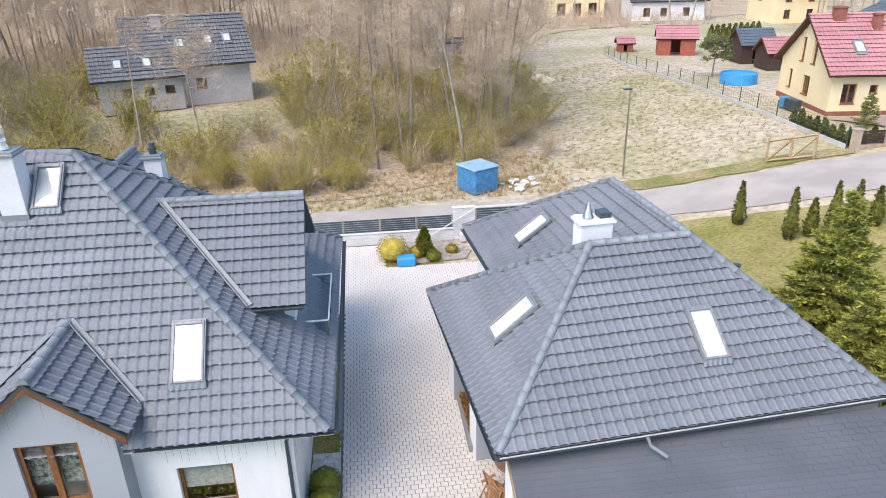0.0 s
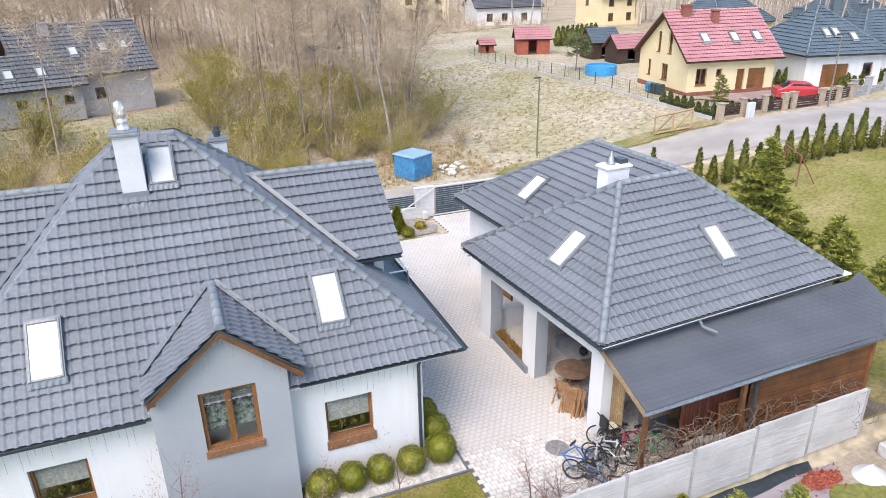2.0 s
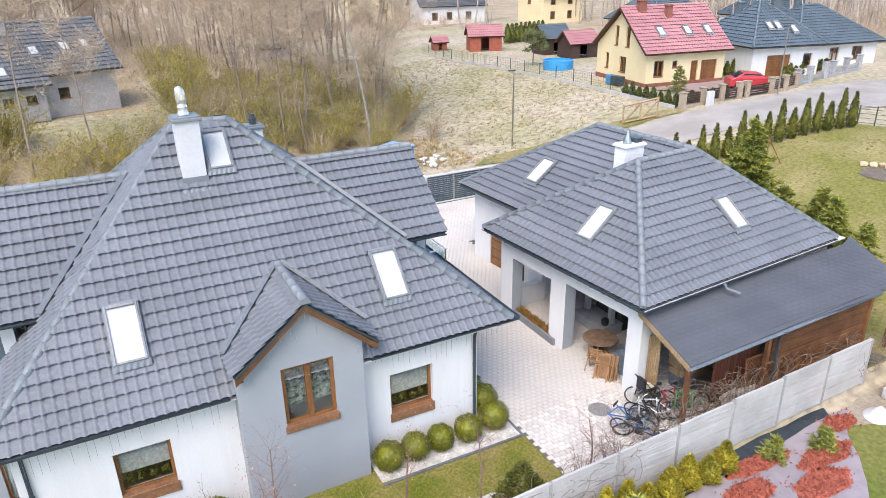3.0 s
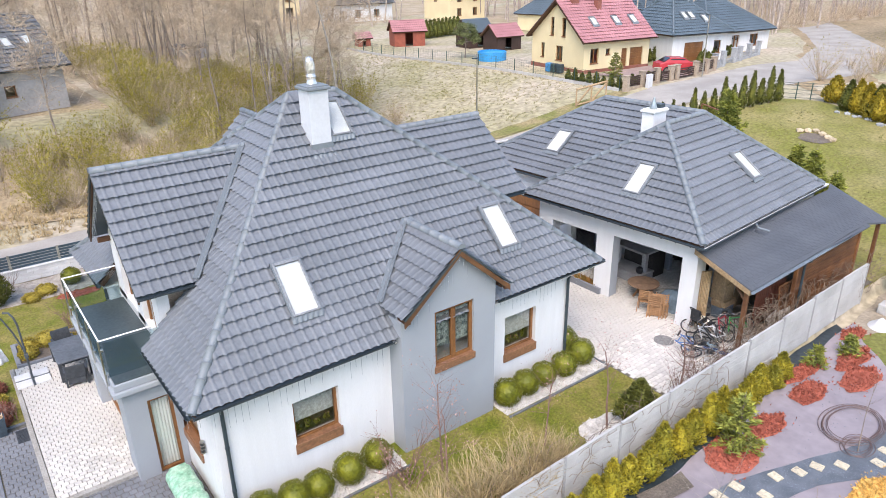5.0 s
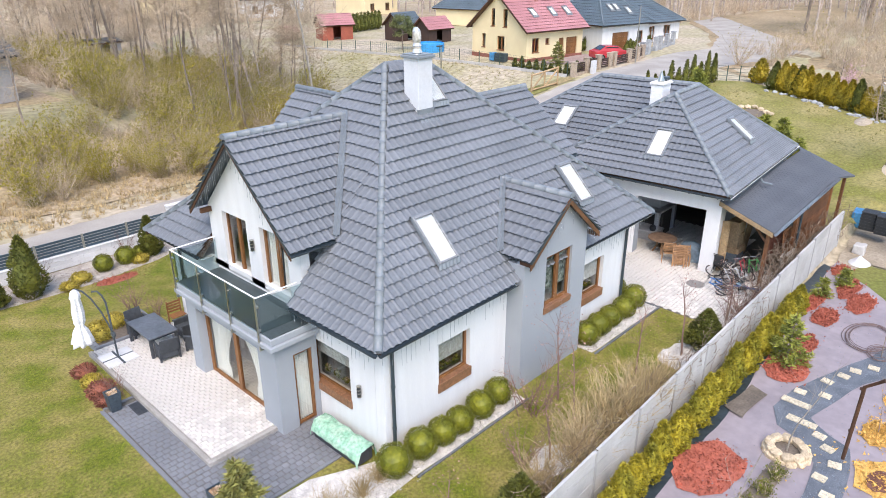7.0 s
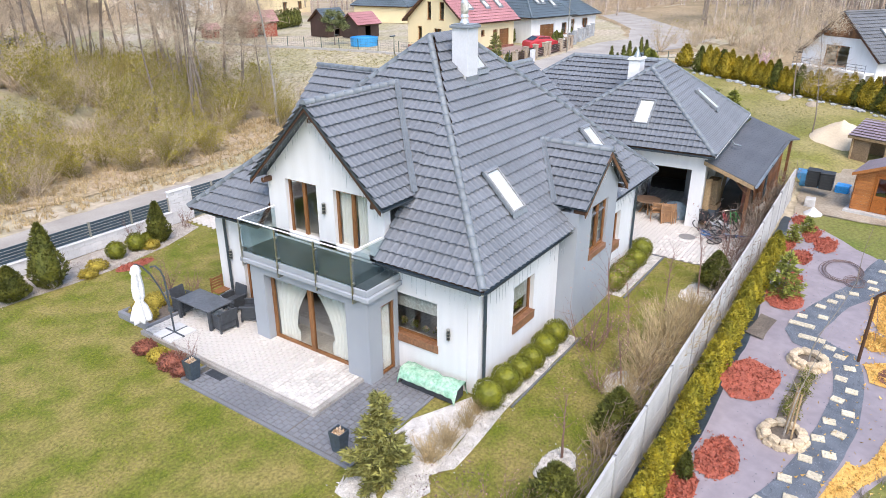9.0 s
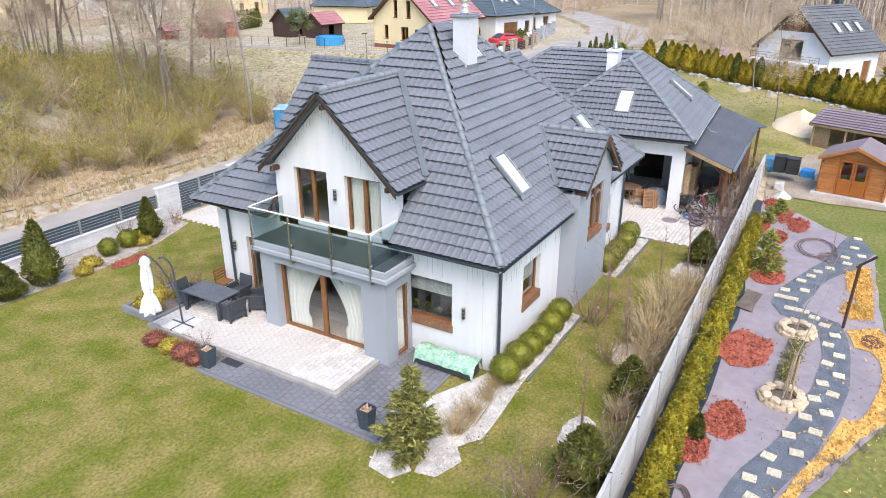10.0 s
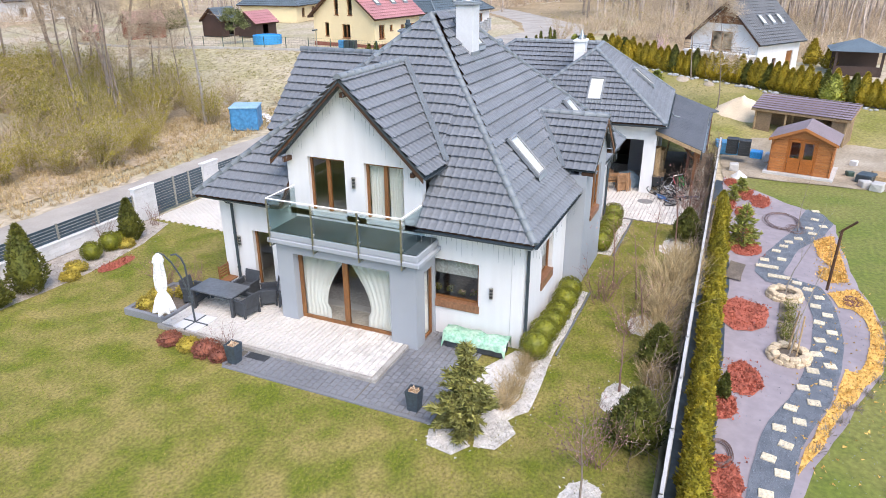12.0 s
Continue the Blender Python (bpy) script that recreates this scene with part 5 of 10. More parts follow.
def bare_tree(seed, height, trunk=0.14, bare=0.45, depth=3, lean=0.05, twigs=3, joined=False):
    """A leafless woodland tree with a long bare trunk."""
    rs = random.Random(seed)
    s, tips = Shape(), []
    p, d, r = Vector((0, 0, -0.1)), Vector((rs.gauss(0, lean), rs.gauss(0, lean), 1)).normalized(), trunk
    segs = 12
    for k in range(segs):
        d = (d + Vector((rs.gauss(0, 0.045), rs.gauss(0, 0.045), 0.06))).normalized()
        q = p + d * (height / segs)
        r2 = r * (0.9 if k < 8 else 0.75)
        s.limb(p, q, r, r2, 7)
        if k / segs > bare or (k > 2 and rs.random() < 0.5):
            for _ in range(rs.randint(1, 3) if k / segs > bare else 1):
                side = Vector((rs.gauss(0, 1), rs.gauss(0, 1), rs.uniform(0.1, 0.9))).normalized()
                grow(s, rs, q, side, height * rs.uniform(0.1, 0.22) * (1.2 - 0.6 * k / segs), r2 * rs.uniform(0.25, 0.45), depth - 1, tips, 0.16, 0.08, (2, 4), 4)
        p, r = q, r2
    fine = s if joined else Shape()
    for p in tips:
        for _ in range(twigs):
            d = Vector((rs.gauss(0, 0.8), rs.gauss(0, 0.8), rs.uniform(-0.1, 1))).normalized()
            q = p + d * rs.uniform(0.3, 0.7)
            fine.limb(p, q, 0.011, 0.008, 3)
            fine.limb(q, q + (d + Vector((rs.gauss(0, 0.4), rs.gauss(0, 0.4), 0.2))) * rs.uniform(0.25, 0.6), 0.009, 0.005, 3)
    if not joined:
        return s, fine
    return s, tips


TREE_KINDS = []
for i, (h, tr, bare, m) in enumerate(((17, 0.17, 0.4, M_BARK), (15, 0.13, 0.5, M_BARK), (19, 0.2, 0.45, M_BARK), (13, 0.1, 0.35, M_BARK), (16, 0.12, 0.5, M_PALEBARK), (12, 0.09, 0.3, M_BARK))):
    s, fine = bare_tree(20 + i, h, tr, bare)
    TREE_KINDS.append((s.mesh("trunk", m), fine.mesh("crown", M_TWIG)))

WOODS = {0: "tall bare grey-barked woodland tree without leaves", 4: "slender pale-barked birch-like tree without leaves"}


def plant_tree(k, x, y, size=1.0, turn=0.0, group="bare trees of the wood", label=""):
    e = thing("bare_tree", (x, y, ground_z(x, y)), label or WOODS.get(k, WOODS[0]), "tree", group)
    e.rotation_euler, e.scale = (0, 0, turn), (size, size, size)
    for nm, me in zip(("trunk", "crown"), TREE_KINDS[k]):
        o = new(nm, me)
        o.parent = e
    tagged(o, kind="stuff")
    return e


rs = random.Random(11)
spots = [(6.6, 44.6, 4, 1.0), (-0.5, 66, 0, 1.0), (2.4, 66.8, 2, 1.0), (3.4, 66.0, 1, 1.0), (-1.9, 69.2, 0, 0.9), (-7.3, 68.7, 2, 1.0), (10.9, 62, 1, 1.0), (9.5, 60, 2, 0.9), (12.3, 57.8, 0, 1.0), (11.3, 53.9, 5, 1.0), (11.3, 59.1, 4, 0.9), (8.5, 50.5, 5, 0.8), (9.6, 49.2, 3, 0.7)]
while len(spots) < 185:
    x, y = rs.uniform(-48, 20), 44 + 75 * rs.random() ** 0.8
    if y < 45 + max(0, x) * 0.5 or x > 12 + (y - 46) * 0.25:
        continue
    if -23 < x < -5 and 45 < y < 56 and rs.random() < 0.15:
        continue
    if any((x - a) ** 2 + (y - b) ** 2 < 4.0 for a, b, *_ in spots):
        continue
    spots.append((x, y, rs.choice((0, 1, 2, 3, 3, 5, 5, 1)), rs.uniform(0.75, 1.15)))
for x, y, k, sz in spots:
    if not (-22 < x < -6 and 53 < y < 70):
        plant_tree(k, x, y, sz, rs.uniform(0, 6.28))


def far_woods(name, zones, seed, label, skip=lambda x, y: False):
    """Distant woods behind everything, too many to count."""
    rs = np.random.RandomState(seed)
    cheap = []
    for i in range(5):
        s, _ = bare_tree(60 + i, 16, 0.16, 0.4, 2, twigs=2, joined=True)
        cheap.append((np.array(s.v), np.array(s.f)))
    V, F, off = [], [], 0
    for x0, x1, y0, y1, n in zones:
        for _ in range(n):
            x, y, k = rs.uniform(x0, x1), rs.uniform(y0, y1), rs.randint(5)
            if skip(x, y):
                continue
            a, sz = rs.uniform(0, 6.28), rs.uniform(0.6, 1.25)
            v, f = cheap[k]
            c, s_ = math.cos(a) * sz, math.sin(a) * sz
            V.append(np.stack([v[:, 0] * c - v[:, 1] * s_ + x, v[:, 0] * s_ + v[:, 1] * c + y, v[:, 2] * sz + ground_z(x, y)], 1))
            F.append(f + off)
            off += len(v)
    v, f = np.concatenate(V), np.concatenate(F)
    me = bpy.data.meshes.new(name)
    me.vertices.add(len(v)), me.loops.add(4 * len(f)), me.polygons.add(len(f))
    me.vertices.foreach_set("co", v.ravel())
    me.loops.foreach_set("vertex_index", f.astype(np.int32).ravel())
    me.polygons.foreach_set("loop_start", np.arange(0, 4 * len(f), 4, dtype=np.int32))
    me.polygons.foreach_set("loop_total", np.full(len(f), 4, dtype=np.int32))
    me.update()
    tagged(finish(name, me, M_HAZEBARK), label, "woods", kind="stuff")
    return len(f)


def by_lane(x, y):
    return 32 < y < 51 and x < 125


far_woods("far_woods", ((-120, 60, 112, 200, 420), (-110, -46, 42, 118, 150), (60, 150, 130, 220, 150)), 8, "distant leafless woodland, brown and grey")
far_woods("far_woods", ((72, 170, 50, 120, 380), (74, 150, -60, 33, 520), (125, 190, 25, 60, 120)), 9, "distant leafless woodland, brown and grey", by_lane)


def brushwood():
    """A haze of thin upright twigs between the trees."""
    r = np.random.RandomState(12)
    P, D = [], []
    for x0, x1, y0, y1, n in ((-48, 6, 46, 70, 600), (-60, 14, 66, 112, 700), (-110, 60, 112, 150, 900), (73, 120, -30, 31, 650), (72, 130, 53, 90, 350), (50, 66, -5, 30, 90), (-90, -46, 42, 80, 350)):
        c = np.stack([r.uniform(x0, x1, n), r.uniform(y0, y1, n)], 1)
        c = c[~((c[:, 0] > -23) & (c[:, 0] < -6) & (c[:, 1] > 50) & (c[:, 1] < 72)) & ~(c[:, 0] > 6 + np.maximum(0, c[:, 1] - 45) * 0.2) | (c[:, 0] > 40) | (c[:, 1] > 112)]
        for x, y in c:
            k, hh = 50, r.uniform(0.6, 1.8)
            d = np.stack([r.normal(0, 0.42, k), r.normal(0, 0.42, k), np.ones(k)], 1)
            t = r.random_sample((k, 1)) * hh
            P.append(np.array([[x, y, ground_z(x, y)]]) + d * t + r.normal(0, 0.15, (k, 3)) * (1, 1, 0))
            D.append(d)
    tagged(cards("brushwood", np.concatenate(P), np.concatenate(D), 1.3, M_TWIG, aspect=32, seed=13, spread=0.22), "tangled bare brushwood between the trees", "brushwood", kind="stuff")


brushwood()


def shrub_kind(seed, height, stems, leaves, leaf_mat, leaf, stem_mat=None, spread=0.5):
    """A many-stemmed bush: stems, and buds or small leaves along them."""
    rs = random.Random(seed)
    s, pts = Shape(), []
    for _ in range(stems):
        a, t = rs.uniform(0, 6.28), rs.random() ** 0.7 * spread
        d = Vector((math.cos(a) * t, math.sin(a) * t, 1)).normalized()
        p, r, ln = Vector((rs.gauss(0, 0.12), rs.gauss(0, 0.12), -0.05)), 0.014, height * rs.uniform(0.6, 1.0)
        for k in range(5):
            d = (d + Vector((rs.gauss(0, 0.13), rs.gauss(0, 0.13), 0.03))).normalized()
            q = p + d * ln / 5
            s.limb(p, q, r, r * 0.8, 3)
            if k > 0:
                for _ in range(2):
                    e = (d + Vector((rs.gauss(0, 0.7), rs.gauss(0, 0.7), rs.gauss(0.1, 0.3)))).normalized()
                    t2 = q + e * ln * rs.uniform(0.12, 0.3)
                    s.limb(q, t2, r * 0.6, r * 0.25, 3)
                    pts += [q + (t2 - q) * rs.random() for _ in range(3)]
            pts += [p + (q - p) * rs.random() for _ in range(2)]
            p, r = q, r * 0.8
    me = s.mesh("stems", stem_mat or M_TWIG)
    lf = None
    if leaves:
        rp = np.array([tuple(rs.choice(pts) + Vector((rs.gauss(0, 0.06), rs.gauss(0, 0.06), rs.gauss(0, 0.06)))) for _ in range(leaves)])
        ob = cards("leaves", rp, np.random.RandomState(seed).normal(0, 1, rp.shape), leaf, leaf_mat, seed=seed)
        lf = ob.data
        bpy.data.objects.remove(ob)
    return me, lf


def plant_shrub(kind, name, x, y, size, turn, label, category, group="", z=None):
    e = thing(name, (x, y, ground_z(x, y) if z is None else z), label, category, group)
    e.rotation_euler, e.scale = (0, 0, turn), (size, size, size)
    for nm, me in zip(("twig_mass", "leaf_mass"), kind):
        if me:
            o = new(nm, me)
            o.parent = e
            tagged(o, kind="stuff")
    return e


BUSH = [shrub_kind(70 + i, 2.9, 42, n, M_BUDS, 0.085, spread=0.95) for i, n in enumerate((2600, 1500, 300, 3400))]
n = 0
while n < 280:
    x, y = rs.uniform(-44, 17), 41.5 + 38 * rs.random() ** 1.2
    if x > 6.5 + (y - 41) * 0.55 or (-21 < x < -7 and 51.5 < y < 68) or y < 42.0 + 1.2 * math.sin(x * 0.5) or (-30 < x < -5 and 60 < y):
        continue
    k = rs.choice((0, 0, 1, 2, 3, 3)) if x > -25 else rs.choice((1, 2, 2, 0))
    plant_shrub(BUSH[k], "wild_bush", x, y, rs.uniform(0.85, 1.5) * (1.0 if y > 46 else 0.75), rs.uniform(0, 6.28), "wild bush with bare twigs and first yellow-green buds" if k != 2 else "wild leafless brown bush", "bush", "undergrowth of the wood")
    n += 1


def tufts(name, boxes, size, material, label, seed, aspect=7.0, spread=0.5):
    r = np.random.RandomState(seed)
    P = []
    for x0, x1, y0, y1, n in boxes:
        c = np.stack([r.uniform(x0, x1, n // 8), r.uniform(y0, y1, n // 8)], 1)
        p = np.repeat(c, 8, 0) + r.normal(0, 0.07, (len(c) * 8, 2))
        P.append(np.concatenate([p, np.array([[ground_z(a, b)] for a, b in p])], 1))
    p = np.concatenate(P)
    return tagged(cards(name, p, np.tile((0, 0, 1.0), (len(p), 1)), size, material, aspect=aspect, seed=seed, spread=spread), label, "grass", kind="stuff")


M_STRAW = mat("straw_grass", (0.50, 0.39, 0.22), (0.37, 0.28, 0.14), rough=0.9, s1=0.6, s2=4, bump=0, island=0.3)
tufts("dry_grass", ((-45, 3, 38.6, 45.5, 22000), (3, 13, 39.5, 48, 6000)), 0.32, M_STRAW, "matted dry straw-coloured grass along the wood", 5)
tufts("field_grass", ((9, 30, 40, 80, 26000), (14, 33, 10, 30, 9000)), 0.13, mat("field_blade", (0.33, 0.28, 0.13), (0.22, 0.21, 0.06), rough=0.9, s1=0.3, s2=3, bump=0, island=0.3), "short pale grass of the meadow", 6, aspect=4)


def foliage(name, parent, centre, radii, n, leaf, material, seed, shape="ball", core=True, spread=0.45):
    """A dense clipped crown: many small leaves over a dark core."""
    r = np.random.RandomState(seed)
    u = r.normal(0, 1, (n, 3))
    u /= np.linalg.norm(u, axis=1, keepdims=True)
    if shape == "ball":
        rad = r.uniform(0.86, 1.03, (n, 1)) * (1 + 0.06 * np.sin(u[:, :1] * 7 + seed) * np.cos(u[:, 1:2] * 6))
        p, nn = u * rad * np.array(radii), u
    else:
        h = r.random(n) ** 1.25
        a = r.uniform(0, 2 * np.pi, n)
        prof = np.clip(np.minimum((1 - h) ** 0.75 * 1.25, 0.55 + h * 2.6), 0, 1) * (1 + 0.13 * np.sin(a * 3 + seed + h * 9) + 0.08 * np.sin(a * 7 - h * 21))
        rr = prof * r.uniform(0.78, 1.05, n)
        p = np.stack([np.cos(a) * rr * radii[0], np.sin(a) * rr * radii[1], h * radii[2] * 2 - radii[2]], 1)
        nn = np.stack([np.cos(a), np.sin(a), np.full(n, 0.9)], 1)
    ob = cards(name, p + np.array(centre), nn, leaf, material, parent, seed=seed, spread=spread)
    if core:
        bm = bmesh.new()
        bmesh.ops.create_icosphere(bm, subdivisions=2, radius=1.0)
        for v in bm.verts:
            k = 0.84 if shape == "ball" else 0.78 * min((1 - (v.co.z + 1) / 2) ** 0.6 * 1.15 + 0.02, 0.55 + (v.co.z + 1) * 1.3)
            if shape != "ball":
                q = Vector((v.co.x, v.co.y, 0))
                q = q.normalized() * min(1, q.length * 1.6) if q.length > 1e-6 else q
                v.co = Vector((q.x * k * radii[0], q.y * k * radii[1], v.co.z * radii[2] * 0.95))
            else:
                v.co = Vector((v.co.x * radii[0] * k, v.co.y * radii[1] * k, v.co.z * radii[2] * k))
            v.co += Vector(centre)
        part("inner_crown", bm, material, parent)
    return ob


def box_ball(x, y, r, seed, group, label="clipped round boxwood bush, yellow-green", z=0.0, mat_=None):
    e = thing("boxwood_ball", (x, y, z), label, "bush", group)
    foliage("crown", e, (x, y, z + r * 0.92), (r, r, r * 0.95), 6000, 0.03, mat_ or M_BOX, seed, spread=0.9)
    bm = bmesh.new()
    cyl(bm, (x, y, z - 0.05), (x, y, z + r * 0.4), 0.05, 0.03, 6)
    part("stem", bm, M_BARK, e)


for i, (x, y, r) in enumerate(((-14.5, 13.25, 0.47), (-13.52, 13.25, 0.45), (-12.72, 13.22, 0.41), (-12.02, 13.2, 0.4), (-11.1, 13.22, 0.43), (-10.2, 13.28, 0.42), (-5.47, 13.2, 0.45), (-4.62, 13.25, 0.43), (-3.78, 13.28, 0.41), (-2.85, 13.25, 0.43), (-1.88, 13.4, 0.47), (-1.72, 14.35, 0.47), (-1.75, 15.3, 0.45))):
    box_ball(x, y, r, 100 + i, "boxwood balls along the wall")
for i, (x, y, r) in enumerate(((-14.5, 31.6, 0.4), (-13.5, 31.7, 0.42), (-12.8, 31.9, 0.3))):
    box_ball(x, y, r, 130 + i, "round bushes by the street fence")


def cone_thuja(x, y, h, r, material, seed, label, group="", n=3000, leaf=0.11, name="thuja"):
    z = ground_z(x, y)
    e = thing(name, (x, y, z), label, "conifer", group)
    foliage("crown", e, (x, y, z + h / 2 + 0.05), (r, r, h / 2), n, leaf, material, seed, "cone")
    bm = bmesh.new()
    cyl(bm, (x, y, z - 0.05), (x, y, z + h * 0.5), 0.06, 0.03, 6)
    part("trunk", bm, M_BARK, e)
    return e


cone_thuja(-17.5, 31.2, 2.55, 0.66, M_THUJA, 201, "broad conical green thuja by the street fence")
cone_thuja(-12.3, 31.8, 1.8, 0.47, M_THUJA, 202, "small conical green thuja by the street fence")
cone_thuja(-18.9, 31.2, 1.3, 0.6, M_THUJA, 203, "low rounded green thuja")
for i, (x, y, h, r) in enumerate(((-17.3, 9.85, 1.5, 0.72), (-13.6, 9.85, 1.35, 0.55), (-3.0, 10.1, 1.4, 0.6))):
    cone_thuja(x, y, h, r, M_DARKTHUJA, 210 + i, "dense dark green thuja beside the concrete fence", "thujas beside the concrete fence")


def spruce(x, y, h, r, seed, label, material=None, group="", gaps=1.0, name="spruce"):
    """A young spruce: whorls of drooping boughs set with needles."""
    z = ground_z(x, y)
    e = thing(name, (x, y, z), label, "conifer", group)
    rs_ = random.Random(seed)
    s = Shape()
    P, D = [], []
    s.limb(Vector((0, 0, -0.05)), Vector((0, 0, h)), 0.02 * h, 0.008, 6)
    k = max(7, int(h * 5.5))
    for i in range(k):
        f = i / k
        zz = h * (0.05 + 0.93 * f)
        ln = r * (1 - f) ** 0.85 * rs_.uniform(0.8, 1.12)
        for j in range(rs_.randint(6, 8)):
            a = rs_.uniform(0, 6.28)
            d = Vector((math.cos(a), math.sin(a), rs_.uniform(-0.1, 0.35)))
            p, q = Vector((0, 0, zz)), Vector((0, 0, zz)) + d * ln * rs_.uniform(0.75, 1.1)
            s.limb(p, q, 0.012, 0.004, 3)
            m = int(10 + 42 * ln * gaps)
            for _ in range(m):
                t = rs_.random() ** 0.6
                P.append(tuple(p + (q - p) * t + Vector((rs_.gauss(0, 0.035), rs_.gauss(0, 0.035), rs_.gauss(0, 0.03))) + Vector((-d.y, d.x, 0)) * rs_.gauss(0, 0.13 * ln * (1.1 - t))))
                D.append(tuple(d * 0.8 + Vector((rs_.gauss(0, 0.5), rs_.gauss(0, 0.5), 0.15))))
    t = finish("trunk", s.mesh("trunk", M_BARK), M_BARK, e)
    cards("needles", np.array(P) + np.array((x, y, z)), D, 0.13 + 0.012 * h, material or M_SPRUCE, e, seed=seed, spread=0.3, aspect=2.6)
    return e


M_SILVER = mat("silver_spruce_needle", (0.27, 0.26, 0.07), (0.17, 0.175, 0.05), rough=0.7, s1=3, s2=10, bump=0, island=0.45)
spruce(-18.45, 13.9, 2.6, 0.95, 301, "young silvery spruce in a bed of white pebbles", M_SILVER, gaps=3.2)
spruce(16.2, 19.9, 6.3, 2.3, 302, "tall bushy green spruce beside the garage", gaps=3.0)
spruce(14.3, 14.1, 4.7, 1.75, 303, "bushy green spruce beside the lean-to", gaps=2.8)
spruce(15.5, 15.5, 4.4, 1.7, 311, "bushy green spruce beside the lean-to", gaps=2.6)
spruce(15.9, 13.7, 3.3, 1.4, 312, "bushy green spruce in the large garden", gaps=2.6)
spruce(15.4, 17.2, 4.0, 1.8, 304, "low green spruce between taller ones", gaps=2.8)
spruce(-1.15, 7.9, 1.95, 0.78, 306, "small green spruce in red bark mulch", gaps=1.3)
spruce(4.9, 8.6, 1.0, 0.4, 307, "tiny green conifer in red bark mulch")
spruce(6.6, 8.2, 0.9, 0.42, 308, "tiny green conifer in red bark mulch")

# ---- the neighbouring garden south of the fence ----
GS = -0.5
M_MEMBRANE = mat("weed_membrane", (0.33, 0.285, 0.30), (0.27, 0.235, 0.25), rough=0.75, s1=0.35, s2=3, bump=0.5, bs=2.2, fine=0.1)
M_MULCH = mat("red_bark", (0.42, 0.12, 0.075), (0.33, 0.095, 0.06), rough=0.9, s1=2, s2=25, bump=0.6, bs=60, island=0.35)
M_GOLDBARK = mat("gold_bark", (0.72, 0.45, 0.13), (0.6, 0.36, 0.09), rough=0.9, s1=2, s2=25, bump=0.6, bs=60, island=0.3)
M_GRIT = mat("blue_grit", (0.25, 0.28, 0.32), (0.175, 0.2, 0.235), rough=0.9, s1=2, s2=40, bump=0.7, bs=70, island=0.35)
M_STEPSTONE = mat("step_stone", (0.66, 0.58, 0.42), (0.56, 0.49, 0.35), rough=0.85, s1=3, bump=0.2, rnd=0.1)
M_FILM = mat("black_film", (0.035, 0.05, 0.06), (0.025, 0.035, 0.042), rough=0.35, s1=1, s2=6, bump=0.6, bs=5)
patch("weed_membrane", wobble([(9.2, 9.2), (8.0, 8.3), (7.2, 7.4), (5.6, 6.0), (4.6, 4.9), (3.0, 4.0), (-0.1, 3.95), (-2.6, 3.85), (-4.3, 3.65), (-6.0, 3.3), (-8.1, 3.25), (-10.4, 3.6), (-12.4, 4.4), (-15.2, 5.4), (-16.5, 5.9), (-19.5, 6.7), (-22, 7.2), (-22, 8.0), (-5.6, 8.3), (8, 9.3)], 0.5, 0.1), 0.035, M_MEMBRANE, "mauve-grey weed membrane with creases", "membrane", step=1.5)
patch("black_film", wobble([(8.5, 9.55), (8.3, 9.2), (-5, 8.2), (-22, 7.9), (-22, 8.85)], 0.6, 0.08), 0.045, M_FILM, "black plastic film at the fence's foot", "film")
GRIT_PATH = [(4.9, 5.1), (4.4, 4.4), (3.1, 4.05), (1.3, 4.5), (-0.9, 5.6), (-2.6, 6.0), (-3.9, 6.25), (-4.4, 5.6), (-4.7, 5.0), (-5.8, 4.7), (-7.2, 4.55), (-8.9, 4.55), (-10.5, 4.7), (-12.6, 5.1), (-14.4, 5.7), (-15.4, 6.0), (-17.2, 6.3), (-18.6, 6.5), (-18.8, 7.4), (-17.6, 7.2), (-15.6, 7.0), (-14.3, 6.75), (-13.1, 6.25), (-11.4, 5.8), (-9.5, 5.5), (-7.4, 5.35), (-6.0, 5.55), (-5.2, 6.1), (-4.9, 6.9), (-4.1, 7.3), (-2.7, 7.15), (-0.6, 6.5), (1.1, 5.9)]
patch("grit_path", wobble(GRIT_PATH, 0.3, 0.05), 0.05, M_GRIT, "winding path of blue-grey grit", "path")


def chips(name, outline, n, size, material, z, label, category, seed):
    """Loose chips strewn within an outline."""
    r = np.random.RandomState(seed)
    xs, ys = [p[0] for p in outline], [p[1] for p in outline]
    P = []
    while len(P) < n:
        x, y = r.uniform(min(xs) - 0.1, max(xs) + 0.1), r.uniform(min(ys) - 0.1, max(ys) + 0.1)
        inside = False
        for (x1, y1), (x2, y2) in zip(outline, outline[1:] + outline[:1]):
            if (y1 > y) != (y2 > y) and x < (x2 - x1) * (y - y1) / (y2 - y1) + x1:
                inside = not inside
        if inside or r.random() < 0.04:
            P.append((x, y, z + r.uniform(0, 0.05)))
    return tagged(cards(name, P, np.tile((0, 0, 0.25), (n, 1)), size, material, aspect=1.5, seed=seed, spread=0.9), label, category, kind="stuff")


def blob(x, y, rx, ry, seed, n=26):
    return [(x + rx * math.cos(a) * (1 + 0.32 * noise.noise((math.cos(a) * 1.9, math.sin(a) * 1.9, seed))), y + ry * math.sin(a) * (1 + 0.32 * noise.noise((math.cos(a) * 1.9, math.sin(a) * 1.9, seed + 3)))) for a in [2 * math.pi * i / n for i in range(n)]]


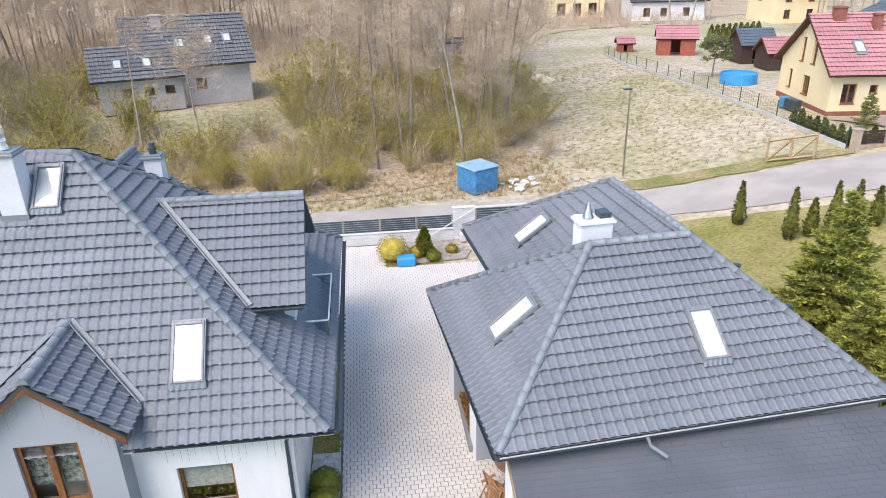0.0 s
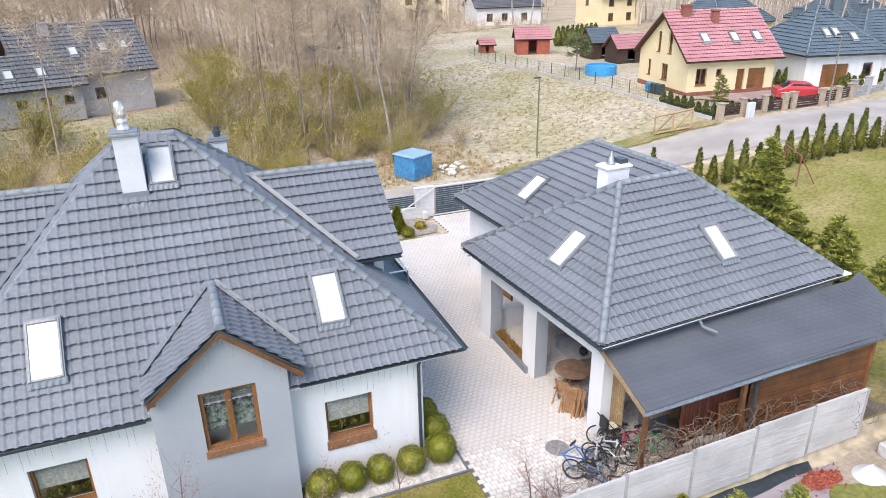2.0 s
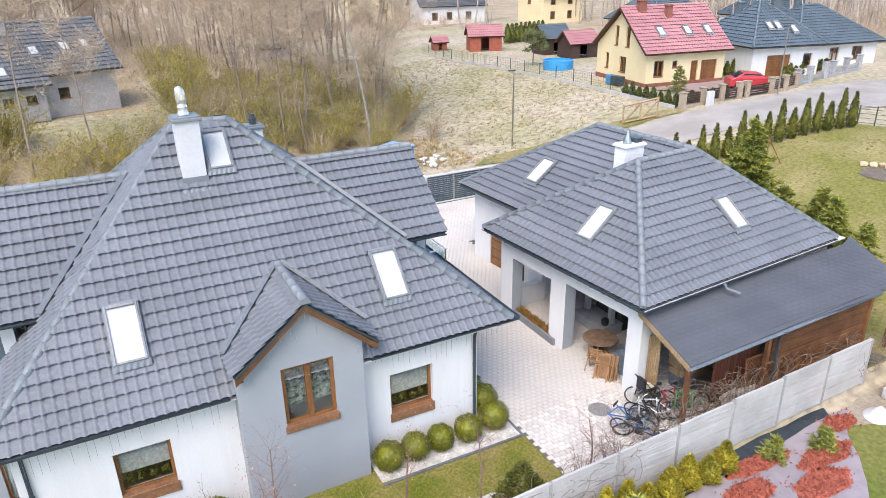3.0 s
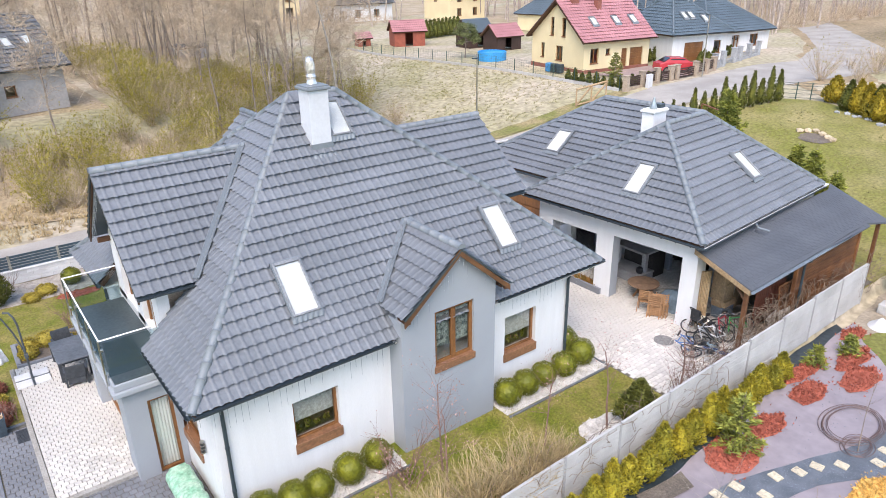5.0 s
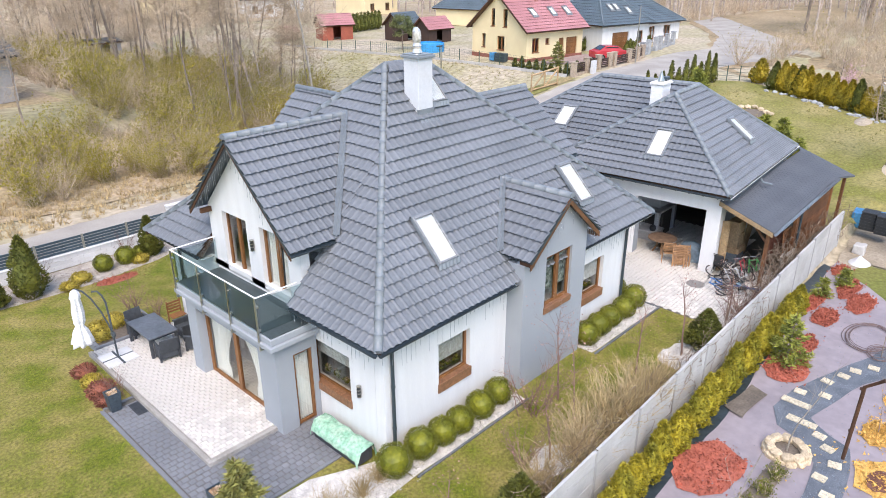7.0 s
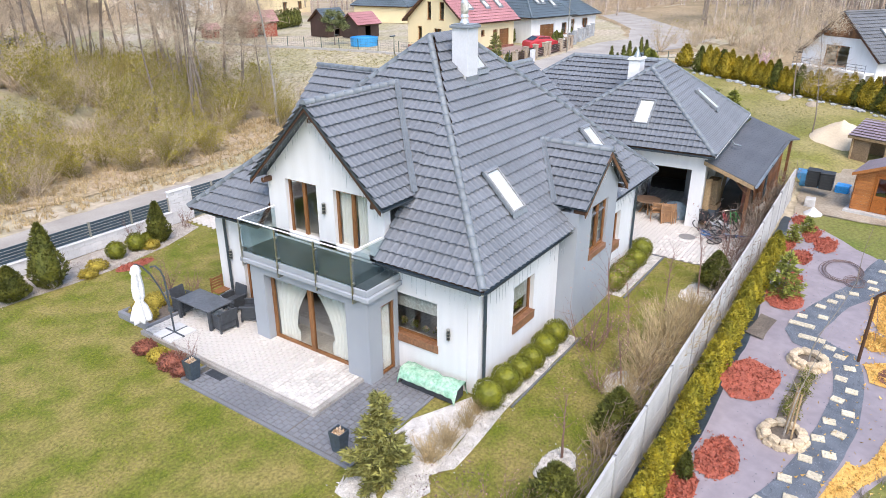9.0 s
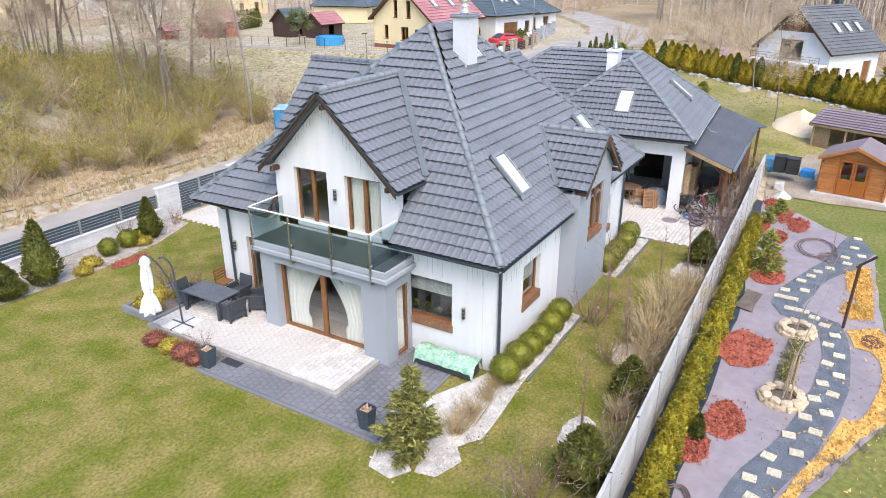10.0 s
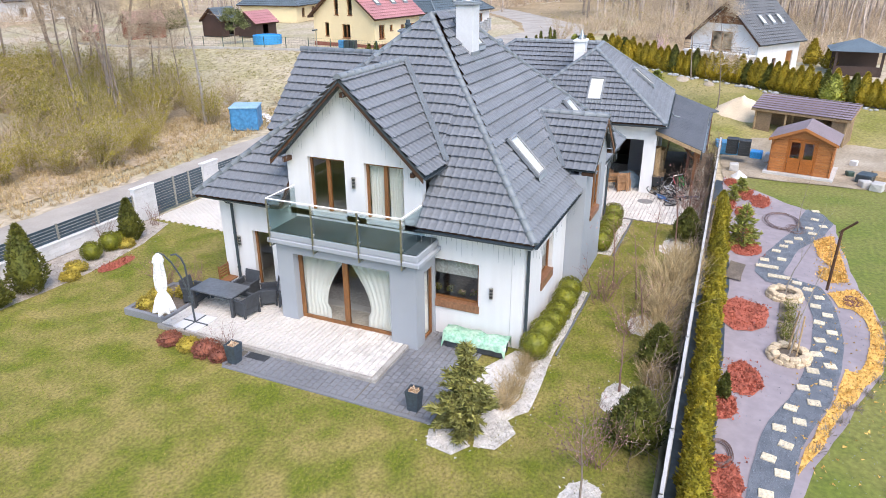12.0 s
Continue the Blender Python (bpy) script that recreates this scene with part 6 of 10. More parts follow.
MULCH = ((-8.1, 7.65, 1.3, 0.82), (-12.45, 7.45, 0.95, 0.5), (-14.1, 8.0, 0.75, 0.42), (-17.5, 7.8, 1.1, 0.5), (-1.5, 7.75, 1.05, 0.7), (0.4, 7.85, 1.0, 0.4), (3.1, 7.9, 0.9, 0.42), (5.3, 7.2, 1.1, 0.48), (6.4, 7.95, 1.2, 0.36), (8.2, 8.75, 0.7, 0.35), (4.3, 8.65, 1.3, 0.3))
for i, (x, y, rx, ry) in enumerate(MULCH):
    o = blob(x, y, rx, ry, i * 5.1)
    patch("mulch_bed", o, 0.06, M_MULCH, "round bed of red-dyed bark mulch", "mulch", kind="structure")
    chips("bark_chips", o, 700, 0.09, M_MULCH, GS + 0.06, "loose red bark chips", "bark", 400 + i)
GOLD = ([(0.3, 5.0), (1.4, 4.15), (-1.5, 4.1), (-2.9, 4.0), (-2.5, 4.5), (-1.4, 4.9)], [(-3.2, 5.0), (-2.7, 4.7), (-3.0, 4.05), (-3.8, 4.0), (-4.1, 4.6), (-3.8, 4.9)], [(-5.1, 4.8), (-4.4, 3.75), (-5.5, 3.45), (-6.9, 3.35), (-8.9, 3.4), (-10.4, 3.65), (-11.3, 4.0), (-12.8, 4.75), (-14.3, 5.3), (-15.2, 5.6), (-16.4, 6.05), (-15.2, 5.95), (-14.4, 5.65), (-12.8, 5.1), (-10.7, 4.68), (-10.7, 4.3), (-9.9, 4.0), (-9.1, 3.85), (-7.8, 3.7), (-6.8, 3.75), (-6.3, 4.0), (-6.2, 4.45)])
for i, o in enumerate(GOLD):
    w = wobble(o, 0.3, 0.12, i)
    patch("mulch_bed", w, 0.055, M_GOLDBARK, "bed of golden bark chips beside the path", "mulch")
    chips("bark_chips", w, 1500, 0.09, M_GOLDBARK, GS + 0.055, "loose golden bark chips", "bark", 420 + i)
patch("mulch_bed", wobble(blob(-5.6, 4.0, 0.5, 0.32, 9), 0.2, 0.06), 0.075, mat("dark_bark", (0.2, 0.09, 0.06), (0.14, 0.06, 0.04), rough=0.9, s1=4, bump=0.6), "small patch of dark bark", "mulch")
chips("grit", GRIT_PATH, 9000, 0.035, M_GRIT, GS + 0.05, "blue-grey grit stones", "grit", 431)
STEPS = ((4.7, 4.7), (3.4, 4.8), (2.5, 4.5), (2.0, 5.1), (1.3, 5.0), (0.4, 5.6), (-0.2, 6.0), (-0.8, 6.2), (-1.5, 6.5), (-2.4, 6.3), (-2.7, 6.95), (-3.4, 6.85), (-4.3, 6.4), (-4.65, 5.8), (-5.1, 5.45), (-5.7, 5.1), (-6.5, 5.25), (-7.1, 4.9), (-7.8, 5.2), (-8.4, 4.85), (-9.1, 5.25), (-9.6, 4.95), (-10.1, 5.4), (-10.7, 5.05), (-11.2, 5.55), (-11.8, 5.25), (-12.3, 5.85), (-13.0, 5.6), (-13.5, 6.2), (-14.1, 6.0), (-14.6, 6.5), (-15.3, 6.35), (-16.0, 6.75), (-16.5, 6.45), (-17.4, 6.8))
for i, (x, y) in enumerate(STEPS):
    bm = bmesh.new()
    w = 0.42 if i in (11, 12) else 0.17
    box(bm, (-0.14, -w, 0), (0.14, w, 0.05), pose(x, y, GS + 0.04, 0, 0, random.Random(i).uniform(-15, 15)), 0.012)
    solo("stepping_stone", bm, M_STEPSTONE, "rough rectangular cream stepping stone in the grit path", "paving stone", "stepping stones of the path")


def stone_ring(x, y, r, seed):
    rs_ = random.Random(seed)
    e = thing("stone_ring", (x, y, GS), "ring of rough sandstone lumps round a young tree", "stone ring")
    for row in range(2):
        n = 12 if row == 0 else 10
        for i in range(n):
            a = 2 * math.pi * (i + 0.5 * row) / n
            bm = bmesh.new()
            bmesh.ops.create_icosphere(bm, subdivisions=2, radius=1.0)
            for v in bm.verts:
                q = v.co.copy()
                v.co = Vector((max(-0.75, min(0.75, q.x)) * 0.17, max(-0.75, min(0.75, q.y)) * 0.2, max(-0.7, min(0.7, q.z)) * 0.12)) * (1 + 0.2 * noise.noise(q * 1.5 + Vector((seed, i, row))))
            bmesh.ops.transform(bm, matrix=pose(x + (r - row * 0.06) * math.cos(a), y + (r - row * 0.06) * math.sin(a), GS + 0.09 + row * 0.13, rs_.uniform(-9, 9), rs_.uniform(-9, 9), math.degrees(a) + rs_.uniform(-15, 15)), verts=bm.verts)
            part("stone", bm, M_SAND, e)
    patch("soil", [(x + (r - 0.05) * math.cos(t), y + (r - 0.05) * math.sin(t)) for t in [math.pi * k / 8 for k in range(16)]], 0.12, M_SOIL, "grey soil", "soil", parent=e)


M_SAND = mat("sandstone", (0.62, 0.5, 0.34), (0.5, 0.4, 0.27), rough=0.9, s1=3, s2=20, bump=0.5, rnd=0.15)
M_SOIL = mat("garden_soil", (0.2, 0.165, 0.13), (0.14, 0.115, 0.09), rough=0.95, s1=2, s2=15, bump=0.8)
stone_ring(-6.05, 6.25, 0.52, 3)
stone_ring(-10.6, 6.2, 0.54, 4)
patch("soil_bed", wobble([(-9.95, 6.0), (-6.7, 5.95), (-6.65, 6.4), (-9.95, 6.55)], 0.3, 0.08), 0.07, M_SOIL, "dug strip of grey soil between stone rings", "soil")
patch("soil_bed", wobble([(-5.3, 7.75), (-3.7, 7.65), (-3.4, 8.25), (-5.1, 8.4)], 0.2, 0.12), 0.09, M_SOIL, "open heap of pale soil on the membrane", "soil")


def sapling(x, y, z, h, seed, label, material=None, name="sapling", spread=0.5, trunk=0.03, leaves=0, leaf_mat=None, forks=3):
    rs_ = random.Random(seed)
    s, tips = Shape(), []
    p, d, r = Vector((0, 0, -0.05)), Vector((0.02, 0.02, 1)), trunk
    for k in range(6):
        d = (d + Vector((rs_.gauss(0, 0.06), rs_.gauss(0, 0.06), 0))).normalized()
        q = p + d * h / 6
        s.limb(p, q, r, r * 0.82, 5)
        if k > 1:
            for _ in range(forks):
                e = Vector((rs_.gauss(0, spread), rs_.gauss(0, spread), rs_.uniform(0.3, 1.0))).normalized()
                grow(s, rs_, q, e, h * rs_.uniform(0.18, 0.36), r * 0.4, 1, tips, 0.16, 0.06, (2, 3), 3)
        p, r = q, r * 0.82
    e = thing(name, (x, y, z), label, "tree")
    finish("branch_crown", s.mesh("branch_crown", material or M_BARK), material or M_BARK, e)
    if leaves:
        rp = np.array([tuple(rs_.choice(tips) + Vector((rs_.gauss(0, 0.1), rs_.gauss(0, 0.1), rs_.gauss(0, 0.1)))) for _ in range(leaves)]) + np.array((x, y, z))
        tagged(cards("bud_mass", rp, np.random.RandomState(seed).normal(0, 1, rp.shape), 0.05, leaf_mat, e, seed=seed), kind="stuff")
    return e


sapling(-6.05, 6.25, GS + 0.1, 3.2, 5, "thin staked pale-barked sapling in a stone ring", M_PALEBARK, trunk=0.028, forks=2)
sapling(-10.6, 6.2, GS + 0.1, 3.0, 6, "thin staked pale-barked sapling in a stone ring", M_PALEBARK, trunk=0.028, forks=2)
sapling(1.4, 5.6, GS, 2.6, 7, "thin bare sapling beside the grit path", M_BARK, trunk=0.02, forks=2)
sapling(-3.3, 4.6, GS, 1.8, 9, "thin bare sapling in golden bark", M_BARK, trunk=0.015, forks=2)
for dx in (-0.2, 0.05, 0.25):
    bm = bmesh.new()
    cyl(bm, (-10.5 + dx, 6.1 + dx * 0.5, GS), (-10.4 + dx * 0.7, 6.05 + dx * 0.3, GS + 1.5), 0.025, n=6)
    solo("tree_stake", bm, M_RAWWOOD, "weathered wooden stake beside the sapling", "stake", "stakes of the sapling")
low = shrub_kind(90, 0.5, 14, 500, M_BOX, 0.06, spread=1.2)
for i, (x, y) in enumerate(((-7.3, 6.1), (-8.1, 6.15), (-8.9, 6.2), (-9.4, 6.25))):
    plant_shrub(low, "small_shrub", x, y, 0.9, i * 1.3, "small leafy green shrub in a soil strip", "shrub", "shrubs between the stone rings", GS + 0.05)
tuft = shrub_kind(91, 0.3, 30, 0, None, 0, mat("lavender_twig", (0.33, 0.29, 0.24), (0.25, 0.22, 0.18), rough=0.9), spread=1.4)
for i, (x, y) in enumerate(((-7.0, 3.25), (-8.0, 3.3), (-9.0, 3.4), (-10.0, 3.5), (-11.0, 3.75), (-11.9, 4.15), (-12.8, 4.6), (-13.6, 5.0), (-14.3, 5.35), (-13.0, 4.9), (-15.2, 5.6))):
    plant_shrub(tuft, "lavender_clump", x, y, 0.75, i, "small grey lavender clump in golden bark", "plant", "lavender along the lawn edge", GS + 0.04)
for i, (x, y) in enumerate(((-13.7, 7.95),)):
    cone_thuja(x, y, 0.8, 0.17, M_THUJA, 440 + i, "slim upright green thuja in red bark", n=900, leaf=0.08)
# thuja hedge along the fence
M_HEDGE = mat("hedge_leaf", (0.34, 0.28, 0.02), (0.20, 0.185, 0.016), rough=0.7, s1=1.5, s2=9, bump=0, island=0.4)
for i in range(34):
    h = 1.25 + 0.18 * math.sin(i * 1.9) - (0.25 if i > 28 else 0)
    cone_thuja(-21.8 + i * 0.76, 8.85 + 0.026 * (-21.8 + i * 0.76) + 0.05 * math.sin(i * 2.7), h, 0.36, M_HEDGE, 450 + i, "golden-green thuja of a young hedge at the fence", "thuja hedge at the concrete fence", n=1700, leaf=0.085)
for x, y, r, n in ((2.5, 6.25, 0.95, 6), (1.6, 5.7, 0.45, 4), (-16.3, 7.9, 0.42, 7)):
    bm = bmesh.new()
    rs_ = random.Random(int(x * 10))
    pts = []
    for k in range(n * 24):
        a = 2 * math.pi * k / 24
        rr = r * (1 + 0.25 * noise.noise((k * 0.04, x, y)))
        pts.append((x + rr * 1.2 * math.cos(a) + 0.15 * noise.noise((k * 0.03, 5, y)), y + rr * 0.75 * math.sin(a) + 0.15 * noise.noise((k * 0.03, 9, x)), GS + 0.07 + 0.03 * (k / (n * 24)) + 0.02 * rs_.random()))
    tube(bm, pts, 0.011, 4)
    solo("hose_coil", bm, mat("brown_hose", (0.16, 0.10, 0.09), (0.12, 0.08, 0.07), rough=0.6) if x > 2.2 else bpy.data.materials["brown_hose"], "loose coil of thin brown irrigation hose on the membrane", "hose", "coils of hose")

# garden shed
M_CABIN = mat("cabin_board", (0.42, 0.165, 0.045), (0.34, 0.125, 0.035), rough=0.55, s1=2, s2=18, bump=0.15, rnd=0.12, stretch=(1, 1, 4))
M_CABINROOF = mat("cabin_felt", (0.25, 0.20, 0.215), (0.21, 0.17, 0.18), rough=0.8, s1=0.8, s2=60, bump=0.2)
cabin = thing("garden_shed", (0, 0, 0), "small orange-brown log cabin shed with double doors", "shed")
cw, cd, ce, cr = 3.7, 2.8, 1.95, 2.55
for k in range(13):
    for nm, lo, hi in (("log", (-0.05, -cw / 2 - 0.12, k * 0.15), (0.0, -0.85, k * 0.15 + 0.142)), ("log", (-0.05, 0.85, k * 0.15), (0.0, cw / 2 + 0.12, k * 0.15 + 0.142)), ("log", (-0.12, -cw / 2 - 0.05, k * 0.15 + 0.002), (cd, -cw / 2, k * 0.15 + 0.14)), ("log", (-0.12, cw / 2, k * 0.15 + 0.002), (cd, cw / 2 + 0.05, k * 0.15 + 0.14))):
        bm = bmesh.new()
        box(bm, lo, hi, bevel=0.012)
        part(nm, bm, M_CABIN, cabin)
bm = bmesh.new()
prism(bm, [(-0.04, -cw / 2, ce), (-0.04, cw / 2, ce), (-0.04, 0, cr - 0.06)], (0.04, 0, 0))
part("gable", bm, M_CABIN, cabin)
bm = bmesh.new()
prism(bm, [(cd, -cw / 2, 0), (cd, cw / 2, 0), (cd, cw / 2, ce), (cd, 0, cr - 0.06), (cd, -cw / 2, ce)], (0.04, 0, 0))
part("gable", bm, M_CABIN, cabin)
for sy in (-1, 1):
    bm = bmesh.new()
    a, b = Vector((-0.35, 0, cr)), Vector((-0.35, sy * (cw / 2 + 0.3), ce - 0.12))
    prism(bm, [a, b, b + Vector((0, 0, 0.04)), a + Vector((0, 0, 0.04))], (cd + 0.6, 0, 0))
    part("roof_slope", bm, M_CABINROOF, cabin, "mauve-grey felt roof")
    bm = bmesh.new()
    prism(bm, [a + Vector((-0.03, 0, 0.03)), b + Vector((-0.03, 0, 0.03)), b + Vector((-0.03, 0, -0.12)), a + Vector((-0.03, 0, -0.12))], (0.03, 0, 0))
    part("barge_board", bm, M_CABIN, cabin)
for sy in (-1, 1):
    bm = bmesh.new()
    y0, y1 = (0.0, 0.82) if sy > 0 else (-0.82, 0.0)
    box(bm, (-0.07, y0 + 0.01, 0.02), (-0.02, y1 - 0.01, 0.85), bevel=0.01), box(bm, (-0.07, y0 + 0.01, 0.85), (-0.02, y0 + 0.13, 1.85)), box(bm, (-0.07, y1 - 0.13, 0.85), (-0.02, y1 - 0.01, 1.85)), box(bm, (-0.07, y0 + 0.13, 1.72), (-0.02, y1 - 0.13, 1.85))
    dr = part("door", bm, M_DOORB if sy > -1 else mat("cabin_door", (0.36, 0.115, 0.02), (0.3, 0.095, 0.018), rough=0.45, s1=2, bump=0.1), cabin, "orange-brown glazed door")
    if sy < 0:
        M_DOORB = bpy.data.materials["cabin_door"]
    bm = bmesh.new()
    pane_face(bm, [Vector((-0.045, y0 + 0.13, 0.85)), Vector((-0.045, y1 - 0.13, 0.85)), Vector((-0.045, y1 - 0.13, 1.72)), Vector((-0.045, y0 + 0.13, 1.72))], Vector((-1, 0, 0)))
    part("pane", bm, M_GLASS, dr)
bm = bmesh.new()
box(bm, (-0.06, -0.95, 0), (-0.01, -0.83, 1.95)), box(bm, (-0.06, 0.83, 0), (-0.01, 0.95, 1.95)), box(bm, (-0.06, -0.83, 1.86), (-0.01, 0.83, 1.95))
part("door_frame", bm, M_DOORB, cabin)
bm = bmesh.new()
box(bm, (-0.4, -cw / 2 - 0.35, -0.15), (cd + 0.3, cw / 2 + 0.35, -0.003), bevel=0.01)
part("slab", bm, M_CONCRETE, cabin, "pale concrete slab")
bm = bmesh.new()
box(bm, (0.02, -1.2, 0.0), (cd - 0.05, 1.2, 0.02))
part("floor_board", bm, M_PLANK, cabin)
cabin.location, cabin.rotation_euler, cabin.scale = (11.1, 5.35, GS + 0.16), (0, 0, radians(-9)), (0.9, 0.83, 1.05)

# wood store
store = thing("wood_store", (0, 0, 0), "open wood store under a mauve metal-tiled roof", "wood store")
M_STOREROOF = mat("store_tile", (0.33, 0.265, 0.30), (0.28, 0.225, 0.255), rough=0.45, s1=0.8, bump=0.03, rnd=0.06, fine=0.1)
slope(store, [(-0.4, 3.3, 1.98), (-0.4, -3.3, 1.98), (2.4, -3.3, 2.75), (2.4, 3.3, 2.75)], M_STOREROOF, wave=0.24, course=0.4, deck=M_RAWWOOD)
for y in (-3.0, 0.9, 3.0):
    for x, h in ((-0.1, 1.92), (2.1, 2.5)):
        bm = bmesh.new()
        box(bm, (x - 0.06, y - 0.06, -0.3), (x + 0.06, y + 0.06, h), bevel=0.008)
        part("post", bm, M_RAWWOOD, store)
M_PANELB = mat("board_panel", (0.26, 0.18, 0.11), (0.21, 0.145, 0.085), rough=0.75, s1=2, bump=0.1)
for lo, hi in (((2.12, -3.0, -0.2), (2.16, 3.0, 2.45)), ((-0.05, -3.05, -0.2), (2.1, -3.02, 2.0)), ((-0.06, 1.9, -0.2), (-0.02, 2.95, 1.9)), ((-0.06, -2.95, -0.2), (-0.02, -2.1, 1.85))):
    bm = bmesh.new()
    box(bm, lo, hi)
    part("side_panel", bm, M_PANELB, store)
s = Shape()
rs_ = random.Random(4)
M_LOG = mat("log_end", (0.42, 0.29, 0.16), (0.3, 0.2, 0.11), rough=0.9, s1=6, bump=0.2, rnd=0.25, island=0.3)
for j in range(9):
    for i in range(22):
        y = -1.9 + i * 0.125 + (0.06 if j % 2 else 0)
        if j < 9 - abs(i - 12) * 0.25:
            k = len(s.v)
            r = 0.055 * rs_.uniform(0.8, 1.1)
            x0 = 0.5 + rs_.uniform(-0.05, 0.05)
            for x in (x0, 1.6):
                s.v += [(x, y + r * math.cos(2 * math.pi * q / 6), 0.35 + j * 0.105 + r * math.sin(2 * math.pi * q / 6)) for q in range(6)]
            s.f += [(k + q, k + (q + 1) % 6, k + 6 + (q + 1) % 6, k + 6 + q) for q in range(6)] + [tuple(k + q for q in range(6))]
logs = finish("firewood", s.mesh("firewood", M_LOG), M_LOG, store, "stack of split firewood")
store.location, store.rotation_euler, store.scale = (18.7, 5.3, -0.28), (0, 0, radians(-20.5)), (0.65, 0.94, 1.0)

# ---- houses and gardens round about ----
M_YELLOW = mat("yellow_render", (0.80, 0.68, 0.42), (0.74, 0.62, 0.38), rough=0.85, s1=0.5, s2=40, bump=0.1, fine=0.04)
M_REDROOF = mat("red_tile", (0.50, 0.24, 0.245), (0.43, 0.2, 0.205), rough=0.45, s1=0.6, s2=8, bump=0.04, rnd=0.06, fine=0.1)
M_BLUEROOF = mat("slate_blue_tile", (0.12, 0.155, 0.18), (0.10, 0.13, 0.15), rough=0.4, s1=0.6, s2=8, bump=0.04, rnd=0.05, fine=0.1)
M_GREYROOF = mat("grey_tile", (0.15, 0.155, 0.16), (0.12, 0.125, 0.13), rough=0.5, s1=0.6, s2=8, bump=0.04, rnd=0.06, fine=0.1)
M_BRICKRED = mat("plinth_brick", (0.28, 0.11, 0.08), (0.22, 0.085, 0.06), rough=0.85, s1=2, bump=0.2)
M_RAWBLOCK = mat("raw_block", (0.46, 0.44, 0.43), (0.39, 0.375, 0.365), rough=0.9, s1=0.8, s2=6, bump=0.2, fine=0.12)
M_WHITEFRAME = mat("white_frame", (0.75, 0.75, 0.75), rough=0.5, bump=0)


def set_down(e, x, y, deg, z=None):
    e.location, e.rotation_euler = (x, y, ground_z(x, y) if z is None else z), (0, 0, radians(deg))


def gable_house(label, L, W, he, hr, wall_mat, roof_mat, south=(), west=(), east=(), north=(), over=0.5, plinth=None, lights=(), chimneys=(), frames=None, hip=0.0, west_clip=True):
    """A house with its ridge along x; openings as (from, bottom, width, height, sashes, depth name)."""
    e = thing("neighbour_house", (0, 0, 0), label, "house")
    rise = (hr - he) / (W / 2)
    z0 = he - rise * over
    k = hip
    P = [(-over, -over, z0), (L + over, -over, z0), (L + over, W + over, z0), (-over, W + over, z0)]
    A, B = (-over + (k + over if k else 0), W / 2, hr), (L + over - (k + over if k else 0), W / 2, hr)
    slope(e, [P[0], P[1], B, A], roof_mat, 0.3, 0.42, M_SOFFIT)
    slope(e, [P[2], P[3], A, B], roof_mat, 0.3, 0.42, M_SOFFIT)
    caps(e, A, B, 0.12, 0.8, roof_mat)
    if k:
        slope(e, [P[3], P[0], A], roof_mat, 0.3, 0.42, M_SOFFIT)
        slope(e, [P[1], P[2], B], roof_mat, 0.3, 0.42, M_SOFFIT)
        for p, q in ((P[0], A), (P[3], A), (P[1], B), (P[2], B)):
            caps(e, p, q, 0.12, 0.8, roof_mat)
    top = he if k else hr
    clip = [] if k else [((0, W / 2, hr - 0.16), (0, hr - he, W / 2)), ((0, W / 2, hr - 0.16), (0, he - hr, W / 2))]
    t = 0.3
    for p, q, z1, holes, cl in (((0, 0), (L, 0), he, south, []), ((0, W - t), (0, t), top, west, clip), ((L, t), (L, W - t), top, east, clip), ((L, W), (0, W), he, north, [])):
        wall(e, p, q, 0, z1 - 0.05, t, [(h[0], h[0] + h[2], h[1], h[1] + h[3]) for h in holes], wall_mat, clip=cl)
        d = (Vector((*q, 0)) - Vector((*p, 0))).normalized()
        for h in holes:
            nm = h[5] if len(h) > 5 else "window"
            foot = Vector((*p, 0)) + d * h[0] + Vector((0, 0, h[1]))
            if nm in ("garage_door", "front_door"):
                n = d.cross(Vector((0, 0, 1)))
                m = Matrix((d, -n, Vector((0, 0, 1)))).transposed().to_4x4()
                m.translation = foot
                bm = bmesh.new()
                for r in range(4):
                    box(bm, (0.02, 0.12, r * h[3] / 4 + 0.005), (h[2] - 0.02, 0.17, (r + 1) * h[3] / 4 - 0.005), m, 0.01)
                part(nm, bm, frames or M_BROWN, e)
            else:
                window(e, foot, d, h[2], h[3], h[4], frame_mat=frames, bar=0.09, name=nm, sill=0.05)
    bm = bmesh.new()
    box(bm, (0.32, 0.32, 0.02), (L - 0.32, W - 0.32, 0.06)), box(bm, (0.32, 0.32, he - 0.35), (L - 0.32, W - 0.32, he - 0.25)), box(bm, (L / 2, 0.32, 0.06), (L / 2 + 0.1, W - 0.32, he - 0.35)), box(bm, (1.8, 0.4, he - 0.2), (1.9, W - 0.4, he + 0.3))
    part("inner_wall", bm, M_DARKROOM, e)
    if plinth:
        bm = bmesh.new()
        box(bm, (-0.03, -0.03, -0.5), (L + 0.03, W + 0.03, 0.38))
        part("plinth", bm, plinth, e)
    sl = Vector((0, W / 2 + over, hr - z0)).normalized()
    for x, f, w, h in lights:
        skylight(e, Vector((x, -over, z0)) + sl * f, (1, 0, 0), sl, w, h)
    for x, y, wd, hh, m in chimneys:
        zr = hr - abs(y - W / 2) * rise
        chimney(e, x, y, zr - 0.5, zr + hh, wd, 0.5, m, m)
    for p, q in (((-over, -over - 0.06, z0), (L + over, -over - 0.06, z0)),):
        gutter(e, p, q, 0.08, M_SOFFIT if roof_mat is M_REDROOF else M_GUTTER)
    return e


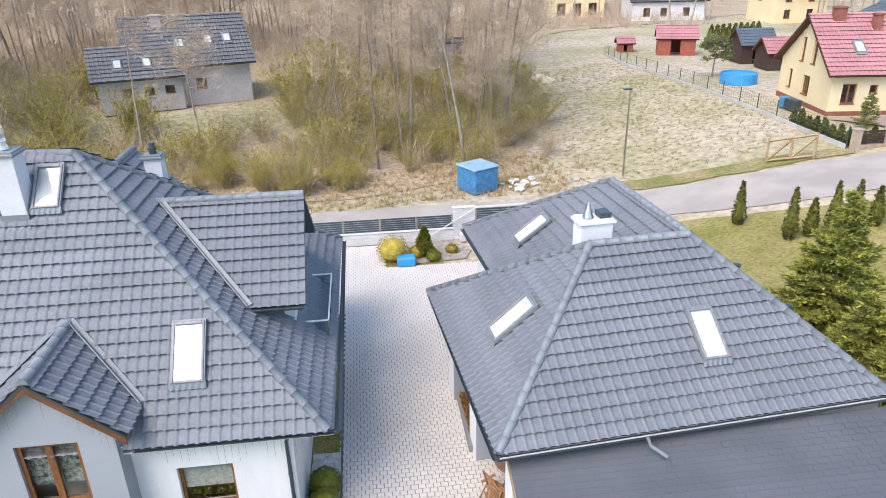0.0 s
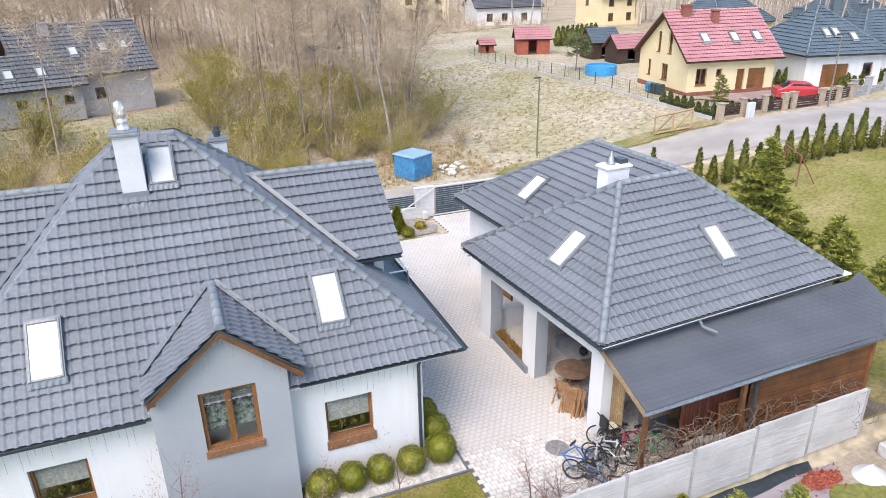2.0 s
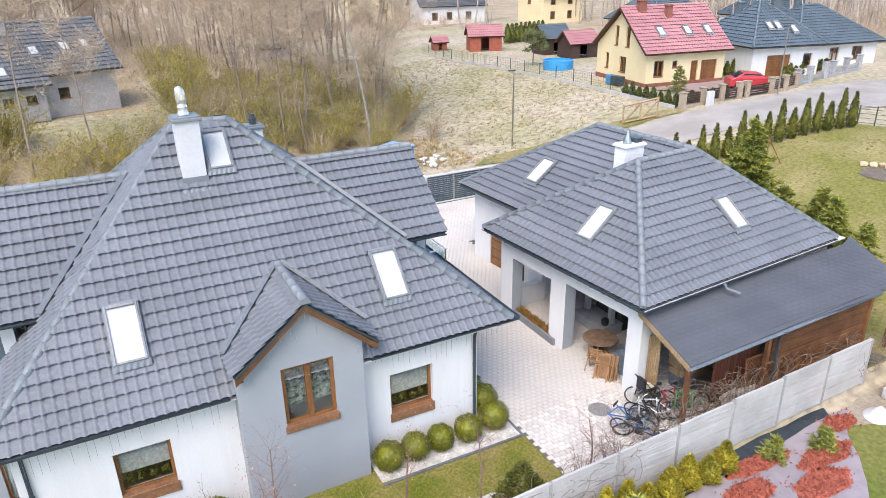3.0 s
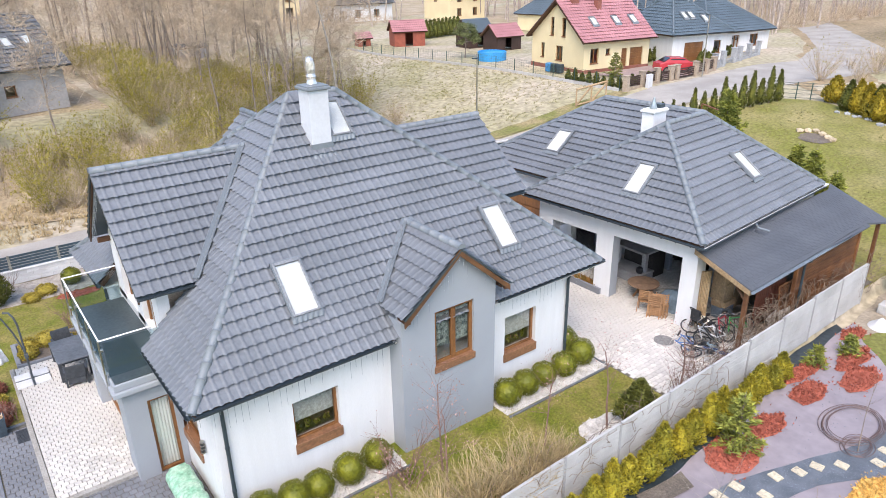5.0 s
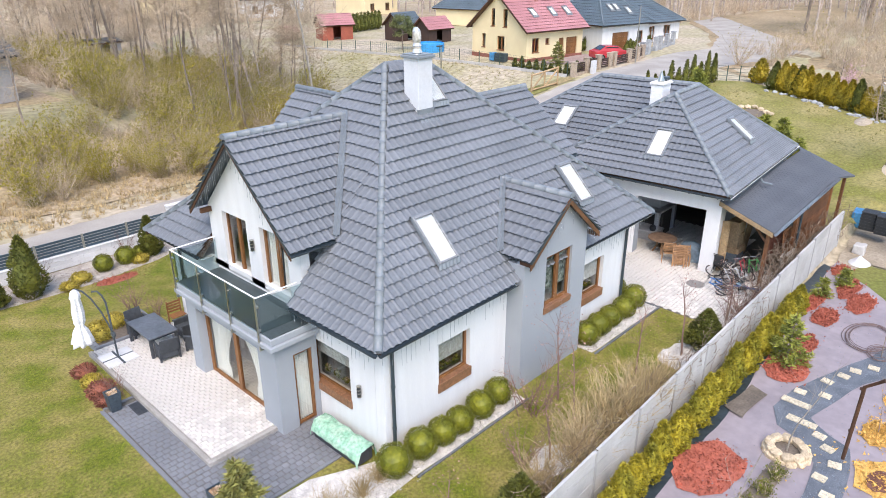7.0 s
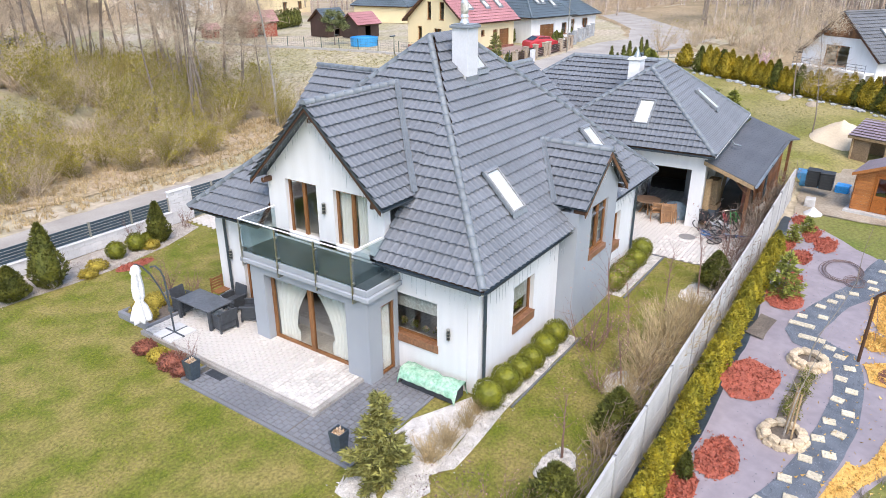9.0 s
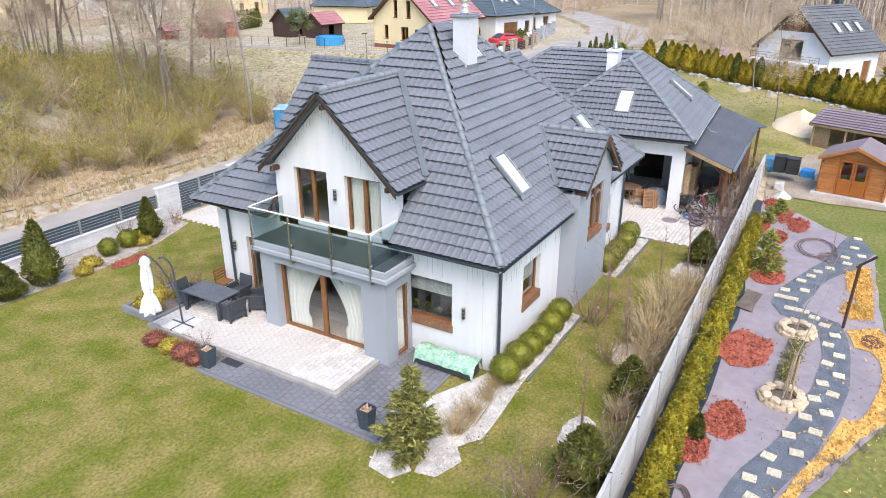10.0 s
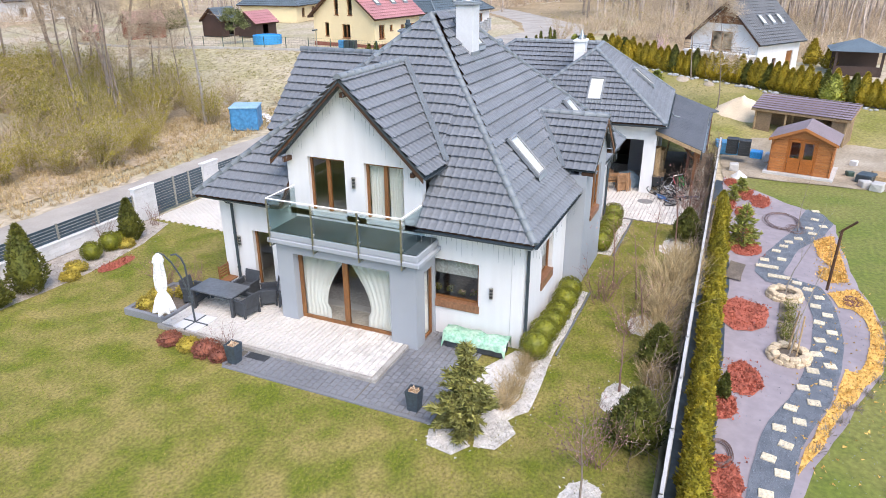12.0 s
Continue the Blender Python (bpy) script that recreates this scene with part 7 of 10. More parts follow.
red = gable_house("cream-yellow house with a red tiled gable roof", 8.3, 8.2, 3.35, 6.6, M_YELLOW, M_REDROOF,
                  south=((0.8, 0.9, 1.0, 1.4, 2), (2.7, 1.6, 0.55, 0.6, 1), (4.7, 0.1, 0.75, 2.0, 1, "front_door"), (5.8, 0.1, 1.7, 2.0, 1, "garage_door")),
                  west=((2.6, 3.2, 0.6, 1.75, 1), (4.4, 3.2, 0.65, 1.75, 1), (1.2, 1.0, 0.6, 1.4, 1), (3.6, 0.9, 1.1, 1.4, 2)),
                  plinth=M_BRICKRED, lights=((1.8, 2.0, 0.7, 1.1), (4.6, 2.0, 0.7, 1.1), (6.8, 2.0, 0.7, 1.1)), chimneys=((1.5, 3.7, 0.8, 0.8, M_BRICKRED), (3.9, 3.0, 0.55, 0.9, M_BRICKRED)))
set_down(red, 32.8, 44.95, -8, 2.6)
downpipe(red, [(0.05, -0.5, 2.7), (0.05, -0.1, 2.3), (0.05, -0.06, 0.0)], 0.05, M_SOFFIT)
blue1 = gable_house("white house with a slate-blue hip roof", 7.4, 9.0, 3.3, 6.6, M_WHITE, M_BLUEROOF, south=((1.6, 0.1, 2.6, 2.0, 1, "garage_door"), (5.6, 0.8, 1.0, 1.3, 1)), west=((2.0, 0.9, 1.2, 1.3, 2),), hip=3.5, lights=((2.3, 2.2, 0.6, 1.0), (3.2, 2.2, 0.6, 1.0), (4.7, 1.6, 0.6, 1.0)), chimneys=((2.6, 6.0, 0.7, 0.9, M_BLUEROOF), (5.0, 4.2, 0.7, 1.1, M_BLUEROOF)))
set_down(blue1, 44.0, 43.2, -12, 2.6)
blue2 = gable_house("pale grey house with a slate-blue hip roof", 10.5, 9, 2.9, 6.0, M_WHITE, M_BLUEROOF, south=((1.5, 0.6, 1.2, 1.5, 2), (4.2, 0.6, 1.2, 1.5, 2), (7.2, 0.8, 1.4, 1.3, 2)), hip=4.2, chimneys=((4.0, 5.0, 0.6, 0.9, M_BLUEROOF),))
set_down(blue2, 52.6, 45.0, -8, 2.4)
blue3 = gable_house("far cream house with a slate-blue hip roof", 12, 10, 3, 6.8, M_YELLOW, M_BLUEROOF, south=((2, 0.8, 1.2, 1.4, 2), (6, 0.8, 1.2, 1.4, 2)), hip=4.0)
set_down(blue3, 66, 78, 10)
blue4 = gable_house("far white house with a slate-blue hip roof", 12, 10, 3, 6.6, M_WHITE, M_BLUEROOF, south=((2, 0.8, 1.2, 1.4, 2), (7, 0.8, 1.2, 1.4, 2)), hip=4.0)
set_down(blue4, 84, 72, 10)
yel = gable_house("far cream house with a dark gable roof", 9, 9, 5.2, 8.6, M_YELLOW, M_SOFFIT, south=((1.5, 0.8, 1.1, 1.4, 2), (5.5, 0.8, 1.1, 1.4, 2), (1.5, 3.4, 1.1, 1.4, 2), (5.5, 3.4, 1.1, 1.4, 2)), west=((3, 3.4, 1.1, 1.4, 2),))
set_down(yel, 69, 112, 0)
wha = gable_house("far white bungalow with a pale grey roof", 13, 9, 3.6, 6.2, M_WHITE, M_GREYROOF, south=((2, 0.8, 1.2, 1.4, 2), (5, 0.8, 1.2, 1.4, 2), (9, 0.8, 1.2, 1.4, 2)))
set_down(wha, 49, 124, -8)
crm = gable_house("far cream two-storey house with dark windows", 10, 9, 6.2, 8.0, M_YELLOW, M_GREYROOF, south=((1, 0.5, 1.6, 2.2, 2), (4, 0.5, 1.6, 2.2, 2), (7, 0.5, 1.6, 2.2, 2), (1, 3.8, 1.4, 1.6, 2), (4, 3.8, 1.4, 1.6, 2), (7, 3.8, 1.4, 1.6, 2)))
set_down(crm, 37, 134, -5)
# unfinished grey house in the wood
raw = gable_house("unplastered grey block house with a grey tiled roof", 8.8, 7.8, 3.54, 6.6, M_RAWBLOCK, M_GREYROOF, south=((4.5, 1.3, 0.8, 0.8, 1),), lights=((3.5, 2.0, 0.6, 0.95), (5.7, 2.2, 0.6, 0.95), (7.2, 2.3, 0.6, 0.95)), chimneys=((2.4, 3.2, 0.8, 0.7, M_RAWBLOCK),))
set_down(raw, -17.33, 56.0, 18, 3.0)
wing = gable_house("lower grey block wing with a grey tiled roof", 6.0, 4.4, 2.99, 4.7, M_RAWBLOCK, M_GREYROOF, south=((1.6, 1.3, 0.7, 0.6, 1), (3.2, 1.3, 0.7, 0.6, 1), (4.7, 1.3, 0.7, 0.6, 1), (2.4, 0.05, 0.8, 0.9, 1)), lights=((1.3, 1.1, 0.6, 0.95), (3.4, 1.1, 0.6, 0.95)))
set_down(wing, -19.59, 54.53, 18, 3.0)
# white house with balconies to the east
eh = gable_house("white house with a grey tiled gable roof and wooden gable boards", 8.0, 8.2, 3.9, 7.6, M_WHITE, M_GREYROOF, south=((1.2, 0.1, 0.9, 2.0, 1), (3.0, 0.9, 0.8, 1.0, 1), (5.6, 0.1, 1.3, 2.4, 1, "garage_door")), west=((0.5, 0.1, 2.2, 1.5, 2), (3.2, 0.1, 1.9, 1.5, 2), (5.6, 0.1, 1.6, 1.5, 1), (2.2, 2.6, 2.6, 1.9, 2)), lights=((2.6, 2.6, 0.7, 1.3), (4.3, 2.6, 0.7, 1.3), (6.0, 2.6, 0.7, 1.3)), chimneys=((6.3, 4.4, 0.7, 0.7, M_GUTTER),))
bm = bmesh.new()
box(bm, (-1.4, 0.1, 2.25), (-0.02, 8.1, 2.45), bevel=0.02)
part("balcony", bm, M_WHITE, eh, "white balcony slab")
for y in (0.25, 3.0, 5.5, 7.9):
    bm = bmesh.new()
    box(bm, (-1.35, y - 0.12, 0), (-1.1, y + 0.12, 2.25))
    part("pillar", bm, M_WHITE, eh)
bm = bmesh.new()
for z in (2.65, 2.9, 3.15):
    tube(bm, [(-1.35, 0.15, z), (-1.35, 8.05, z)], 0.02, 5)
for k in range(9):
    tube(bm, [(-1.35, 0.15 + k * 0.985, 2.45), (-1.35, 0.15 + k * 0.985, 3.2)], 0.02, 5)
part("railing", bm, M_GUTTER, eh, "dark metal railing")
for k in range(24):
    y = 0.6 + k * 0.3
    h = 7.3 - abs(y - 4.1) * 0.9
    if h > 5.4:
        bm = bmesh.new()
        box(bm, (-0.05, y - 0.14, 5.3), (-0.01, y + 0.14, h))
        part("gable_board", bm, M_PLANK, eh, "brown timber gable board")
set_down(eh, 36.4, 8.5, -31, 1.2)
eh.scale = (0.85, 0.85, 0.85)


# ---- the red house's plot ----
M_STONEPIER = mat("stone_pier", (0.46, 0.37, 0.28), (0.36, 0.29, 0.22), rough=0.9, s1=3, s2=14, bump=0.5, rnd=0.1)
M_FENCEBROWN = mat("fence_board", (0.06, 0.035, 0.028), (0.045, 0.026, 0.02), rough=0.6, rnd=0.15)


def pier_fence(name, pts, label, pier_h=1.25, slats=5, gate=(), mat_pier=None, mat_slat=None):
    e = thing(name, (pts[0][0], pts[0][1], ground_z(*pts[0])), label, "fence")
    for i, (x, y) in enumerate(pts):
        z = ground_z(x, y)
        bm = bmesh.new()
        box(bm, (x - 0.22, y - 0.22, z - 0.2), (x + 0.22, y + 0.22, z + pier_h), bevel=0.03)
        box(bm, (x - 0.27, y - 0.27, z + pier_h), (x + 0.27, y + 0.27, z + pier_h + 0.07), bevel=0.02)
        part("pier", bm, mat_pier or M_STONEPIER, e, "rough stone pier")
        if i + 1 < len(pts):
            q = Vector((*pts[i + 1], 0)) - Vector((x, y, 0))
            m = Matrix.Translation((x, y, (z + ground_z(*pts[i + 1])) / 2)) @ Matrix.Rotation(math.atan2(q.y, q.x), 4, "Z")
            if i not in gate:
                bm = bmesh.new()
                box(bm, (0.22, -0.12, -0.2), (q.length - 0.22, 0.12, 0.22), m, 0.02)
                part("plinth", bm, mat_pier or M_STONEPIER, e)
            for k in range(slats):
                bm = bmesh.new()
                z0 = (0.1 if i in gate else 0.28) + k * 0.17
                box(bm, (0.24, -0.015, z0), (q.length - 0.24, 0.015, z0 + 0.12), m)
                part("slat", bm, mat_slat or M_FENCEBROWN, e)
    return e


pier_fence("front_fence", [(29.3, 37.0), (31.4, 37.05), (33.5, 37.1), (35.5, 37.1), (36.4, 37.15), (39.4, 37.25), (41.3, 37.4), (43.3, 37.9)], "stone-pier garden fence with dark brown slats", gate=(2, 3, 4))
M_GREYSTONE = mat("grey_wall_stone", (0.4, 0.41, 0.42), (0.32, 0.33, 0.34), rough=0.9, s1=3, s2=14, bump=0.5, rnd=0.1)
pier_fence("stone_fence", [(44.2, 38.4), (46.6, 39.0), (49.8, 39.8), (51.2, 40.0), (54.0, 40.6), (57, 41.3)], "grey stone garden wall with low piers", 1.4, 3, (1,), M_GREYSTONE, M_GREYSTONE)
pav = patch("drive_pavement", [(32.3, 43.7), (41.5, 43.9), (42.5, 37.8), (36.8, 37.4), (35.0, 40.5)], 0.05, mat("red_paving", (0.36, 0.27, 0.24), (0.3, 0.22, 0.2), rough=0.9, s1=1, s2=12, bump=0.2), "reddish block-paved forecourt", "pavement", step=2)


def car(x, y, deg, colour, label):
    e = thing("parked_car", (0, 0, 0), label, "car")
    z = ground_z(x, y) + 0.05
    prof = [(-1.9, 0.3), (-1.95, 0.62), (-1.85, 0.86), (-1.1, 0.98), (-0.55, 1.36), (0.75, 1.42), (1.45, 1.02), (1.85, 0.9), (1.9, 0.55), (1.85, 0.3)]
    bm = bmesh.new()
    prev = None
    for yy, sc, lift in ((-0.82, 0.93, 0.0), (-0.78, 1.0, 0.0), (0.78, 1.0, 0.0), (0.82, 0.93, 0.0)):
        ring = [bm.verts.new((px * (sc if pz < 1 else sc), yy * (0.86 if pz > 1.1 else 1.0), 0.3 + (pz - 0.3) * sc)) for px, pz in prof]
        if prev:
            for i in range(len(prof)):
                bm.faces.new((prev[i], prev[(i + 1) % len(prof)], ring[(i + 1) % len(prof)], ring[i]))
        else:
            bm.faces.new(ring[::-1])
        prev = ring
    bm.faces.new(prev)
    bmesh.ops.recalc_face_normals(bm, faces=bm.faces[:])
    part("body", bm, colour, e)
    dark = bpy.data.materials.get("car_glass") or mat("car_glass", (0.03, 0.035, 0.04), rough=0.1, bump=0)
    for sy in (-1, 1):
        bm = bmesh.new()
        prism(bm, [(-0.95, sy * 0.745, 1.0), (1.2, sy * 0.745, 1.02), (0.7, sy * 0.715, 1.34), (-0.5, sy * 0.715, 1.3)], (0, sy * 0.02, 0))
        part("side_window", bm, dark, e)
    bm = bmesh.new()
    prism(bm, [(-1.08, -0.66, 1.01), (-1.08, 0.66, 1.01), (-0.58, 0.6, 1.35), (-0.58, -0.6, 1.35)], (-0.02, 0, 0.015))
    part("windscreen", bm, dark, e)
    bm = bmesh.new()
    prism(bm, [(1.42, -0.64, 1.06), (1.42, 0.64, 1.06), (0.8, 0.6, 1.4), (0.8, -0.6, 1.4)], (0.02, 0, 0.015))
    part("rear_window", bm, dark, e)
    tyre = bpy.data.materials.get("tyre") or mat("tyre", (0.02, 0.02, 0.02), rough=0.8, bump=0)
    for wx in (-1.2, 1.2):
        for sy in (-1, 1):
            bm = bmesh.new()
            cyl(bm, (wx, sy * 0.7, 0.31), (wx, sy * 0.86, 0.31), 0.31, n=16)
            w = part("wheel", bm, tyre, e)
            bm = bmesh.new()
            cyl(bm, (wx, sy * 0.85, 0.31), (wx, sy * 0.87, 0.31), 0.19, n=12)
            part("rim", bm, M_STEEL, w)
    for sy in (-1, 1):
        bm = bmesh.new()
        box(bm, (-1.93, sy * 0.55 - 0.15, 0.62), (-1.84, sy * 0.55 + 0.15, 0.78), bevel=0.03)
        part("headlight", bm, M_CURTAIN, e)
    e.location, e.rotation_euler = (x, y, z), (0, 0, radians(deg))
    return e


car(39.6, 39.6, 150, mat("red_paint", (0.5, 0.05, 0.06), (0.45, 0.045, 0.05), rough=0.25, bump=0, fine=0.02), "small red hatchback parked on the forecourt")
car(58.5, 45.2, 170, mat("white_paint", (0.75, 0.76, 0.77), (0.7, 0.71, 0.72), rough=0.25, bump=0, fine=0.02), "white car parked before a house")


def mini_thujas(pts, h, r, label, group, material, seed, n=420, leaf=0.14):
    for i, (x, y) in enumerate(pts):
        cone_thuja(x, y, h * (1 + 0.18 * math.sin(i * 2.3)), r, material, seed + i, label, group, n, leaf)


mini_thujas([(29.6 + 0.02 * i, 38.0 + i * 0.85) for i in range(8)], 0.95, 0.28, "small young thuja beside the wire fence", "young thujas beside the wire fence", M_THUJA, 600)
mini_thujas([(30.4 + i * 0.75, 37.9) for i in range(7)], 0.8, 0.28, "small young thuja behind the front fence", "young thujas behind the front fence", M_THUJA, 620)
mini_thujas([(43.6 + i * 0.9, 45.6 + 0.05 * i) for i in range(9)], 1.3, 0.32, "slim young thuja before the white house", "young thujas before the white house", M_DARKTHUJA, 640)
mini_thujas([(46.5 + i * 1.0, 41.5 + 0.2 * i) for i in range(9)], 1.1, 0.35, "slim young thuja behind the stone wall", "young thujas behind the stone wall", M_DARKTHUJA, 660)
mini_thujas([(18.9, 31.0)] + [(20.0 + i * 0.95, 28.3 - 0.16 * i) for i in range(15)], 2.3, 0.33, "slim green thuja of a young hedge along the lane", "thuja hedge along the lane", M_THUJA, 680, 800, 0.12)
spruce(33.4, 41.6, 2.3, 0.95, 310, "small blue spruce before the yellow house", M_SILVER, name="blue_spruce")
# wire fence of the red house's plot
wire = thing("wire_fence", (29.4, 37, 2.5), "green wire fence on a low concrete edge", "fence")
fp = [(29.2, 37.6), (29.3, 42.8), (29.6, 51.0), (29.9, 59.7), (30.0, 68), (29.9, 76), (30.6, 86)]
M_WIRE = mat("fence_wire", (0.05, 0.09, 0.07), (0.04, 0.07, 0.055), rough=0.5, bump=0)
for (x0, y0), (x1, y1) in zip(fp, fp[1:]):
    n = max(1, round(math.dist((x0, y0), (x1, y1)) / 2.5))
    for k in range(n):
        a = (x0 + (x1 - x0) * k / n, y0 + (y1 - y0) * k / n)
        b = (x0 + (x1 - x0) * (k + 1) / n, y0 + (y1 - y0) * (k + 1) / n)
        za, zb = ground_z(*a), ground_z(*b)
        bm = bmesh.new()
        box(bm, (a[0] - 0.03, a[1] - 0.03, za - 0.1), (a[0] + 0.03, a[1] + 0.03, za + 1.35))
        part("post", bm, M_WIRE, wire)
        bm = bmesh.new()
        for h in (0.3, 0.55, 0.8, 1.05, 1.3):
            tube(bm, [(*a, za + h), (*b, zb + h)], 0.008, 3)
        for j in range(1, 8):
            c = (a[0] + (b[0] - a[0]) * j / 8, a[1] + (b[1] - a[1]) * j / 8)
            tube(bm, [(*c, za + 0.2), (*c, za + 1.32)], 0.006, 3)
        tagged(part("wire_mesh", bm, M_WIRE, wire), kind="stuff")
        bm = bmesh.new()
        prism(bm, [(a[0] - 0.08, a[1], za - 0.1), (b[0] - 0.08, b[1], zb - 0.1), (b[0] - 0.08, b[1], zb + 0.22), (a[0] - 0.08, a[1], za + 0.22)], (0.12, 0, 0))
        part("edge_slab", bm, M_CONCRETE, wire)
# sheds, pool and pines behind
def small_shed(x, y, deg, L, W, he, hr, wm, rm, label):
    e = thing("garden_shed", (0, 0, 0), label, "shed")
    wall(e, (0, 0), (L, 0), 0, he, 0.1, [(L * 0.35, L * 0.6, 0.05, he * 0.85)], wm)
    wall(e, (L, 0.1), (L, W - 0.1), 0, hr, 0.1, [], wm, clip=[((0, W / 2, hr - 0.06), (0, hr - he, W / 2)), ((0, W / 2, hr - 0.06), (0, he - hr, W / 2))])
    wall(e, (L, W), (0, W), 0, he, 0.1, [], wm)
    wall(e, (0, W - 0.1), (0, 0.1), 0, hr, 0.1, [], wm, clip=[((0, W / 2, hr - 0.06), (0, hr - he, W / 2)), ((0, W / 2, hr - 0.06), (0, he - hr, W / 2))])
    o = 0.3
    r = (hr - he) / (W / 2)
    slope(e, [(-o, -o, he - r * o), (L + o, -o, he - r * o), (L + o, W / 2, hr), (-o, W / 2, hr)], rm, 0.3, 0.45)
    slope(e, [(L + o, W + o, he - r * o), (-o, W + o, he - r * o), (-o, W / 2, hr), (L + o, W / 2, hr)], rm, 0.3, 0.45)
    set_down(e, x, y, deg)
    return e


M_REDBOARD = mat("red_board", (0.36, 0.10, 0.06), (0.28, 0.08, 0.05), rough=0.7, s1=2, bump=0.1)
small_shed(36.2, 82.5, -20, 4.4, 3.2, 2.2, 3.4, M_REDBOARD, M_REDROOF, "red-orange timber shed with a red roof")
small_shed(32.8, 86.5, -10, 1.8, 1.6, 1.3, 1.9, M_REDBOARD, M_REDROOF, "little red timber hut with a red roof")
small_shed(41.2, 66.8, -5, 3.8, 3.0, 1.9, 3.1, M_FENCEBROWN, M_REDROOF, "dark timber shelter with a red roof")
small_shed(41.5, 72.5, -5, 3.6, 3.4, 2.2, 3.6, M_FENCEBROWN, M_BLUEROOF, "dark timber barn with a slate roof")
small_shed(12.6, 102.0, 10, 4.2, 3, 1.9, 2.3, M_RAWBLOCK, M_GREYROOF, "low grey shed at the wood's edge")
for i in range(9):
    cone_thuja(45.8 + i * 0.95, 88.2 + i * 0.25, 2.7, 0.6, M_DARKTHUJA, 700 + i, "dark green thuja of a distant hedge", "distant thuja hedge", 420, 0.24)
pool = thing("garden_pool", (34.2, 59.7, ground_z(34.2, 59.7)), "round blue above-ground swimming pool", "pool")
bm = bmesh.new()
lathe(bm, (34.2, 59.7, ground_z(34.2, 59.7)), [(1.6, 0), (1.62, 0.95), (1.5, 0.97), (1.5, 0.8), (0.01, 0.8)], 24)
part("tank", bm, mat("pool_blue", (0.05, 0.33, 0.68), (0.04, 0.28, 0.6), rough=0.5, bump=0.05), pool)
M_PINE = mat("pine_needle", (0.17, 0.19, 0.07), (0.115, 0.135, 0.05), rough=0.8, s1=1, bump=0, island=0.4)


def pine(x, y, h, r, seed, label):
    z = ground_z(x, y)
    e = thing("pine", (x, y, z), label, "tree")
    rs_ = random.Random(seed)
    s = Shape()
    s.limb(Vector((0, 0, -0.1)), Vector((0.1, 0, h * 0.8)), 0.03 * h ** 0.8, 0.03, 6)
    P, D = [], []
    for i in range(int(16 + h * 2)):
        zz = h * rs_.uniform(0.4, 0.98)
        a = rs_.uniform(0, 6.28)
        ln = r * (1.15 - (zz / h - 0.4) * 1.1) * rs_.uniform(0.6, 1)
        q = Vector((math.cos(a) * ln, math.sin(a) * ln, zz + 0.2 * ln))
        s.limb(Vector((0.05, 0, zz)), q, 0.03, 0.012, 4)
        for _ in range(150):
            P.append((x + q.x + rs_.gauss(0, 0.3 * r * 0.6), y + q.y + rs_.gauss(0, 0.3 * r * 0.6), z + q.z + rs_.gauss(0, 0.17 * r * 0.6)))
            D.append((rs_.gauss(0, 1), rs_.gauss(0, 1), 0.7))
    finish("trunk", s.mesh("trunk", M_BARK), M_BARK, e)
    cards("needles", P, D, 0.22, M_PINE, e, seed=seed, aspect=2.2)


pine(34.0, 64.2, 3.6, 1.4, 1, "small rounded green pine beside the pool")
for i, (x, y, h) in enumerate(((78, 33, 13), (84, 28, 14), (88, 36, 15), (92, 20, 14), (96, 30, 15), (80, 12, 13), (90, 5, 14), (100, 12, 15), (76, 2, 12))):
    pine(x, y, h, 2.6, 30 + i, "tall dark green pine at the wood's edge")

# ---- under the carport and the lean-to ----
M_OLDWOOD = mat("weathered_wood", (0.25, 0.16, 0.10), (0.17, 0.105, 0.065), rough=0.8, s1=4, s2=25, bump=0.2, fine=0.2)
M_TEAK = mat("teak_slat", (0.36, 0.20, 0.095), (0.27, 0.145, 0.065), rough=0.65, s1=3, s2=20, bump=0.1, rnd=0.15)
M_FIRESTONE = mat("grill_stone", (0.40, 0.40, 0.40), (0.30, 0.30, 0.30), rough=0.9, s1=2, s2=20, bump=0.4)
M_CARD = mat("cardboard", (0.46, 0.31, 0.17), (0.39, 0.255, 0.135), rough=0.85, s1=2, bump=0.05, rnd=0.1)
M_BLACKP = mat("black_plastic_part", (0.025, 0.027, 0.03), (0.02, 0.021, 0.024), rough=0.5, bump=0)
M_SOOT = mat("sooty_brick", (0.05, 0.045, 0.042), (0.035, 0.032, 0.03), rough=0.95, s1=3, bump=0.3)
PZ = 0.035
rt = thing("round_table", (3.66, 15.1, PZ), "round weathered wooden table under the carport", "table")
bm = bmesh.new()
lathe(bm, (3.66, 15.1, 0.69), [(0.6, 0), (0.63, 0.015), (0.63, 0.04), (0.6, 0.05), (0.0001, 0.05)], 32)
part("tabletop", bm, M_OLDWOOD, rt)
for k in range(4):
    a = k * math.pi / 2 + 0.5
    c, s_ = math.cos(a), math.sin(a)
    bm = bmesh.new()
    tube(bm, [(3.66 + 0.16 * c, 15.1 + 0.16 * s_, 0.69), (3.66 + 0.2 * c, 15.1 + 0.2 * s_, 0.35), (3.66 + 0.36 * c, 15.1 + 0.36 * s_, PZ)], 0.04, 4)
    part("leg", bm, M_TEAK, rt)
bm = bmesh.new()
lathe(bm, (3.66, 15.1, 0.3), [(0.25, 0), (0.25, 0.03), (0.0001, 0.03)], 16)
part("lower_shelf", bm, M_OLDWOOD, rt)


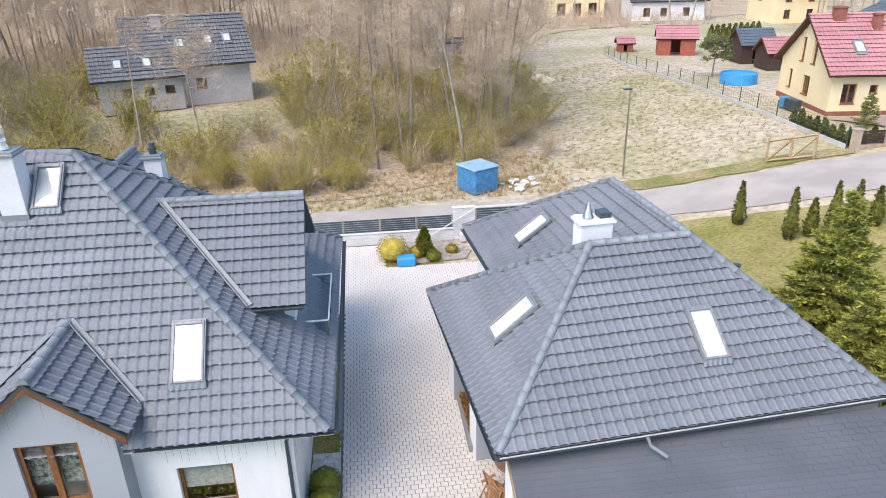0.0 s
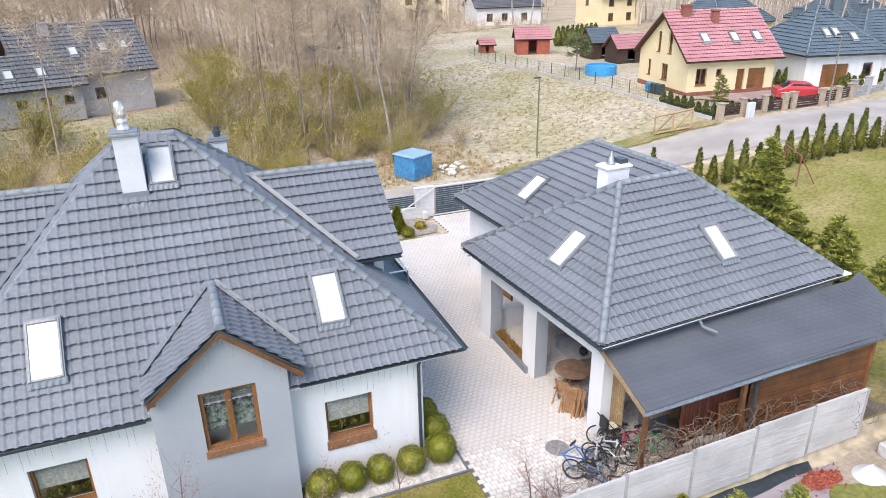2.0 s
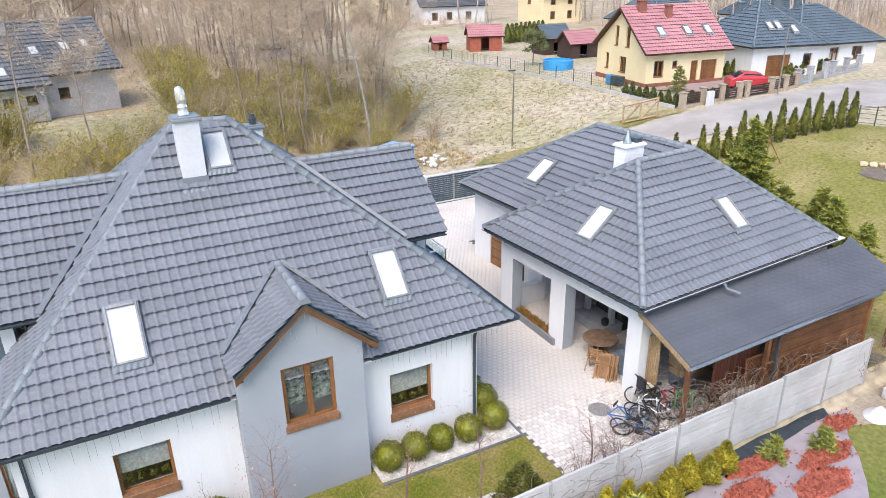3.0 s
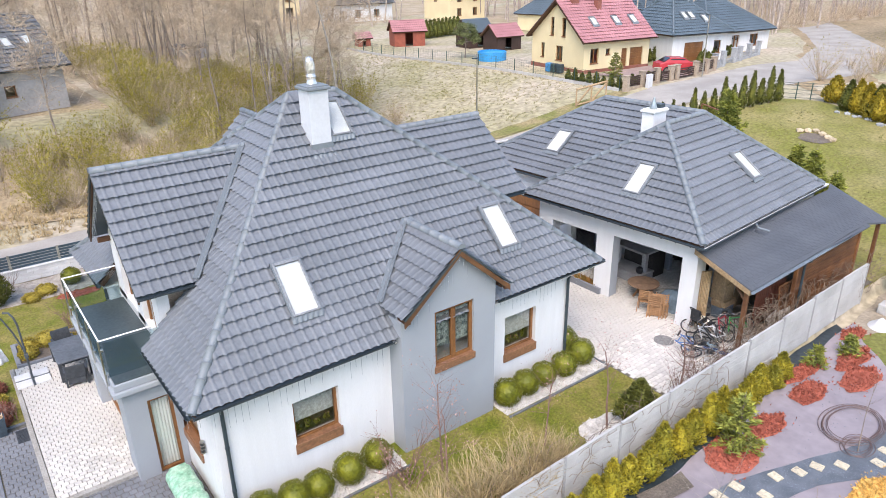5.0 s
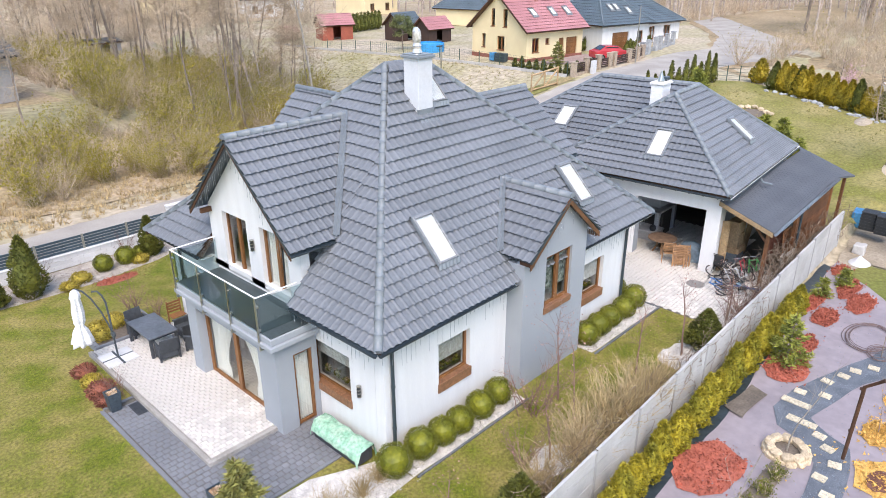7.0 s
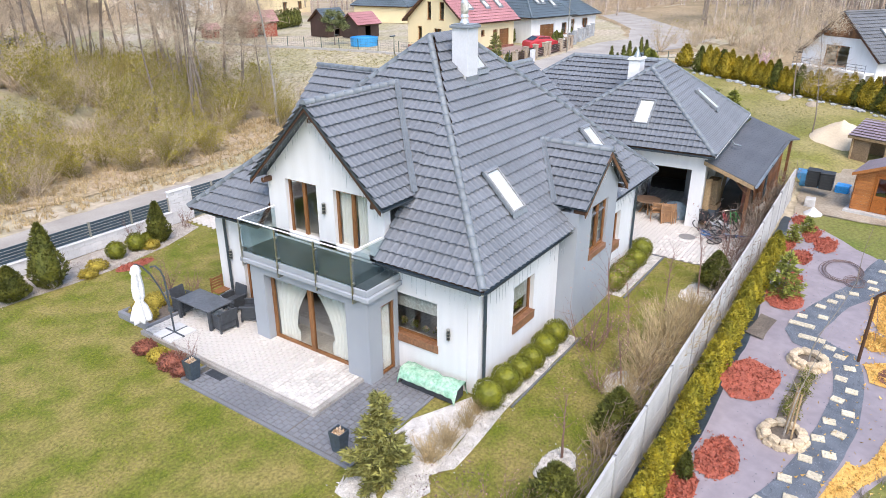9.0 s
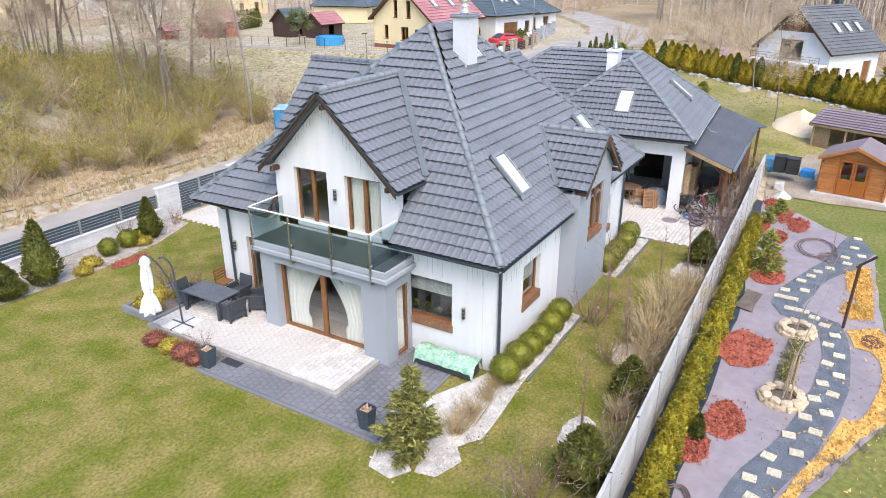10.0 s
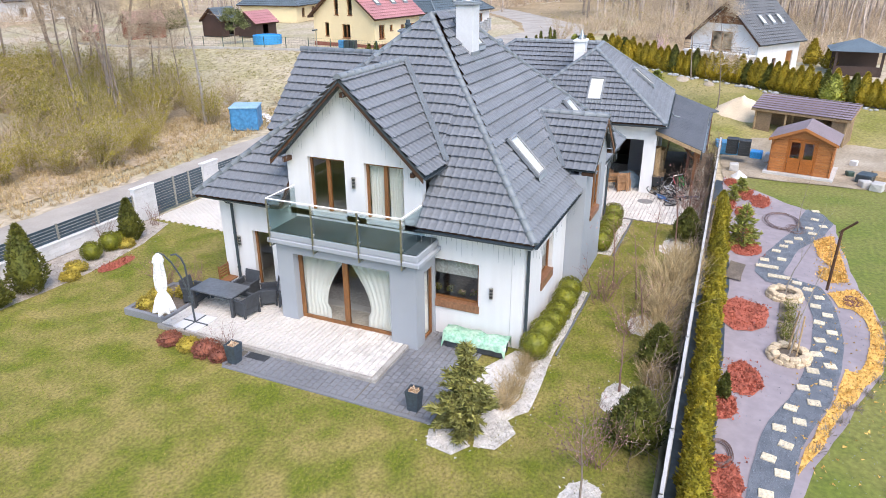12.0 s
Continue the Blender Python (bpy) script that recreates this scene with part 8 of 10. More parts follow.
def slat_chair(m, folded, label):
    e = thing("folding_chair", (0, 0, 0), label, "chair", "wooden chairs under the carport")
    d = 0.12 if folded else 0.42
    for x in (-0.25, 0.21):
        bm = bmesh.new()
        prism(bm, [(x, 0, 0), (x, 0.05, 0), (x, d * 0.7 + 0.05, 0.95), (x, d * 0.7, 0.95)], (0.04, 0, 0))
        part("back_leg", bm, M_TEAK, e)
        bm = bmesh.new()
        prism(bm, [(x + 0.045, d, 0), (x + 0.045, d + 0.05, 0), (x + 0.045, 0.05, 0.55), (x + 0.045, 0.0, 0.55)], (0.03, 0, 0))
        part("front_leg", bm, M_TEAK, e)
        bm = bmesh.new()
        box(bm, (x - 0.02, -0.1 if not folded else 0.0, 0.58), (x + 0.06, d * 0.9, 0.615), bevel=0.008)
        part("armrest", bm, M_TEAK, e)
    for k in range(6):
        bm = bmesh.new()
        z = 0.5 + k * 0.072
        y = d * 0.7 * z / 0.95 + 0.01
        box(bm, (-0.21, y, z), (0.21, y + 0.02, z + 0.05), bevel=0.004)
        part("back_slat", bm, M_TEAK, e)
    for k in range(6):
        bm = bmesh.new()
        if folded:
            box(bm, (-0.2, 0.1 + d * 0.3, 0.1 + k * 0.065), (0.2, 0.12 + d * 0.3, 0.15 + k * 0.065), bevel=0.004)
        else:
            box(bm, (-0.2, -0.12 + k * 0.07, 0.4), (0.2, -0.07 + k * 0.07, 0.42), bevel=0.004)
        part("seat_slat", bm, M_TEAK, e)
    e.matrix_world = m
    return e


slat_chair(pose(3.0, 14.45, PZ, 0, 0, 120), False, "teak slatted armchair beside the round table")
for k in range(3):
    slat_chair(pose(2.55 + 0.13 * k, 13.75 - 0.06 * k, PZ, -14, 0, -62), True, "folded teak slatted chair leaning with others")
# stone grill with a bench and a mantle shelf
gr = thing("stone_grill", (5.2, 16.6, PZ), "built-in grey stone grill with a hearth bench", "grill")
for nm, lo, hi, m in (("hearth", (4.45, 15.9, PZ), (5.4, 17.6, 0.42), M_FIRESTONE), ("bench_top", (4.4, 15.85, 0.42), (5.4, 17.65, 0.5), M_FIRESTONE), ("firebox", (5.4, 16.0, PZ), (6.3, 17.5, 1.3), M_SOOT), ("mantle", (4.75, 15.9, 1.3), (6.35, 17.6, 1.4), M_FIRESTONE), ("hood", (5.4, 16.2, 1.4), (6.35, 17.3, 3.4), M_GREY), ("hearth_pillar", (4.85, 15.95, 0.5), (5.05, 16.15, 1.3), M_FIRESTONE), ("hearth_pillar", (4.85, 17.35, 0.5), (5.05, 17.55, 1.3), M_FIRESTONE)):
    bm = bmesh.new()
    box(bm, lo, hi, bevel=0.015)
    part(nm, bm, m, gr)
bm = bmesh.new()
lathe(bm, (4.7, 16.1, 0.5), [(0.12, 0), (0.16, 0.1), (0.14, 0.22), (0.08, 0.26)], 12)
solo("iron_pot", bm, M_BLACKP, "black iron pot on the hearth bench", "pot")
# storeroom behind the opening
bm = bmesh.new()
box(bm, (6.62, 13.2, 0.0), (11.9, 13.3, 3.4)), box(bm, (10.0, 13.3, 0.0), (10.1, 19.8, 3.4)), box(bm, (6.62, 19.75, 0.0), (10.0, 19.85, 3.4)), box(bm, (3.05, 12.9, 3.42), (10.0, 19.7, 3.47))
part("store_wall", bm, M_SOFFIT, garage, "dark unlit storeroom")
for i, (x, y, z, sx, sy, sz, l) in enumerate(((4.9, 12.95, 0.75, 0.7, 0.55, 0.62, "large brown cardboard box on a stack"), (4.9, 12.95, 1.38, 0.75, 0.5, 0.55, "large brown cardboard box on a stack"), (4.75, 12.9, 0.5, 0.5, 0.45, 0.24, "flat brown cardboard box on a tub"))):
    bm = bmesh.new()
    box(bm, (x - sx / 2, y - sy / 2 - 0.55, z), (x + sx / 2, y + sy / 2 - 0.55, z + sz), bevel=0.01)
    box(bm, (x - 0.04, y - sy / 2 - 0.552, z + 0.01), (x + 0.04, y + sy / 2 - 0.548, z + sz + 0.003))
    solo("cardboard_box", bm, M_CARD, l, "box", "stacked boxes under the lean-to")
bm = bmesh.new()
box(bm, (4.45, 12.05, PZ), (5.3, 12.52, 0.5), bevel=0.05)
solo("storage_tub", bm, mat("grey_tub", (0.14, 0.17, 0.2), (0.11, 0.135, 0.16), rough=0.5), "grey-blue plastic storage tub under boxes", "tub")
bm = bmesh.new()
box(bm, (4.55, 12.02, 0.505), (5.3, 12.5, 0.745), bevel=0.01)
solo("cardboard_box", bm, M_CARD, "brown cardboard box on a storage tub", "box", "stacked boxes under the lean-to")
for k in range(4):
    bm = bmesh.new()
    box(bm, (0, 0, 0), (0.18, 0.03, 2.25), pose(5.5 + k * 0.2, 12.3, PZ, 6, 0, 0), 0.004)
    solo("leaning_board", bm, M_RAWWOOD, "pale timber board leaning on the wall", "board", "boards under the lean-to")
# tarpaulin over a low pile
bm = bmesh.new()
bmesh.ops.create_uvsphere(bm, u_segments=20, v_segments=10, radius=1.0)
for v in bm.verts:
    v.co = Vector((v.co.x * 0.55, v.co.y * 0.75, max(0.0, v.co.z) * 0.75)) * (1 + 0.18 * noise.noise(v.co * 2.5))
bmesh.ops.translate(bm, verts=bm.verts, vec=(3.95, 13.75, PZ))
solo("sheeted_load", bm, mat("grey_blue_sheet", (0.22, 0.29, 0.33), (0.15, 0.2, 0.24), rough=0.5, s1=3, s2=9, bump=0.6, bs=6), "grey-blue plastic sheet over a pile", "sheet", smooth=True)


def bicycle(m, colour, label):
    e = thing("bicycle", (0, 0, 0), label, "bicycle", "bicycles beside the lean-to")
    tyre = M_BLACKP
    for x in (-0.5, 0.5):
        bm = bmesh.new()
        pts = [(x + 0.31 * math.cos(2 * math.pi * k / 20), 0, 0.33 + 0.31 * math.sin(2 * math.pi * k / 20)) for k in range(21)]
        tube(bm, pts, 0.024, 5)
        w = part("wheel", bm, tyre, e)
        bm = bmesh.new()
        for k in range(8):
            a = math.pi * k / 8
            tube(bm, [(x - 0.29 * math.cos(a), 0, 0.33 - 0.29 * math.sin(a)), (x + 0.29 * math.cos(a), 0, 0.33 + 0.29 * math.sin(a))], 0.004, 3)
        cyl(bm, (x, -0.04, 0.33), (x, 0.04, 0.33), 0.03, n=8)
        part("spoke_set", bm, M_STEEL, w)
    bm = bmesh.new()
    for a, b in (((-0.5, 0.33), (-0.08, 0.3)), ((-0.5, 0.33), (-0.2, 0.75)), ((-0.08, 0.3), (-0.22, 0.82)), ((-0.08, 0.3), (0.36, 0.78)), ((-0.2, 0.75), (0.36, 0.82)), ((0.34, 0.9), (0.5, 0.33))):
        tube(bm, [(a[0], 0, a[1]), (b[0], 0, b[1])], 0.022, 6)
    part("frame", bm, colour, e)
    bm = bmesh.new()
    tube(bm, [(0.28, -0.29, 0.98), (0.33, -0.1, 1.0), (0.34, 0, 0.97), (0.33, 0.1, 1.0), (0.28, 0.29, 0.98)], 0.014, 6)
    part("handlebar", bm, M_STEEL, e)
    bm = bmesh.new()
    box(bm, (-0.36, -0.08, 0.84), (-0.1, 0.08, 0.9), bevel=0.025)
    part("saddle", bm, M_BLACKP, e)
    bm = bmesh.new()
    cyl(bm, (-0.08, -0.05, 0.3), (-0.08, -0.03, 0.3), 0.09, n=12)
    tube(bm, [(-0.08, -0.1, 0.3), (-0.02, -0.1, 0.16)], 0.012, 4), tube(bm, [(-0.08, 0.1, 0.3), (-0.14, 0.1, 0.44)], 0.012, 4)
    part("crank", bm, M_STEEL, e)
    e.matrix_world = m


def paint(name, c):
    return mat(name, c, rough=0.3, bump=0, fine=0.05)


for x, y, z, rx, rz, c, l in ((1.95, 11.25, 0.08, 68, 205, paint("blue_bike", (0.05, 0.16, 0.4)), "blue bicycle lying in a heap on the paving"), (2.5, 10.9, 0.22, 62, 160, paint("white_bike", (0.6, 0.62, 0.64)), "white and grey bicycle lying on others"), (2.9, 11.3, 0.1, 40, 230, paint("black_bike", (0.04, 0.045, 0.05)), "black bicycle leaning in the heap"), (3.5, 11.15, 0.06, 22, 190, paint("red_bike", (0.4, 0.05, 0.07)), "dark red bicycle leaning under the lean-to"), (2.6, 10.65, 0.12, 70, 250, paint("pale_bike", (0.3, 0.42, 0.5)), "light blue bicycle lying in the heap"), (1.75, 11.75, 0.06, 78, 25, paint("grey_bike", (0.16, 0.17, 0.19)), "grey bicycle lying flat on the paving"), (2.2, 10.75, 0.3, 74, 300, paint("navy_bike", (0.03, 0.07, 0.2)), "dark blue bicycle lying on the heap"), (3.0, 11.75, 0.12, 66, 140, paint("dark_bike", (0.03, 0.03, 0.035)), "black bicycle lying below others"), (3.75, 10.85, 0.06, 18, 170, paint("green_bike", (0.06, 0.3, 0.08)), "small green bicycle leaning under the lean-to")):
    bicycle(pose(x, y, z, rx, 0, rz), c, l)
pr = thing("push_chair", (3.3, 12.25, PZ), "black push-chair with a pale and yellow cushion", "pushchair")
for dx in (-0.24, 0.24):
    for dy in (-0.22, 0.22):
        bm = bmesh.new()
        pts = [(3.3 + dx + 0.11 * math.cos(2 * math.pi * k / 14), 12.22 + dy, PZ + 0.13 + 0.11 * math.sin(2 * math.pi * k / 14)) for k in range(15)]
        tube(bm, pts, 0.025, 5)
        part("wheel", bm, M_BLACKP, pr)
bm = bmesh.new()
for dy in (-0.2, 0.2):
    tube(bm, [(3.56, 12.22 + dy, 0.16), (3.2, 12.22 + dy, 0.55), (2.85, 12.22 + dy, 0.98)], 0.016, 6)
    tube(bm, [(3.06, 12.22 + dy, 0.16), (3.35, 12.22 + dy, 0.55)], 0.016, 6)
tube(bm, [(2.85, 12.02, 0.98), (2.82, 12.22, 1.0), (2.85, 12.42, 0.98)], 0.02, 6)
part("frame", bm, M_BLACKP, pr)
bm = bmesh.new()
box(bm, (3.0, 12.03, 0.4), (3.5, 12.41, 0.5), bevel=0.03), box(bm, (2.92, 12.03, 0.48), (3.04, 12.41, 0.9), bevel=0.03)
part("seat", bm, M_BLACKP, pr)
bm = bmesh.new()
box(bm, (3.05, 12.06, 0.5), (3.4, 12.38, 0.56), bevel=0.02)
part("cushion", bm, mat("pale_cushion", (0.55, 0.56, 0.55), (0.6, 0.42, 0.08), rough=0.9, s1=6), pr, "pale and yellow patterned cushion")
# planting strip between the front pillars
strip = thing("planting_strip", (2.75, 17.8, 0), "grey kerbed strip of soil with brown plants between pillars", "plant bed")
bm = bmesh.new()
for lo, hi in (((2.52, 16.4, 0), (2.62, 19.2, 0.3)), ((2.9, 16.4, 0), (2.98, 19.2, 0.3)), ((2.62, 16.4, 0), (2.9, 16.5, 0.3)), ((2.62, 19.1, 0), (2.9, 19.2, 0.3))):
    box(bm, lo, hi, bevel=0.01)
part("kerb", bm, M_DARKPAVER, strip)
bm = bmesh.new()
box(bm, (2.62, 16.5, 0), (2.9, 19.1, 0.24))
part("soil", bm, M_FIELD, strip)
r = np.random.RandomState(5)
p = np.stack([r.uniform(2.64, 2.88, 900), r.uniform(16.55, 19.05, 900), np.full(900, 0.24)], 1)
cards("dry_plant", p, np.tile((0, 0, 1.0), (900, 1)), 0.22, mat("rusty_leaf", (0.3, 0.13, 0.04), (0.22, 0.15, 0.03), rough=0.9, s1=5, bump=0, island=0.4), strip, "rusty brown low plants", seed=6, spread=0.6, aspect=3)
# lattice panels and pallets against the lean-to
for x, y, w, h, tilt in ((7.7, 10.5, 1.2, 1.5, 10), (5.9, 10.55, 1.0, 1.5, 8)):
    lt = thing("lattice_panel", (x, y, 0.0), "brown wooden lattice panel leaning on the lean-to", "trellis", "lattice panels at the lean-to")
    m = pose(x, y, 0.04, -tilt, 0, 0)
    for nm, lo, hi in (("side_rail", (0, 0, 0), (0.06, 0.04, h)), ("side_rail", (w - 0.06, 0, 0), (w, 0.04, h)), ("cross_rail", (0.06, 0, 0), (w - 0.06, 0.04, 0.06)), ("cross_rail", (0.06, 0, h - 0.06), (w - 0.06, 0.04, h))):
        bm = bmesh.new()
        box(bm, lo, hi, m, 0.006)
        part(nm, bm, M_PLANK, lt)
    for s in (-1, 1):
        k = -h
        while k < w:
            pts = []
            for tt in (0.0, 1.0):
                z = 0.05 + tt * (h - 0.1)
                xx = k + z if s > 0 else w - (k + z)
                pts.append((xx, z))
            (xa, za), (xb, zb) = pts
            lo_, hi_ = 0.05, w - 0.05
            if xa > xb:
                xa, za, xb, zb = xb, zb, xa, za
            if xb > lo_ and xa < hi_:
                f = lambda q: za + (zb - za) * (q - xa) / (xb - xa)
                a_, b_ = max(xa, lo_), min(xb, hi_)
                bm = bmesh.new()
                tube(bm, [m @ Vector((a_, 0.015 + 0.01 * s, f(a_))), m @ Vector((b_, 0.015 + 0.01 * s, f(b_)))], 0.014, 4)
                part("lath", bm, M_PLANK, lt)
            k += 0.16
for x, y, rz in ((4.35, 10.12, 8), (5.0, 10.1, -4)):
    pl = thing("pallet", (x, y, 0), "weathered grey pallet standing against the fence", "pallet", "pallets beside the concrete fence")
    m = pose(x, y, 0.02, -6, 0, rz)
    for k in range(5):
        bm = bmesh.new()
        box(bm, (k * 0.15, 0, 0), (k * 0.15 + 0.1, 0.02, 1.0), m, 0.004)
        part("slat", bm, M_PALEBARK, pl)
    for z in (0.1, 0.45, 0.8):
        bm = bmesh.new()
        box(bm, (0, 0.022, z), (0.7, 0.1, z + 0.1), m, 0.004)
        part("bearer", bm, M_PALEBARK, pl)

# ---- things in the garden and on the terrace ----
M_RATTAN = mat("dark_rattan", (0.062, 0.07, 0.08), (0.045, 0.05, 0.058), rough=0.6, s1=8, s2=60, bump=0.4, bs=90)
TZ = 0.15
M_TABLETOP = mat("table_top", (0.12, 0.13, 0.145), (0.085, 0.095, 0.105), rough=0.3, s1=2, bump=0.03)
table = thing("garden_table", (-15.9, 23.9, TZ), "dark grey plastic-rattan garden table", "table")
bm = bmesh.new()
box(bm, (-16.4, 22.95, TZ + 0.69), (-15.4, 24.7, TZ + 0.74), bevel=0.012)
part("tabletop", bm, M_TABLETOP, table)
for x in (-16.34, -15.46):
    for y in (23.01, 24.64):
        bm = bmesh.new()
        box(bm, (x - 0.05, y - 0.05, TZ), (x + 0.05, y + 0.05, TZ + 0.69), bevel=0.008)
        part("leg", bm, M_RATTAN, table)
bm = bmesh.new()
box(bm, (-16.3, 23.05, TZ + 0.6), (-15.5, 24.6, TZ + 0.688))
part("apron", bm, M_RATTAN, table)


def armchair(x, y, deg):
    e = thing("garden_armchair", (0, 0, 0), "dark grey rattan-look garden armchair on the terrace", "chair", "chairs round the garden table")
    for nm, lo, hi in (("seat", (-0.28, -0.28, 0.3), (0.28, 0.28, 0.4)), ("seat_base", (-0.27, -0.27, 0.1), (0.27, 0.27, 0.3)), ("armrest", (-0.36, -0.3, 0.55), (-0.28, 0.3, 0.6)), ("armrest", (0.28, -0.3, 0.55), (0.36, 0.3, 0.6)), ("arm_panel", (-0.34, -0.26, 0.1), (-0.29, 0.28, 0.55)), ("arm_panel", (0.29, -0.26, 0.1), (0.34, 0.28, 0.55))):
        bm = bmesh.new()
        box(bm, lo, hi, bevel=0.015)
        part(nm, bm, M_RATTAN, e)
    bm = bmesh.new()
    box(bm, (-0.3, 0.0, 0.0), (0.3, 0.05, 0.5), pose(0, 0.26, 0.36, -12, 0, 0), 0.015)
    part("backrest", bm, M_RATTAN, e)
    for sx in (-0.31, 0.31):
        for sy in (-0.25, 0.25):
            bm = bmesh.new()
            box(bm, (sx - 0.03, sy - 0.03, 0), (sx + 0.03, sy + 0.03, 0.3))
            part("leg", bm, M_RATTAN, e)
    e.location, e.rotation_euler = (x, y, TZ), (0, 0, radians(deg))


for x, y, d in ((-15.95, 22.75, 172), (-14.95, 22.6, 215), (-14.85, 23.6, -90), (-15.9, 24.95, 5), (-14.75, 21.9, 200)):
    armchair(x, y, d)
wc = thing("wooden_chair", (-14.7, 24.85, TZ), "brown slatted wooden folding chair on the terrace", "chair")
for k in range(4):
    bm = bmesh.new()
    box(bm, (-14.95, 24.7 + 0.0, TZ + 0.5 + k * 0.11), (-14.45, 24.73, TZ + 0.57 + k * 0.11), bevel=0.006)
    part("back_slat", bm, M_BROWN, wc)
for x in (-14.95, -14.47):
    bm = bmesh.new()
    box(bm, (x, 24.68, TZ), (x + 0.04, 24.73, TZ + 0.95), bevel=0.006)
    part("leg", bm, M_BROWN, wc)
bm = bmesh.new()
box(bm, (-14.95, 24.3, TZ + 0.42), (-14.43, 24.68, TZ + 0.45), bevel=0.006)
part("seat", bm, M_BROWN, wc)

UX, UY = -17.13, 23.9
par = thing("cantilever_umbrella", (UX, UY, TZ), "closed white cantilever umbrella on a dark curved pole", "umbrella")
M_POLE = mat("umbrella_pole", (0.07, 0.085, 0.095), (0.06, 0.07, 0.08), rough=0.4, bump=0)
bm = bmesh.new()
tube(bm, [(UX, UY, TZ), (UX, UY + 0.03, 1.05), (UX, UY + 0.04, 1.7), (UX - 0.01, UY + 0.06, 2.2), (UX - 0.06, UY + 0.12, 2.45), (UX - 0.15, UY + 0.2, 2.6), (UX - 0.3, UY + 0.26, 2.62)], 0.032, 8)
part("pole", bm, M_POLE, par)
bm = bmesh.new()
tube(bm, [(UX, UY + 0.03, 1.05), (UX - 0.06, UY + 0.06, 1.4), (UX - 0.18, UY + 0.14, 1.9), (UX - 0.36, UY + 0.22, 2.4), (UX - 0.55, UY + 0.28, 2.72), (UX - 0.75, UY + 0.31, 2.86)], 0.028, 8)
part("arm", bm, M_POLE, par, "curved dark arm that holds the canopy")
bm = bmesh.new()
box(bm, (UX - 0.06, UY - 0.05, 0.95), (UX + 0.06, UY + 0.1, 1.12), bevel=0.02)
part("crank_box", bm, M_POLE, par)
bm = bmesh.new()
box(bm, (UX - 0.5, UY - 0.03, TZ), (UX + 0.5, UY + 0.03, TZ + 0.04)), box(bm, (UX - 0.03, UY - 0.5, TZ + 0.002), (UX + 0.03, UY + 0.5, TZ + 0.042))
part("base_cross", bm, M_POLE, par)
for a, b in ((-0.5, -0.47), (0.04, -0.47), (-0.5, 0.04), (0.04, 0.04)):
    bm = bmesh.new()
    box(bm, (UX + a, UY + b, TZ - 0.01), (UX + a + 0.46, UY + b + 0.43, TZ + 0.05), bevel=0.01)
    part("base_slab", bm, M_BLOCK, par, "pale square weight slab")
bm = bmesh.new()
rings = []
for z, r, f in ((2.86, 0.03, 0), (2.78, 0.12, 0.1), (2.6, 0.17, 0.25), (2.54, 0.13, 0.3), (2.1, 0.17, 0.45), (1.75, 0.16, 0.45), (1.6, 0.11, 0.4), (1.42, 0.19, 0.6), (1.05, 0.28, 0.6), (0.95, 0.29, 0.7), (0.93, 0.22, 0.5)):
    rings.append([bm.verts.new((UX - 0.77 + r * (1 + f * 0.4 * math.cos(7 * a + z)) * math.cos(a) - 0.05 * (2.86 - z), UY + 0.3 + r * (1 + f * 0.4 * math.cos(7 * a + z)) * math.sin(a), z + 0.04 * f * math.sin(5 * a))) for a in [2 * math.pi * k / 42 for k in range(42)]])
for a, b in zip(rings, rings[1:]):
    for k in range(42):
        bm.faces.new((a[k], a[(k + 1) % 42], b[(k + 1) % 42], b[k])).smooth = True
part("canopy", bm, mat("umbrella_cloth", (0.82, 0.82, 0.82), (0.74, 0.74, 0.75), rough=0.8, s1=4, bump=0.1), par, "folded white cloth")


def planter(x, y):
    e = thing("planter", (x, y, 0.035), "tall tapered dark blue-grey planter with dry flowers", "planter", "planters on the garden pavement")
    bm = bmesh.new()
    z = 0.035
    lo, hi, inn = 0.14, 0.19, 0.165
    sq = lambda r, zz: [bm.verts.new((x + sx * r, y + sy * r, z + zz)) for sx, sy in ((-1, -1), (1, -1), (1, 1), (-1, 1))]
    rings = [sq(lo, 0), sq(hi, 0.62), sq(inn, 0.62), sq(inn * 0.97, 0.52)]
    for a, b in zip(rings, rings[1:]):
        for i in range(4):
            bm.faces.new((a[i], a[(i + 1) % 4], b[(i + 1) % 4], b[i]))
    bm.faces.new(rings[0][::-1]), bm.faces.new(rings[-1])
    part("pot", bm, mat("planter_grey", (0.055, 0.075, 0.095), (0.045, 0.062, 0.08), rough=0.45, bump=0.03) if "planter_grey" not in bpy.data.materials else bpy.data.materials["planter_grey"], e)
    r = np.random.RandomState(int(y))
    p = np.stack([x + r.uniform(-0.13, 0.13, 160), y + r.uniform(-0.13, 0.13, 160), np.full(160, z + 0.55)], 1)
    cards("dry_bouquet", p, np.tile((0, 0, 0.6), (160, 1)), 0.09, mat("dry_flower", (0.55, 0.36, 0.2), (0.66, 0.55, 0.42), rough=0.9, s1=9, bump=0, island=0.4) if "dry_flower" not in bpy.data.materials else bpy.data.materials["dry_flower"], e, "dry brown and cream flowers", seed=3)


